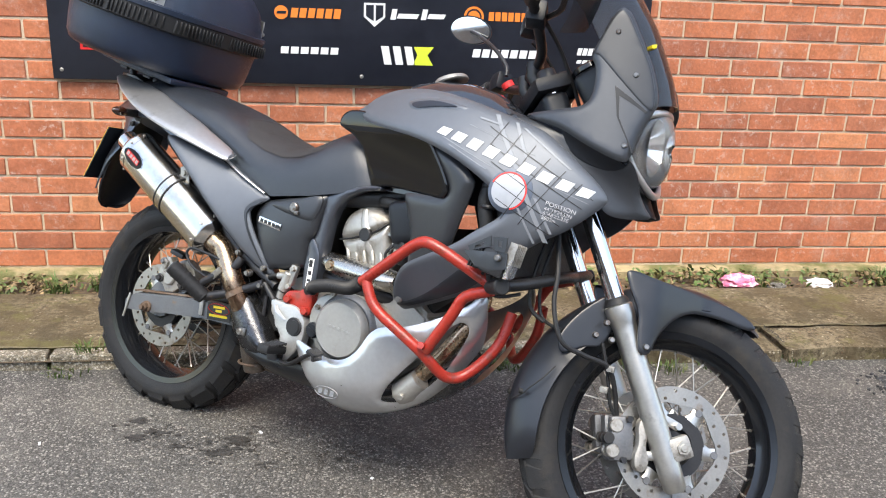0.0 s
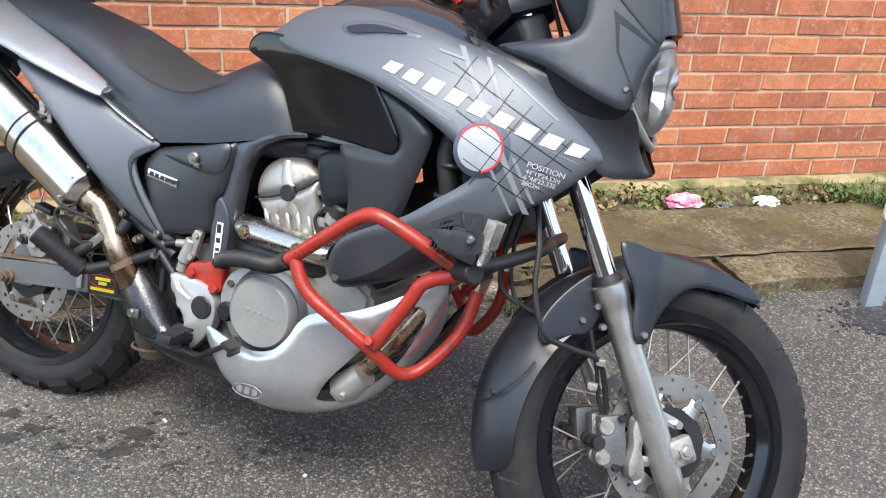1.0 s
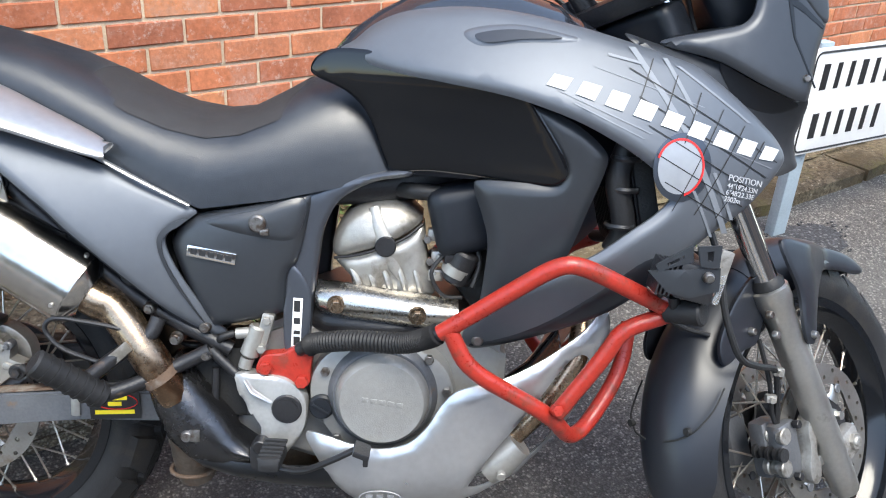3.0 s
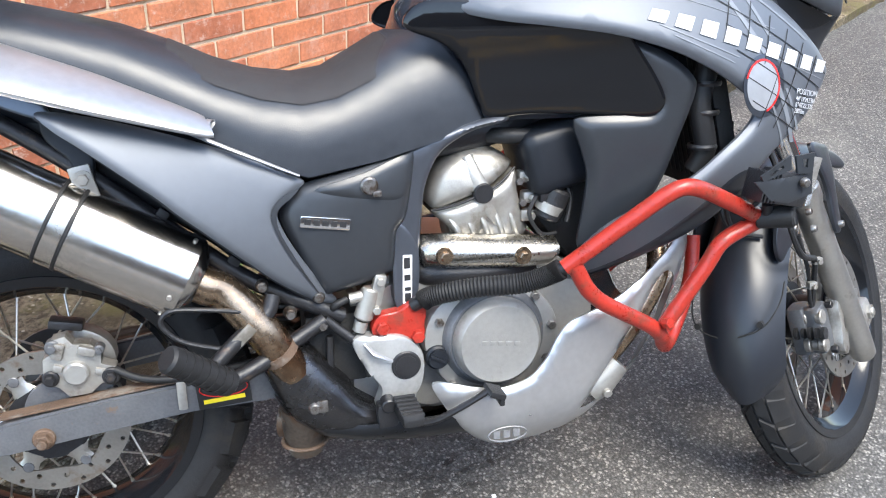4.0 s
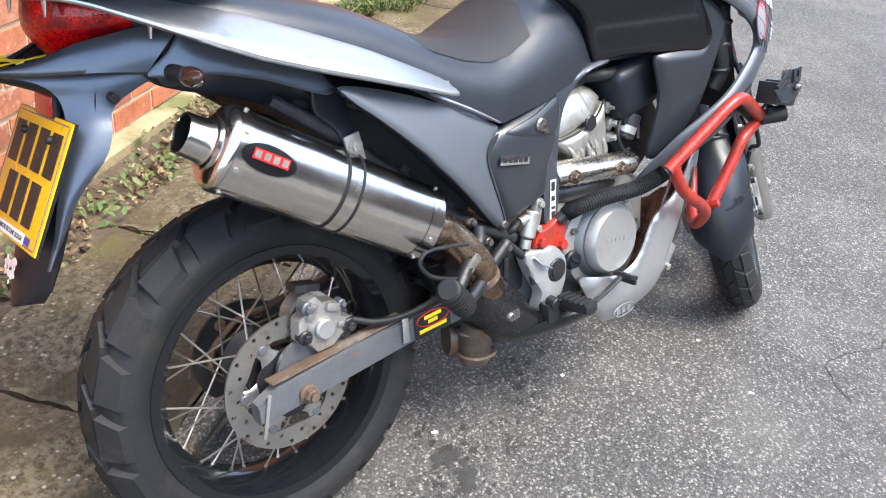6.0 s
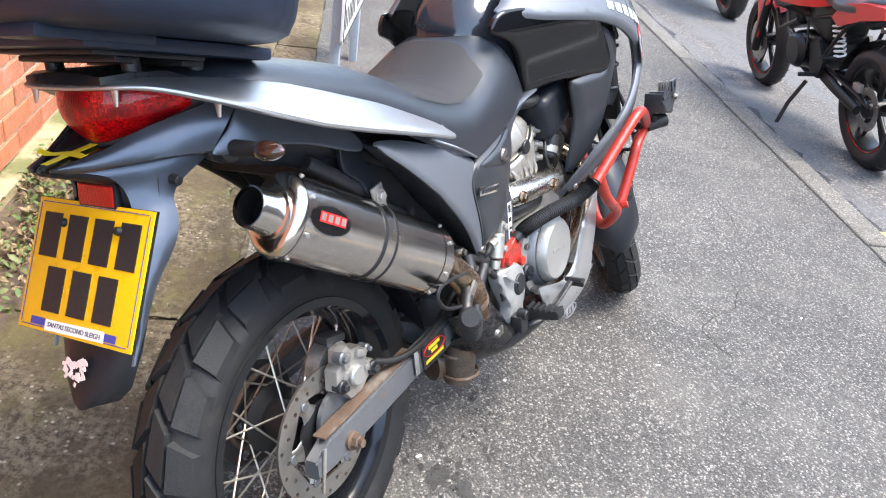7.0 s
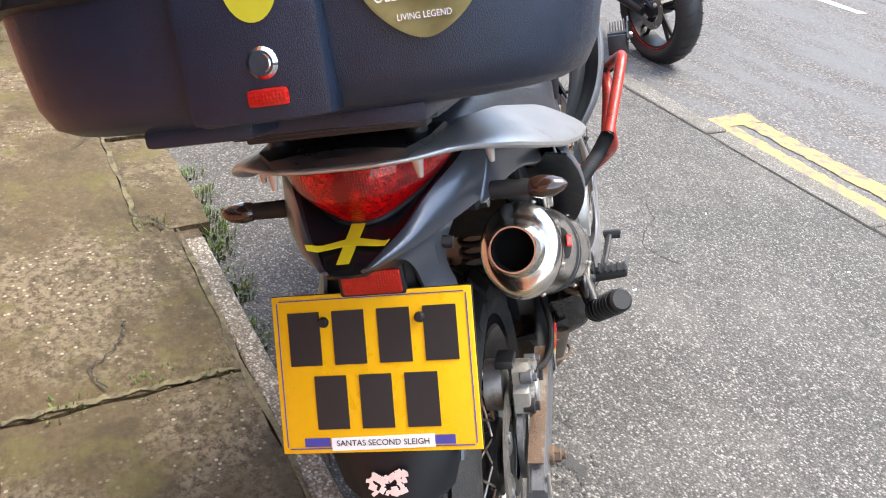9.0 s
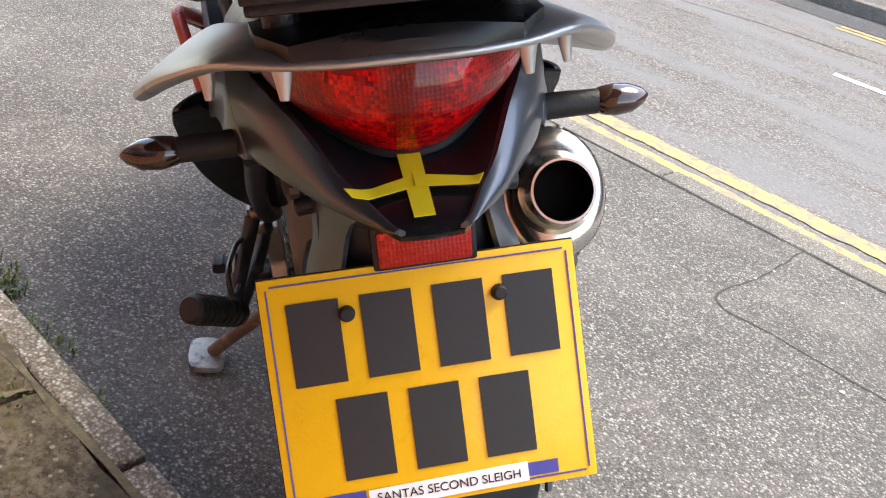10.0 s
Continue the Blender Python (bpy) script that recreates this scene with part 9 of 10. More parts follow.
box(bm, (1.162, -0.300, 0.640), (0.010, 0.044, 0.044), 0.004, Matrix.Rotation(radians(12), 3, "Y"))
part("lamp_glass", bm, M_CLEAR, fog, "clear lens")
bm = bmesh.new()
for k in range(6):
    box(bm, (1.164 + 0.001 * k, -0.318 + 0.007 * k, 0.672 - 0.001 * k), (0.018, 0.0035, 0.046), 0.001, Matrix.Rotation(radians(12), 3, "Y"))
part("lamp_fin", bm, M_CAL, fog, "pale cast cooling fins")
bm = bmesh.new()
tube(bm, [(1.11, -0.29, 0.62), (1.115, -0.285, 0.60), (1.118, -0.275, 0.592)], 0.008, 10)
tube(bm, [(1.10, -0.29, 0.63), (1.085, -0.27, 0.60), (1.11, -0.24, 0.57), (1.15, -0.2, 0.58)], 0.004, 8, 16)
part("lamp_lead", bm, M_GRIP, fog)

# ---- foot controls ----
rest = new("foot_controls")
rest.parent, rest["label"] = bike, "cast foot peg plate, pegs and brake pedal"
for s in (-1, 1):
    bm = bmesh.new()
    blob(bm, rounded([(0.470, 0.428), (0.51, 0.428), (0.552, 0.424), (0.582, 0.392), (0.582, 0.345), (0.562, 0.308), (0.535, 0.278), (0.510, 0.268), (0.502, 0.30), (0.512, 0.335), (0.498, 0.36), (0.480, 0.392)], 50), s * 0.150, s * 0.178, 0.008)
    hp = part("peg_plate", bm, M_PEG, rest, "silver cast foot peg plate")
    bm = bmesh.new()
    cyl(bm, (0.553, s * 0.176, 0.375), (0.553, s * 0.182, 0.375), 0.024, n=30, bevel=0.002)
    cyl(bm, (0.553, s * 0.181, 0.375), (0.553, s * 0.184, 0.375), 0.0175, n=26)
    part("pivot_cap", bm, M_BMETAL, hp, "black round pivot cap")
    bm = bmesh.new()
    tube(bm, [(0.488, s * 0.18, 0.42), (0.50, s * 0.186, 0.405), (0.53, s * 0.187, 0.388)], [0.004, 0.006, 0.003], 8, flat=0.6)
    part("plate_rib", bm, M_SILVER, hp)
    bm = bmesh.new()
    box(bm, (0.517, s * 0.192, 0.302), (0.034, 0.028, 0.040), 0.006)
    cyl(bm, (0.517, s * 0.190, 0.325), (0.517, s * 0.212, 0.322), 0.012, n=14, bevel=0.002)
    part("peg_hinge", bm, M_BMETAL, hp, "black peg hinge")
    bm = bmesh.new()
    t = Matrix.Rotation(radians(s * 8), 3, "X")
    box(bm, (0.542, s * 0.240, 0.322), (0.034, 0.080, 0.022), 0.008, t)
    peg = part("rider_peg", bm, M_GRIP, rest, "black ribbed rider foot peg")
    for k in range(6):
        bm = bmesh.new()
        box(bm, (0.542, s * (0.208 + 0.0130 * k), 0.334), (0.035, 0.006, 0.007), 0.002, t)
        part("peg_rib", bm, M_GRIP, peg)
    # pillion hanger: a bent loop with its peg
    bm = bmesh.new()
    tube(bm, bent([(0.430, s * 0.165, 0.462), (0.383, s * 0.175, 0.438), (0.310, s * 0.205, 0.408), (0.275, s * 0.215, 0.400)], 0.02), 0.012, 12)
    tube(bm, bent([(0.354, s * 0.175, 0.515), (0.345, s * 0.185, 0.488), (0.300, s * 0.200, 0.462), (0.262, s * 0.215, 0.430)], 0.02), 0.012, 12)
    tube(bm, [(0.430, s * 0.162, 0.462), (0.47, s * 0.165, 0.425), (0.50, s * 0.165, 0.418)], 0.008, 10)
    part("pillion_hanger", bm, M_BMETAL, rest, "black tubular pillion hanger")
    bm = bmesh.new()
    tube(bm, bent([(0.345, s * 0.192, 0.485), (0.300, s * 0.200, 0.505), (0.205, s * 0.206, 0.520), (0.188, s * 0.206, 0.500), (0.215, s * 0.206, 0.468), (0.285, s * 0.204, 0.445), (0.31, s * 0.20, 0.465)], 0.016), 0.0038, 8)
    part("heel_loop", bm, M_BMETAL, rest, "thin black wire loop")
    bm = bmesh.new()
    box(bm, (0.300, s * 0.209, 0.462), (0.055, 0.006, 0.018), 0.003, Matrix.Rotation(radians(-42), 3, "Y"))
    part("loop_strap", bm, M_ALU, rest, "bare metal strap")
    bm = bmesh.new()
    pa, pb = Vector((0.282, s * 0.213, 0.396)), Vector((0.200, s * 0.265, 0.470))
    cyl(bm, pa, pb, 0.020, 0.0205, 20, 0.004)
    peg = part("pillion_peg", bm, M_GRIP, rest, "black ribbed pillion foot peg")
    for k in range(7):
        q = pa.lerp(pb, 0.1 + 0.12 * k)
        bm = bmesh.new()
        cyl(bm, q, q + (pb - pa).normalized() * 0.004, 0.0222, n=20)
        part("peg_rib", bm, M_GRIP, peg)
    for x, z in ((0.339, 0.528), (0.378, 0.480), (0.425, 0.456)):
        bm = bmesh.new()
        cyl(bm, (x, s * 0.160, z), (x, s * 0.176, z), 0.0105, 0.009, 16, 0.002)
        cyl(bm, (x, s * 0.174, z), (x, s * 0.181, z), 0.006, n=6)
        part("hanger_bolt", bm, M_BOLT, rest)
bm = bmesh.new()
tube(bm, bent([(0.515, -0.190, 0.292), (0.545, -0.200, 0.285), (0.585, -0.222, 0.290), (0.63, -0.236, 0.318), (0.672, -0.246, 0.346)], 0.02), [0.0075] * 8 + [0.0075] * (len(bent([(0, 0, 0)] * 5)) - 8), 12, flat=0.7)
box(bm, (0.678, -0.252, 0.345), (0.026, 0.040, 0.010), 0.003, Matrix.Rotation(radians(20), 3, "Y"))
box(bm, (0.685, -0.252, 0.336), (0.008, 0.036, 0.018), 0.002)
part("brake_pedal", bm, M_BMETAL, rest, "black steel brake pedal")
bm = bmesh.new()
cyl(bm, (0.490, -0.160, 0.455), (0.505, -0.160, 0.505), 0.0155, 0.014, 20, 0.003)
box(bm, (0.515, -0.160, 0.500), (0.020, 0.016, 0.055), 0.005, Matrix.Rotation(radians(14), 3, "Y"))
cyl(bm, (0.483, -0.160, 0.435), (0.488, -0.160, 0.452), 0.011, n=14)
cyl(bm, (0.470, -0.160, 0.490), (0.492, -0.160, 0.493), 0.009, n=12)
for x, z in ((0.519, 0.516), (0.511, 0.470)):
    cyl(bm, (x, -0.165, z), (x, -0.176, z), 0.007, n=6, bevel=0.001)
part("brake_master", bm, M_ALU, rest, "grimy rear brake master cylinder")
bm = bmesh.new()
tube(bm, [(0.466, -0.160, 0.490), (0.448, -0.165, 0.484), (0.44, -0.15, 0.47), (0.42, -0.13, 0.45)], 0.006, 10, 14)
tube(bm, [(0.486, -0.158, 0.44), (0.488, -0.165, 0.40), (0.495, -0.17, 0.36)], 0.005, 10)
part("master_hose", bm, M_GRIP, rest)
bm = bmesh.new()
box(bm, (0.45, -0.10, 0.40), (0.10, 0.08, 0.12), 0.01)
part("pivot_block", bm, M_DARK, rest, "dark swingarm pivot block")
bm = bmesh.new()
cyl(bm, (0.435, -0.155, 0.365), (0.437, -0.155, 0.43), 0.006, n=10)
part("pedal_rod", bm, M_BMETAL, rest)

# side stand on the left, shock, chain side
stand = new("side_stand")
stand.parent, stand["label"] = bike, "rusty side stand with a flat foot"
bm = bmesh.new()
tube(bm, [(0.50, 0.12, 0.30), (0.515, 0.19, 0.235), (0.545, 0.27, 0.165), (0.560, 0.318, 0.124)], 0.0125, 14, 20)
part("stand_leg", bm, M_RUST, stand)
bm = bmesh.new()
blob(bm, rounded([(-0.04, -0.03), (0.03, -0.03), (0.045, 0), (0.03, 0.03), (-0.04, 0.03), (-0.05, 0)], 28), -0.006, 0.006, 0.002)
bm.transform(Matrix.Translation((0.564, 0.330, 0.118)) @ Matrix.Rotation(radians(14), 4, "X") @ Matrix.Rotation(radians(90), 4, "X"))
part("stand_foot", bm, M_CAL, stand, "worn metal foot")
bm = bmesh.new()
tube(bm, [(0.36 + 0.036 * math.cos(k * 0.5) + 0.06 * k / 120, 0.0 + 0.036 * math.sin(k * 0.5), 0.36 + 0.22 * k / 120) for k in range(120)], 0.006, 8)
part("shock_spring", bm, M_BMETAL, bike, "black shock spring")
bm = bmesh.new()
tube(bm, bent([(0.06, 0.085, 0.38), (0.50, 0.085, 0.42), (0.52, 0.085, 0.37), (0.44, 0.085, 0.335), (0.02, 0.085, 0.235), (-0.06, 0.085, 0.27), (-0.07, 0.085, 0.33), (0.0, 0.085, 0.38), (0.06, 0.085, 0.38)], 0.03), 0.008, 8)
part("chain", bm, M_RUST, bike, "dry drive chain")
bm = disc_mesh(0.05, 0.098, 0.006, [(0.075, 6, 0)], 0.012)
bm.transform(Matrix.Translation((0, 0.085, 0.31)))
part("sprocket", bm, M_BMETAL, bike, "rear sprocket")
bm = shell([[(0.31 * 0 + 0.345 * math.cos(radians(a)), u * 0.07, 0.31 + 0.345 * math.sin(radians(a)) - 0.03 * abs(u) ** 2) for u in (j / 4 - 1 for j in range(9))] for a in range(35, 8, -3)], 0.004)
part("hugger", bm, M_MATT, bike, "black rear hugger")

# ---- banner on the wall ----
def flat_shape(pts, y, thick=0.002):
    bm = bmesh.new()
    vs = [bm.verts.new((x, y, z)) for x, z in pts]
    f = bm.faces.new(vs)
    g = bmesh.ops.extrude_face_region(bm, geom=[f])
    for v in g["geom"]:
        if isinstance(v, bmesh.types.BMVert):
            v.co.y += thick
    return bm


def rect(x0, z0, x1, z1, lean=0.0):
    return [(x0, z0), (x1, z0), (x1 + lean, z1), (x0 + lean, z1)]


banner = thing("banner", "black dealer banner with coloured logos fixed to the brick wall", "banner")
bm = bmesh.new()
box(bm, (0.114, 3.446, 1.20), (2.335, 0.016, 0.70), 0.003)
part("banner_sheet", bm, M_BANNER, banner)
BY = 3.4358


def mark(name, pts, mat, label="", lift=0.0):
    part(name, flat_shape(pts, BY - lift), mat, banner, label)


def round_pts(x, z, r, n=28, k=1.0):
    return [(x + r * k * math.cos(2 * math.pi * i / n), z + r * math.sin(2 * math.pi * i / n)) for i in range(n)]


def letters(x0, x1, z, h, n, mat, lean=0.0, label="row of logo blocks"):
    w = (x1 - x0) / n
    for i in range(n):
        mark("logo_bar", rect(x0 + i * w, z - h / 2, x0 + i * w + w * 0.78, z + h / 2, lean), mat, label)


mark("logo_disc", round_pts(-0.195, 1.122, 0.026), M_ORANGE, "orange logo disc")
mark("logo_bar", rect(-0.213, 1.117, -0.178, 1.127, 0.004), M_BANNER, lift=0.0012)
letters(-0.160, 0.036, 1.122, 0.036, 6, M_ORANGE, 0.006)
letters(-0.200, 0.030, 0.981, 0.026, 6, M_WHITE, 0.003)
mark("logo_shield", [(0.122, 1.168), (0.205, 1.168), (0.205, 1.115), (0.164, 1.078), (0.122, 1.115)], M_WHITE, "white shield logo")
mark("logo_shield", [(0.130, 1.160), (0.160, 1.160), (0.160, 1.10), (0.130, 1.118)], M_BANNER, lift=0.0012)
mark("logo_shield", [(0.168, 1.160), (0.197, 1.160), (0.197, 1.118), (0.168, 1.10)], M_BANNER, lift=0.0012)
for a, b, z, h in ((0.225, 0.245, 1.128, 0.040), (0.25, 0.33, 1.122, 0.018), (0.345, 0.365, 1.130, 0.040), (0.37, 0.435, 1.124, 0.018)):
    mark("logo_script", rect(a, z - h / 2, b, z + h / 2, 0.008), M_WHITE, "white script line")
for a in (0.190, 0.236, 0.282):
    mark("logo_bar", [(a, 1.006), (a + 0.030, 1.006), (a + 0.044, 0.935), (a + 0.014, 0.935)], M_WHITE, "white slanted logo block")
mark("logo_bar", [(0.318, 0.935), (0.335, 0.975), (0.320, 1.006), (0.400, 1.006), (0.375, 0.975), (0.398, 0.935)], M_LIME, "lime angular logo")
mark("logo_disc", round_pts(0.555, 1.128, 0.040), M_ORANGE, "orange logo disc")
mark("logo_disc", round_pts(0.555, 1.128, 0.031), M_BANNER, lift=0.0008)
mark("logo_disc", round_pts(0.555, 1.128, 0.024), M_ORANGE, lift=0.0014)
letters(0.615, 0.80, 1.132, 0.034, 7, M_ORANGE)
letters(0.555, 0.86, 0.988, 0.032, 8, M_WHITE, 0.006)
letters(0.985, 1.075, 1.005, 0.028, 4, M_WHITE, 0.006)
letters(0.985, 1.055, 0.965, 0.014, 3, M_WHITE, 0.006)
mark("logo_bar", rect(-0.945, 0.962, -0.86, 1.0), M_REDP, "red logo block")
mark("logo_bar", rect(-0.935, 0.972, -0.90, 0.990), M_BANNER, lift=0.0012)
for x, z in ((-1.02, 0.885), (-1.02, 1.51), (1.245, 0.885), (1.245, 1.51), (0.115, 0.885)):
    bm = bmesh.new()
    cyl(bm, (x, 3.438, z), (x, 3.433, z), 0.008, 0.006, 14, 0.001)
    part("fixing_screw", bm, M_ALU, banner, "steel fixing screw")

# ---- street name sign on two posts ----
SG = Matrix.Translation((1.985, 2.44, 0.008)) @ Matrix.Rotation(radians(-6), 4, "Z")
sign = thing("street_sign", "white street name sign with black bars on grey posts", "sign", SG)
for x in (0.0, 0.82):
    bm = bmesh.new()
    box(bm, (x, 0.02, 0.335), (0.062, 0.040, 0.69), 0.004)
    part("post", bm, M_POST, sign, "pale blue-grey painted post")
def corner_rect(cx, cz, w, h, r, n=6):
    pts = []
    for qx, qz, a0 in ((1, -1, -90), (1, 1, 0), (-1, 1, 90), (-1, -1, 180)):
        for i in range(n + 1):
            a = radians(a0 + 90 * i / n)
            pts.append((cx + qx * (w / 2 - r) + r * math.cos(a), cz + qz * (h / 2 - r) + r * math.sin(a)))
    return pts


bm = bmesh.new()
blob(bm, corner_rect(0.42, 0.492, 0.985, 0.350, 0.030), -0.004, -0.016, 0.002)
board = part("board", bm, M_SIGN, sign, "white painted board")
bm = bmesh.new()
ring = corner_rect(0.42, 0.492, 0.962, 0.328, 0.024)
tube(bm, [(x, -0.0165, z) for x, z in ring + ring[:1]], 0.0035, 6)
part("border", bm, M_BLACKP, board, "thin black border")
for z, n, x0 in ((0.575, 14, -0.035), (0.412, 13, -0.030)):
    for k in range(n):
        if k in (6,):
            continue
        bm = bmesh.new()
        box(bm, (x0 + 0.035 + 0.064 * k, -0.0168, z), (0.022 if k % 3 else 0.030, 0.0015, 0.084), 0.0)
        part("name_bar", bm, M_BLACKP, board, "black bar in place of a letter")
rnd = random.Random(17)
bm = bmesh.new()
vs = []
for i in range(60):
    t = 2 * math.pi * i / 60
    q = 1 + 0.28 * noise.noise(Vector((math.cos(t) * 1.6, math.sin(t) * 1.6, 3))) + 0.12 * noise.noise(Vector((math.cos(t) * 7, math.sin(t) * 7, 5)))
    vs.append(bm.verts.new((2.02 + 0.20 * q * math.cos(t), 2.37 + 0.095 * q * math.sin(t), slope(2.37 + 0.095 * q * math.sin(t)) + 0.003)))
c = bm.verts.new((2.02, 2.37, slope(2.37) + 0.012))
for i in range(60):
    bm.faces.new((vs[i], vs[(i + 1) % 60], c))
for k in range(60):
    a, q, r = rnd.uniform(0, 6.283), 0.9 + 0.5 * rnd.random(), rnd.uniform(0.004, 0.011)
    x, y = 2.02 + 0.20 * q * math.cos(a), 2.37 + 0.095 * q * math.sin(a)
    box(bm, (x, y, slope(y) + 0.002), (r * 1.5, r, 0.006), 0.001, Matrix.Rotation(rnd.uniform(0, 3), 3, "Z"), 1)
tagged(part("tar_patch", bm, M_TAR), "black tar patch round the sign post", "patch", kind="structure")

# ---- drips and stains ----
stain_rnd = random.Random(8)
for i, (x, y, r) in enumerate(((-0.56, 2.24, 0.055), (-0.29, 2.12, 0.06), (-0.43, 2.14, 0.03), (-0.27, 2.12, 0.03))):
    stain(x, y, r, 20 + i)
for i in range(34):
    x, y = stain_rnd.gauss(0.02, 0.13), stain_rnd.gauss(2.04, 0.07)
    stain(x, y, stain_rnd.uniform(0.006, 0.014), 60 + i)
# pale litter flecks
rnd = random.Random(11)
bm = bmesh.new()
for k in range(14):
    x, y = rnd.uniform(-0.9, 1.6), rnd.uniform(0.6, 2.2)
    box(bm, (x, y, slope(y) + 0.002), (rnd.uniform(0.004, 0.014), rnd.uniform(0.003, 0.007), 0.003), 0.0, Matrix.Rotation(rnd.uniform(0, 3), 3, "Z"))
tagged(part("litter_flecks", bm, M_WHITE), "pale litter flecks on the pavement", "litter", kind="stuff")

# ---- weeds, leaves and wrappers along the wall ----
def blades(bm, x, y, z, n, h, spread, rnd, wide=0.004):
    for _ in range(n):
        a, r = rnd.uniform(0, 6.283), spread * rnd.random() ** 0.6
        p = Vector((x + r * math.cos(a), y + r * math.sin(a), z))
        hh = h * rnd.uniform(0.45, 1.1)
        o = Vector((math.cos(a + rnd.gauss(0, 0.7)), math.sin(a + rnd.gauss(0, 0.7)), 0))
        side = Vector((-o.y, o.x, 0)) * wide * rnd.uniform(0.5, 1.3)
        pts = [(p, 1.0), (p + o * hh * 0.2 + Vector((0, 0, hh * 0.6)), 0.9), (p + o * hh * 0.6 + Vector((0, 0, hh * rnd.uniform(0.6, 1.0))), 0.1)]
        prev = None
        for q, w in pts:
            cur = (bm.verts.new(q - side * w), bm.verts.new(q + side * w))
            if prev:
                bm.faces.new((prev[0], prev[1], cur[1], cur[0]))
            prev = cur


def leafy(bm, x, y, z, n, size, spread, rnd, up=0.05):
    for _ in range(n):
        a, r = rnd.uniform(0, 6.283), spread * rnd.random() ** 0.6
        c = Vector((x + r * math.cos(a), y + r * math.sin(a), z + rnd.uniform(0, up)))
        m = Euler((rnd.uniform(-0.9, 0.9), rnd.uniform(-0.9, 0.9), rnd.uniform(0, 6.28))).to_matrix()
        s = size * rnd.uniform(0.5, 1.2)
        vs = [bm.verts.new(c + m @ Vector(q) * s) for q in ((-1, 0, 0), (-0.4, 0.42, 0.10), (0.3, 0.40, 0.05), (1, 0, -0.12), (0.3, -0.40, 0.05), (-0.4, -0.42, 0.10))]
        bm.faces.new(vs)


rnd = random.Random(21)
bm = bmesh.new()
for x, y, n, h, sp in ((-0.84, 2.60, 90, 0.035, 0.07), (-0.78, 2.64, 70, 0.03, 0.05), (1.62, 2.56, 60, 0.03, 0.05), (0.32, 2.585, 40, 0.03, 0.04), (0.55, 2.575, 70, 0.035, 0.04), (0.62, 2.57, 60, 0.03, 0.06), (0.78, 2.575, 90, 0.04, 0.05), (0.88, 2.555, 120, 0.045, 0.06), (1.0, 2.54, 110, 0.04, 0.06), (1.14, 2.53, 90, 0.035, 0.06), (1.3, 2.53, 60, 0.03, 0.05), (0.40, 2.59, 50, 0.03, 0.035), (0.15, 2.60, 40, 0.03, 0.03), (0.9, 2.72, 30, 0.02, 0.05), (0.19, 2.85, 30, 0.016, 0.07), (0.18, 3.05, 30, 0.016, 0.05), (0.19, 2.72, 24, 0.014, 0.05),
                       (-1.30, 3.22, 60, 0.07, 0.07), (-1.05, 3.24, 50, 0.08, 0.05), (-0.9, 3.26, 30, 0.09, 0.03), (-0.72, 3.26, 30, 0.09, 0.03), (1.82, 3.25, 60, 0.07, 0.06), (2.2, 3.30, 60, 0.05, 0.08)):
    blades(bm, x, y, 0.02 if y < 2.62 else (0.08 if y < 3.15 else 0.05), n, h, sp, rnd, 0.0022)
for k in range(60):
    x = rnd.uniform(2.45, 3.9)
    blades(bm, x, rnd.uniform(3.16, 3.38), 0.05, 30, 0.065, 0.09, rnd, 0.003)
for k in range(46):
    blades(bm, rnd.uniform(2.45, 3.6), rnd.uniform(3.02, 3.2), 0.07, 26, 0.085, 0.07, rnd, 0.003)
tagged(part("weeds", bm, M_LEAF, smooth=False), "small green weeds and grass along the wall and slab joints", "weeds", kind="stuff")
bm = bmesh.new()
for k in range(150):
    x = rnd.uniform(-1.6, 2.5)
    leafy(bm, x, rnd.uniform(3.20, 3.37), 0.05, rnd.randint(5, 14), 0.016, 0.06, rnd)
tagged(part("broad_weeds", bm, M_LEAF, smooth=False), "low broad-leaved weeds in the soil strip", "weeds", kind="stuff")
bm = bmesh.new()
for k in range(330):
    leafy(bm, rnd.uniform(-1.7, 3.2), rnd.uniform(3.18, 3.385), 0.055, rnd.randint(3, 9), 0.016, 0.06, rnd, 0.03)
tagged(part("dead_leaves", bm, M_DRY, smooth=False), "brown dead leaves and twigs in the soil strip", "leaf litter", kind="stuff")


def wrapper(name, x, y, z, sx, sy, sz, mat, label, seed):
    bm = bmesh.new()
    bmesh.ops.create_icosphere(bm, subdivisions=3, radius=1.0)
    for v in bm.verts:
        q = v.co * (1 + 0.45 * noise.noise(v.co * 2.3 + Vector((seed, 0, 0))))
        v.co = Vector((x + q.x * sx, y + q.y * sy, z + max(q.z, -0.6) * sz))
    return tagged(part(name, bm, mat, sharp=15), label, "litter")


M_PWRAP = material("pink_wrapper", (0.70, 0.20, 0.34), 0.35, var=0.3, scale=30, second=(0.85, 0.7, 0.75), second_scale=35, second_at=0.55)
M_WWRAP = material("white_paper", (0.75, 0.72, 0.70), 0.7, var=0.15, scale=30)
wrapper("crumpled_wrapper", 1.70, 3.20, 0.095, 0.075, 0.045, 0.028, M_PWRAP, "crumpled pink sweet wrapper lying on soil", 2)
wrapper("crumpled_paper", 2.06, 3.19, 0.085, 0.055, 0.04, 0.02, M_WWRAP, "crumpled white paper lying on soil", 5)
wrapper("stone", 1.86, 3.18, 0.080, 0.04, 0.02, 0.014, M_KERB, "pale pebble at the path's edge", 7)

# ---- red motorcycle parked on the road ----
M_RBIKE = material("gloss_red_paint", (0.56, 0.014, 0.010), 0.22, var=0.08, coat=0.3)
M_BBIKE = material("satin_black_metal", (0.012, 0.012, 0.013), 0.38, 0.3, var=0.3, scale=15)


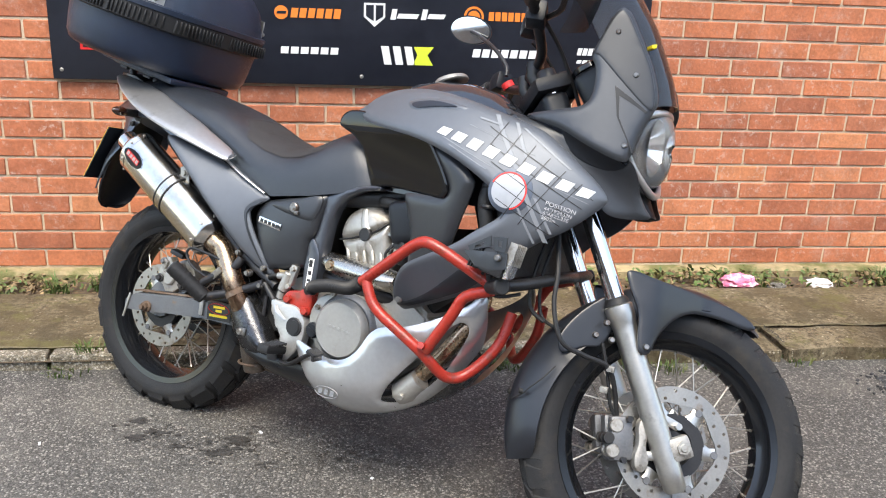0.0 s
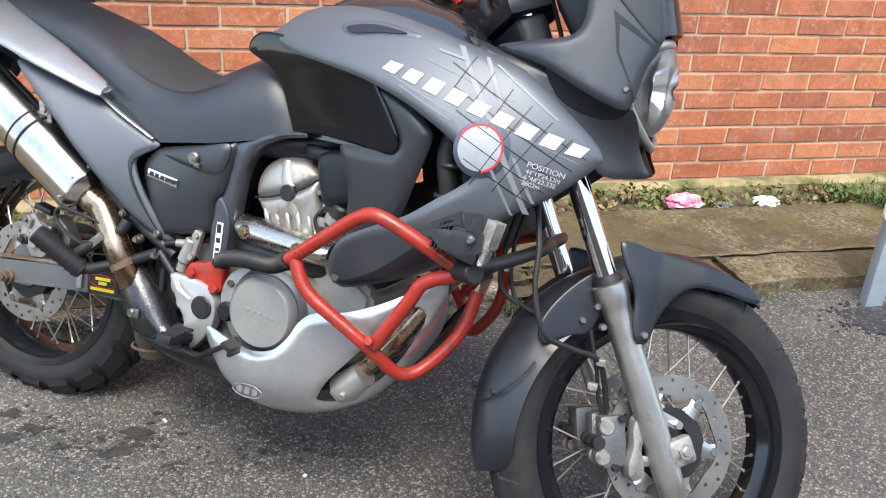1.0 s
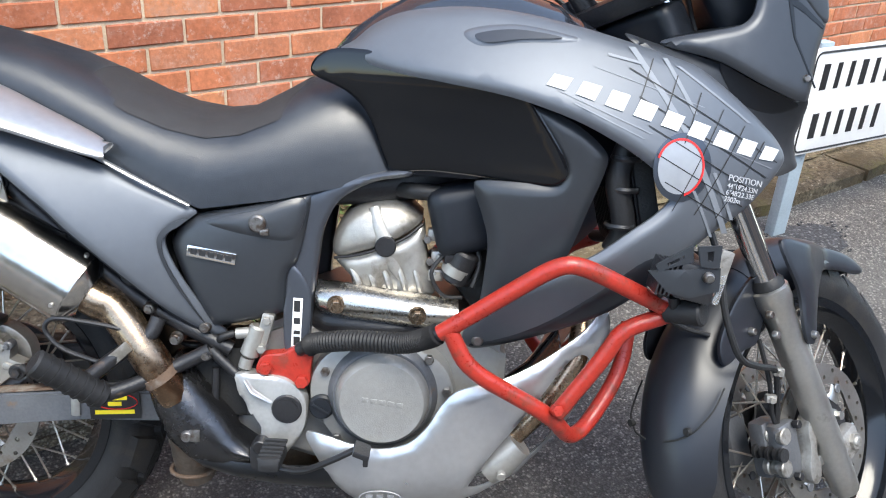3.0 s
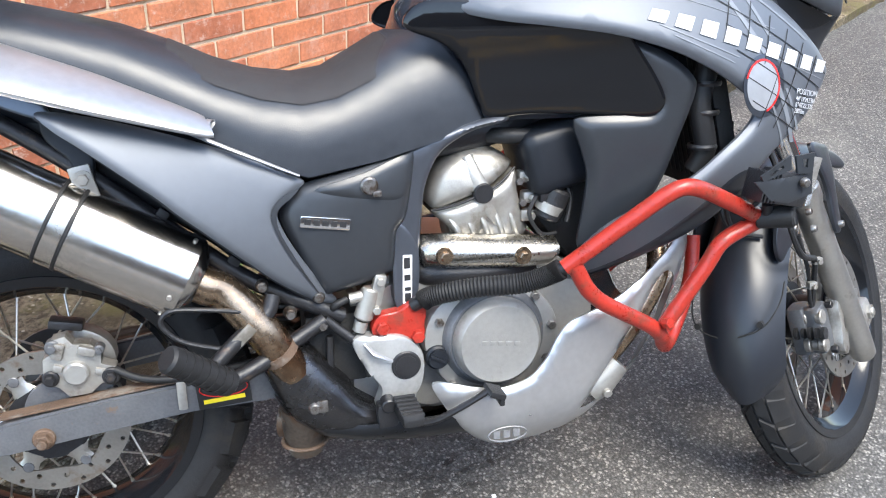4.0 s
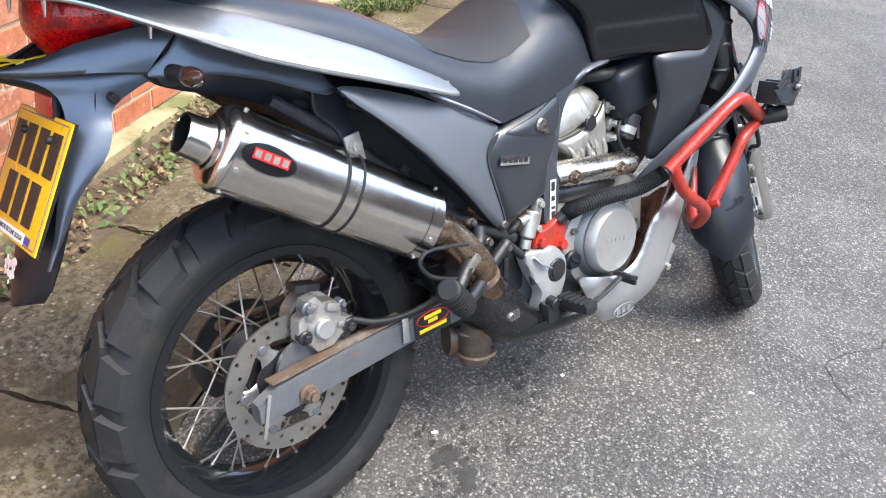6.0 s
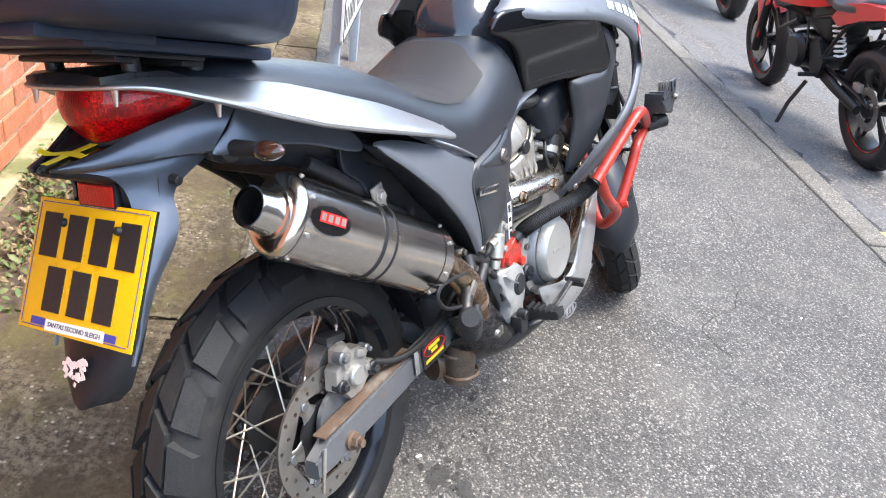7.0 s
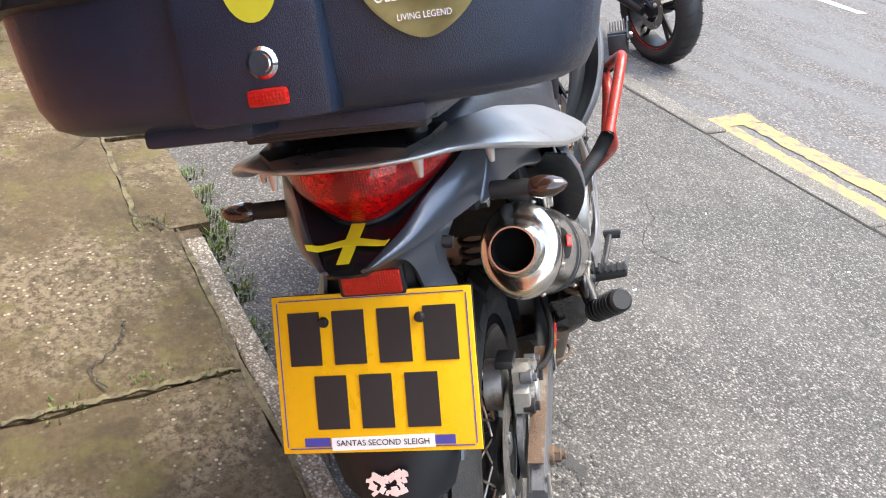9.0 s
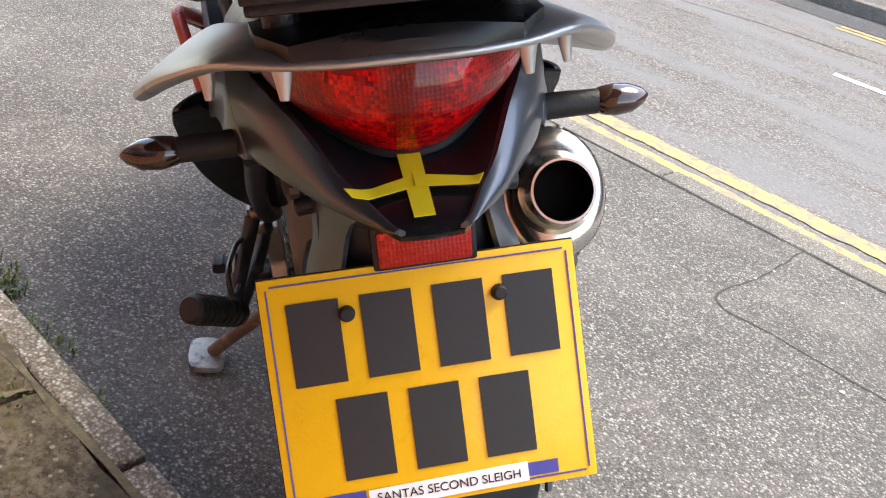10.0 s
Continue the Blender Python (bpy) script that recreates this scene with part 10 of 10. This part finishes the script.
M_ROADT = material("road_tyre_rubber", (0.013, 0.013, 0.015), 0.5, var=0.2, scale=16, bump=0.15, bump_scale=300)


def naked_bike(name, m, paint, label):
    b = thing(name, label, "motorcycle", m, group="motorcycles parked on the road")
    for nm, x, R, w in (("rear_wheel", 0.0, 0.315, 0.15), ("front_wheel", 1.42, 0.30, 0.115)):
        wh = new(nm)
        wh.parent = b
        bm = bmesh.new()
        prof = [(0.225, -w * 0.40), (0.25, -w * 0.5), (R - 0.05, -w * 0.5), (R - 0.02, -w * 0.36), (R - 0.004, -w * 0.18), (R, 0), (R - 0.004, w * 0.18), (R - 0.02, w * 0.36), (R - 0.05, w * 0.5), (0.25, w * 0.5), (0.225, w * 0.40)]
        revolve(bm, prof, 56, closed=True)
        bm.transform(Matrix.Translation((x, 0, R)))
        part("tyre", bm, M_ROADT, wh, "black road tyre")
        bm = bmesh.new()
        for k in range(30):
            a = 2 * math.pi * k / 30
            for s in (-1, 1):
                q = [Vector(((R + 0.0006 - 0.022 * abs(y / (w * 0.42)) ** 2.2) * math.cos(a + t), y, (R + 0.0006 - 0.022 * abs(y / (w * 0.42)) ** 2.2) * math.sin(a + t))) for y, t in ((s * w * 0.06, 0.0), (s * w * 0.20, 0.06), (s * w * 0.38, 0.10))]
                tube(bm, q, [0.0015, 0.003, 0.003], 5)
        bm.transform(Matrix.Translation((x, 0, R)))
        tagged(part("tread_groove", bm, M_DARK, wh), kind="stuff")
        bm = bmesh.new()
        revolve(bm, [(0.228, -w * 0.38), (0.205, -w * 0.36), (0.198, 0), (0.205, w * 0.36), (0.228, w * 0.38), (0.222, w * 0.30), (0.214, 0), (0.222, -w * 0.30)], 56, closed=True)
        bm.transform(Matrix.Translation((x, 0, R)))
        part("rim", bm, M_BBIKE, wh)
        for s in (-1, 1):
            bm = bmesh.new()
            tube(bm, [(x + 0.216 * math.cos(a), s * w * 0.385, R + 0.216 * math.sin(a)) for a in (math.pi * (1.2 + 0.6 * i / 24) for i in range(25))], 0.0025, 6)
            part("rim_stripe", bm, paint, wh, "thin red rim tape")
        for k in range(5):
            for d in (-0.13, 0.13):
                a = 2 * math.pi * k / 5 + 0.3
                bm = bmesh.new()
                tube(bm, [(x + 0.04 * math.cos(a), 0, R + 0.04 * math.sin(a)), (x + 0.202 * math.cos(a + d), 0, R + 0.202 * math.sin(a + d))], [0.016, 0.010], 10)
                part("wheel_spoke", bm, M_BBIKE, wh)
        bm = bmesh.new()
        cyl(bm, (x, -0.07, R), (x, 0.07, R), 0.045, n=24, bevel=0.004)
        part("hub", bm, M_BBIKE, wh)
        bm = disc_mesh(0.07, 0.125 if x else 0.11, 0.004, [(0.1, 14, 0)], 0.005)
        bm.transform(Matrix.Translation((x, 0.068 if x else 0.06, R)))
        part("brake_disc", bm, M_DISC, wh)
    for s in (-1, 1):
        bm = bmesh.new()
        tube(bm, [(1.40, s * 0.095, 0.25), (1.32, s * 0.095, 0.46), (1.15, s * 0.095, 0.90)], [0.028, 0.028, 0.021], 16)
        part("fork_leg", bm, M_BBIKE, b, "black fork leg")
        bm = bmesh.new()
        tube(bm, [(0.0, s * 0.11, 0.315), (0.25, s * 0.11, 0.35), (0.45, s * 0.09, 0.38)], [0.020, 0.024, 0.034], 12, flat=1.3)
        part("swingarm", bm, M_BBIKE, b)
        bm = bmesh.new()
        loft(bm, [[(x, s * y, z) for x, z in pts] for y, pts in ((0.09, [(0.62, 0.62), (0.95, 0.60), (1.18, 0.72), (1.15, 0.92), (0.85, 0.88), (0.70, 0.76)]), (0.19, [(0.74, 0.68), (0.93, 0.64), (1.14, 0.74), (1.10, 0.88), (0.88, 0.84), (0.78, 0.77)]))])
        part("tank_shroud", bm, M_BBIKE, b)
        bm = bmesh.new()
        loft(bm, [[(x, s * y, z) for x, z in ((-0.15, 0.80), (0.06, 0.750), (0.28, 0.67), (0.36, 0.70), (0.26, 0.79), (0.06, 0.835), (-0.14, 0.855))] for y in (0.075, 0.135)])
        part("tail_panel", bm, paint, b)
        bm = bmesh.new()
        tube(bm, [(0.66, s * 0.17, 0.62), (0.88, s * 0.17, 0.52), (1.0, s * 0.15, 0.60)], 0.012, 8)
        part("frame_tube", bm, M_BBIKE, b)
        bm = bmesh.new()
        tube(bm, [(-0.20, s * 0.03, 0.755), (-0.21, s * 0.11, 0.765), (-0.21, s * 0.17, 0.775)], [0.008, 0.010, 0.014], 10)
        part("indicator", bm, M_LENSA, b)
        bm = bmesh.new()
        tube(bm, [(1.08, 0, 1.02), (1.05, s * 0.15, 1.06), (0.96, s * 0.36, 1.08)], 0.014, 10, 14)
        part("handlebar", bm, M_BBIKE, b)
    bm = bmesh.new()
    loft(bm, [ring_over(*r) for r in ((0.42, 0.85, 0.74, 0.09), (0.50, 0.94, 0.72, 0.16), (0.65, 1.03, 0.70, 0.195), (0.85, 1.07, 0.68, 0.205), (1.02, 1.03, 0.70, 0.19), (1.14, 0.93, 0.74, 0.11))])
    part("tank", bm, paint, b, sharp=60)
    bm = bmesh.new()
    loft(bm, [ring_over(*r) for r in ((-0.16, 0.865, 0.83, 0.05), (-0.10, 0.885, 0.815, 0.085), (0.06, 0.875, 0.80, 0.12), (0.14, 0.835, 0.77, 0.14), (0.30, 0.81, 0.75, 0.15), (0.45, 0.85, 0.76, 0.13), (0.50, 0.87, 0.78, 0.09))])
    part("seat", bm, M_SEAT, b, sharp=60)
    bm = bmesh.new()
    box(bm, (0.66, 0, 0.44), (0.34, 0.24, 0.20), 0.05, Matrix.Rotation(radians(8), 3, "Y"), 3)
    box(bm, (0.80, 0, 0.36), (0.26, 0.18, 0.10), 0.04, Matrix.Rotation(radians(-10), 3, "Y"), 3)
    for k in range(5):
        box(bm, (0.845 + 0.012 * k, 0, 0.535 + 0.026 * k), (0.17, 0.20, 0.008), 0.002, Matrix.Rotation(radians(25), 3, "Y"))
    box(bm, (0.88, 0, 0.62), (0.18, 0.24, 0.20), 0.04, Matrix.Rotation(radians(25), 3, "Y"), 3)
    part("engine", bm, M_BBIKE, b, "black engine block")
    for s in (-1, 1):
        bm = bmesh.new()
        tube(bm, [(0.44, s * 0.12, 0.40), (0.36, s * 0.125, 0.52), (0.20, s * 0.10, 0.70), (-0.08, s * 0.075, 0.79)], 0.011, 8, 18)
        tube(bm, [(0.52, s * 0.13, 0.66), (0.30, s * 0.11, 0.72), (0.10, s * 0.09, 0.77)], 0.010, 8, 12)
        part("subframe_tube", bm, M_BBIKE, b)
        bm = bmesh.new()
        loft(bm, [[(x, s * y, z) for x, z in ((0.50, 0.36), (0.40, 0.36), (0.36, 0.46), (0.44, 0.56), (0.54, 0.52))] for y in (0.125, 0.145)])
        part("peg_plate", bm, M_BBIKE, b)
        bm = bmesh.new()
        cyl(bm, (0.44, s * 0.14, 0.37), (0.44, s * 0.23, 0.38), 0.012, n=10)
        part("foot_peg", bm, M_GRIP, b)
        bm = bmesh.new()
        cyl(bm, (0.28, s * 0.12, 0.50), (0.28, s * 0.20, 0.515), 0.010, n=10)
        part("foot_peg", bm, M_GRIP, b)
    bm = bmesh.new()
    tube(bm, [(0.50, 0.105, 0.43), (0.25, 0.095, 0.40), (0.05, 0.085, 0.375), (-0.06, 0.085, 0.34)], [0.010, 0.018, 0.018, 0.008], 8, flat=0.5)
    part("chain_guard", bm, M_BBIKE, b)
    bm = bmesh.new()
    loft(bm, [[(0.34 * math.cos(radians(a)), u * 0.075, 0.31 + (0.345 - 0.03 * u * u) * math.sin(radians(a))) for u in (-1, -0.5, 0, 0.5, 1)] for a in range(20, 82, 10)], caps=False, closed=False)
    bmesh.ops.solidify(bm, geom=bm.faces[:], thickness=0.004)
    part("hugger", bm, M_BBIKE, b, "black mudguard over the rear tyre")
    bm = bmesh.new()
    tube(bm, [(0.62, 0.13, 0.62), (0.56, 0.15, 0.50), (0.58, 0.16, 0.42)], 0.007, 8, 12)
    tube(bm, [(0.95, 0.10, 0.78), (0.80, 0.16, 0.60), (0.72, 0.15, 0.52)], 0.006, 8, 12)
    part("hose", bm, M_GRIP, b)
    bm = bmesh.new()
    box(bm, (0.09, 0.075, 0.40), (0.07, 0.03, 0.05), 0.01, None, 2)
    part("brake_caliper", bm, M_ALU, b)
    for s in (-1, 1):
        bm = bmesh.new()
        cyl(bm, (0.66, s * 0.14, 0.45), (0.66, s * 0.185, 0.45), 0.10, 0.09, 30, 0.012)
        part("engine_cover", bm, M_BBIKE, b)
    bm = bmesh.new()
    box(bm, (0.42, 0.0, 0.66), (0.16, 0.17, 0.14), 0.035, Matrix.Rotation(radians(-15), 3, "Y"), 3)
    box(bm, (0.22, 0.0, 0.735), (0.26, 0.12, 0.05), 0.02, Matrix.Rotation(radians(-12), 3, "Y"), 3)
    box(bm, (0.56, 0.0, 0.66), (0.36, 0.22, 0.22), 0.05, Matrix.Rotation(radians(-12), 3, "Y"), 3)
    part("airbox", bm, M_BBIKE, b)
    bm = bmesh.new()
    tube(bm, [(0.30 + 0.028 * math.cos(k * 0.6) + 0.07 * k / 70, 0.085 + 0.028 * math.sin(k * 0.6), 0.50 + 0.16 * k / 70) for k in range(70)], 0.006, 8)
    part("shock_spring", bm, M_WHITE, b, "white shock spring")
    bm = bmesh.new()
    tube(bm, [(0.70, -0.12, 0.28), (0.45, -0.16, 0.30), (0.25, -0.17, 0.38), (0.0, -0.18, 0.48)], [0.035, 0.045, 0.055, 0.05], 18, 16)
    part("exhaust", bm, M_BBIKE, b)
    bm = bmesh.new()
    loft(bm, [[(1.42 + r * math.sin(radians(a)), u * 0.065, 0.30 + (r - 0.03 * u * u) * math.cos(radians(a))) for u in (-1, -0.5, 0, 0.5, 1)] for a, r in ((30, 0.325), (15, 0.33), (0, 0.33), (-20, 0.33), (-45, 0.33))], caps=False, closed=False)
    bmesh.ops.solidify(bm, geom=bm.faces[:], thickness=0.005)
    part("front_mudguard", bm, paint, b)
    bm = bmesh.new()
    loft(bm, [[(1.36, s * 0.08, 0.58), (1.30, s * 0.08, 0.60), (1.33, s * 0.09, 0.40), (1.37, s * 0.09, 0.40)] for s in (0.98, 1.06)])
    part("mudguard_stay", bm, paint, b)
    for s in (-1, 1):
        bm = bmesh.new()
        panel(bm, rounded([(1.22, 0.585), (1.30, 0.62), (1.42, 0.630), (1.47, 0.610), (1.40, 0.57), (1.37, 0.47), (1.385, 0.36), (1.345, 0.33), (1.315, 0.42), (1.29, 0.53)], 40), lambda x, z: 0.118 - 0.10 * max(0.0, z - 0.56), 0.005, 0.03, 0.006, 0.014, side=s)
        part("mudguard_side", bm, paint, b, "red side of the front mudguard")
    bm = bmesh.new()
    box(bm, (-0.245, 0, 0.700), (0.04, 0.125, 0.05), 0.012)
    part("tail_light", bm, M_REFL, b)
    bm = bmesh.new()
    box(bm, (-0.238, 0, 0.742), (0.055, 0.13, 0.036), 0.010)
    part("tail_cap", bm, M_WHITE, b)
    bm = bmesh.new()
    tube(bm, [(-0.06, 0, 0.80), (-0.17, 0, 0.745), (-0.24, 0, 0.70), (-0.262, 0, 0.64)], [0.045, 0.03, 0.022, 0.016], 10, flat=0.7)
    tube(bm, [(-0.272 - 0.018 * math.sin(a), 0.058 * math.cos(a), 0.60 + 0.070 * math.sin(a)) for a in (2 * math.pi * i / 6 for i in range(7))], 0.008, 8)
    tube(bm, [(-0.275, -0.04, 0.575), (-0.262, 0, 0.615), (-0.275, 0.04, 0.575)], 0.006, 8)
    box(bm, (-0.268, 0, 0.605), (0.010, 0.055, 0.05), 0.004)
    part("plate_holder", bm, M_BBIKE, b)
    bm = bmesh.new()
    tube(bm, [(0.55, 0.13, 0.30), (0.57, 0.21, 0.17), (0.56, 0.27, 0.055)], 0.012, 12)
    box(bm, (0.56, 0.285, 0.048), (0.07, 0.05, 0.008), 0.002, Matrix.Rotation(radians(12), 3, "X"))
    part("side_stand", bm, M_BBIKE, b)
    return b


RED_M = Matrix.Translation((2.26, -0.32, -0.117)) @ Matrix.Rotation(radians(-2), 4, "Z") @ Matrix.Rotation(radians(-11), 4, "X")
red_bike = naked_bike("naked_motorcycle", RED_M, M_RBIKE, "red and black naked motorcycle on its side stand on the road")
far_bike = copy_thing(red_bike, Matrix.Translation((5.75, -0.95, -0.119)) @ Matrix.Rotation(radians(-4), 4, "Z") @ Matrix.Rotation(radians(-11), 4, "X"))
tagged(far_bike, "second red and black motorcycle parked further along the road")

# ---- bricks of the wall, last ----
BL, BH, BJ = 0.2255, 0.0755, 0.010


def brick_mesh(k):
    rnd = random.Random(k)
    bm = bmesh.new()
    box(bm, (0, 0, 0), (BL - BJ, 0.06, BH - BJ), 0.003, None, 1)
    for v in bm.verts:
        v.co += Vector((rnd.uniform(-0.0012, 0.0012), rnd.uniform(-0.0008, 0.0008), rnd.uniform(-0.001, 0.001)))
    me = bpy.data.meshes.new("brick")
    bm.to_mesh(me)
    bm.free()
    me.materials.append(M_BRICK)
    return me


BRICKS = [brick_mesh(k) for k in range(6)]
rest_v, rest_f = [], []
rnd = random.Random(3)
for row in range(38):
    z = 0.087 + BH * (row + 0.5)
    for i in range(-34, 56):
        x = 1.325 + BL * (i + 0.5 + (0.5 if row % 2 else 0))
        y = 3.46 + 0.03 + rnd.uniform(-0.002, 0.0015)
        me = BRICKS[rnd.randrange(6)]
        tw = rnd.uniform(-0.004, 0.004)
        if row < 15 and -1.65 < x < 2.75:
            ob = new("brick", me)
            ob.parent, ob.matrix_basis = wall, Matrix.Translation((x, y, z)) @ Matrix.Rotation(tw, 4, "Y")
        elif -2.1 < x < 13.5:
            s = len(rest_v)
            rest_v += [(v.co.x + x, v.co.y + y, v.co.z + z) for v in me.vertices]
            rest_f += [[s + j for j in p.vertices] for p in me.polygons]
me = bpy.data.meshes.new("brickwork")
me.from_pydata(rest_v, [], rest_f)
me.materials.append(M_BRICK)
ob = tagged(new("brickwork", me), "red bricks of the wall further off", kind="stuff")
ob.parent = wall
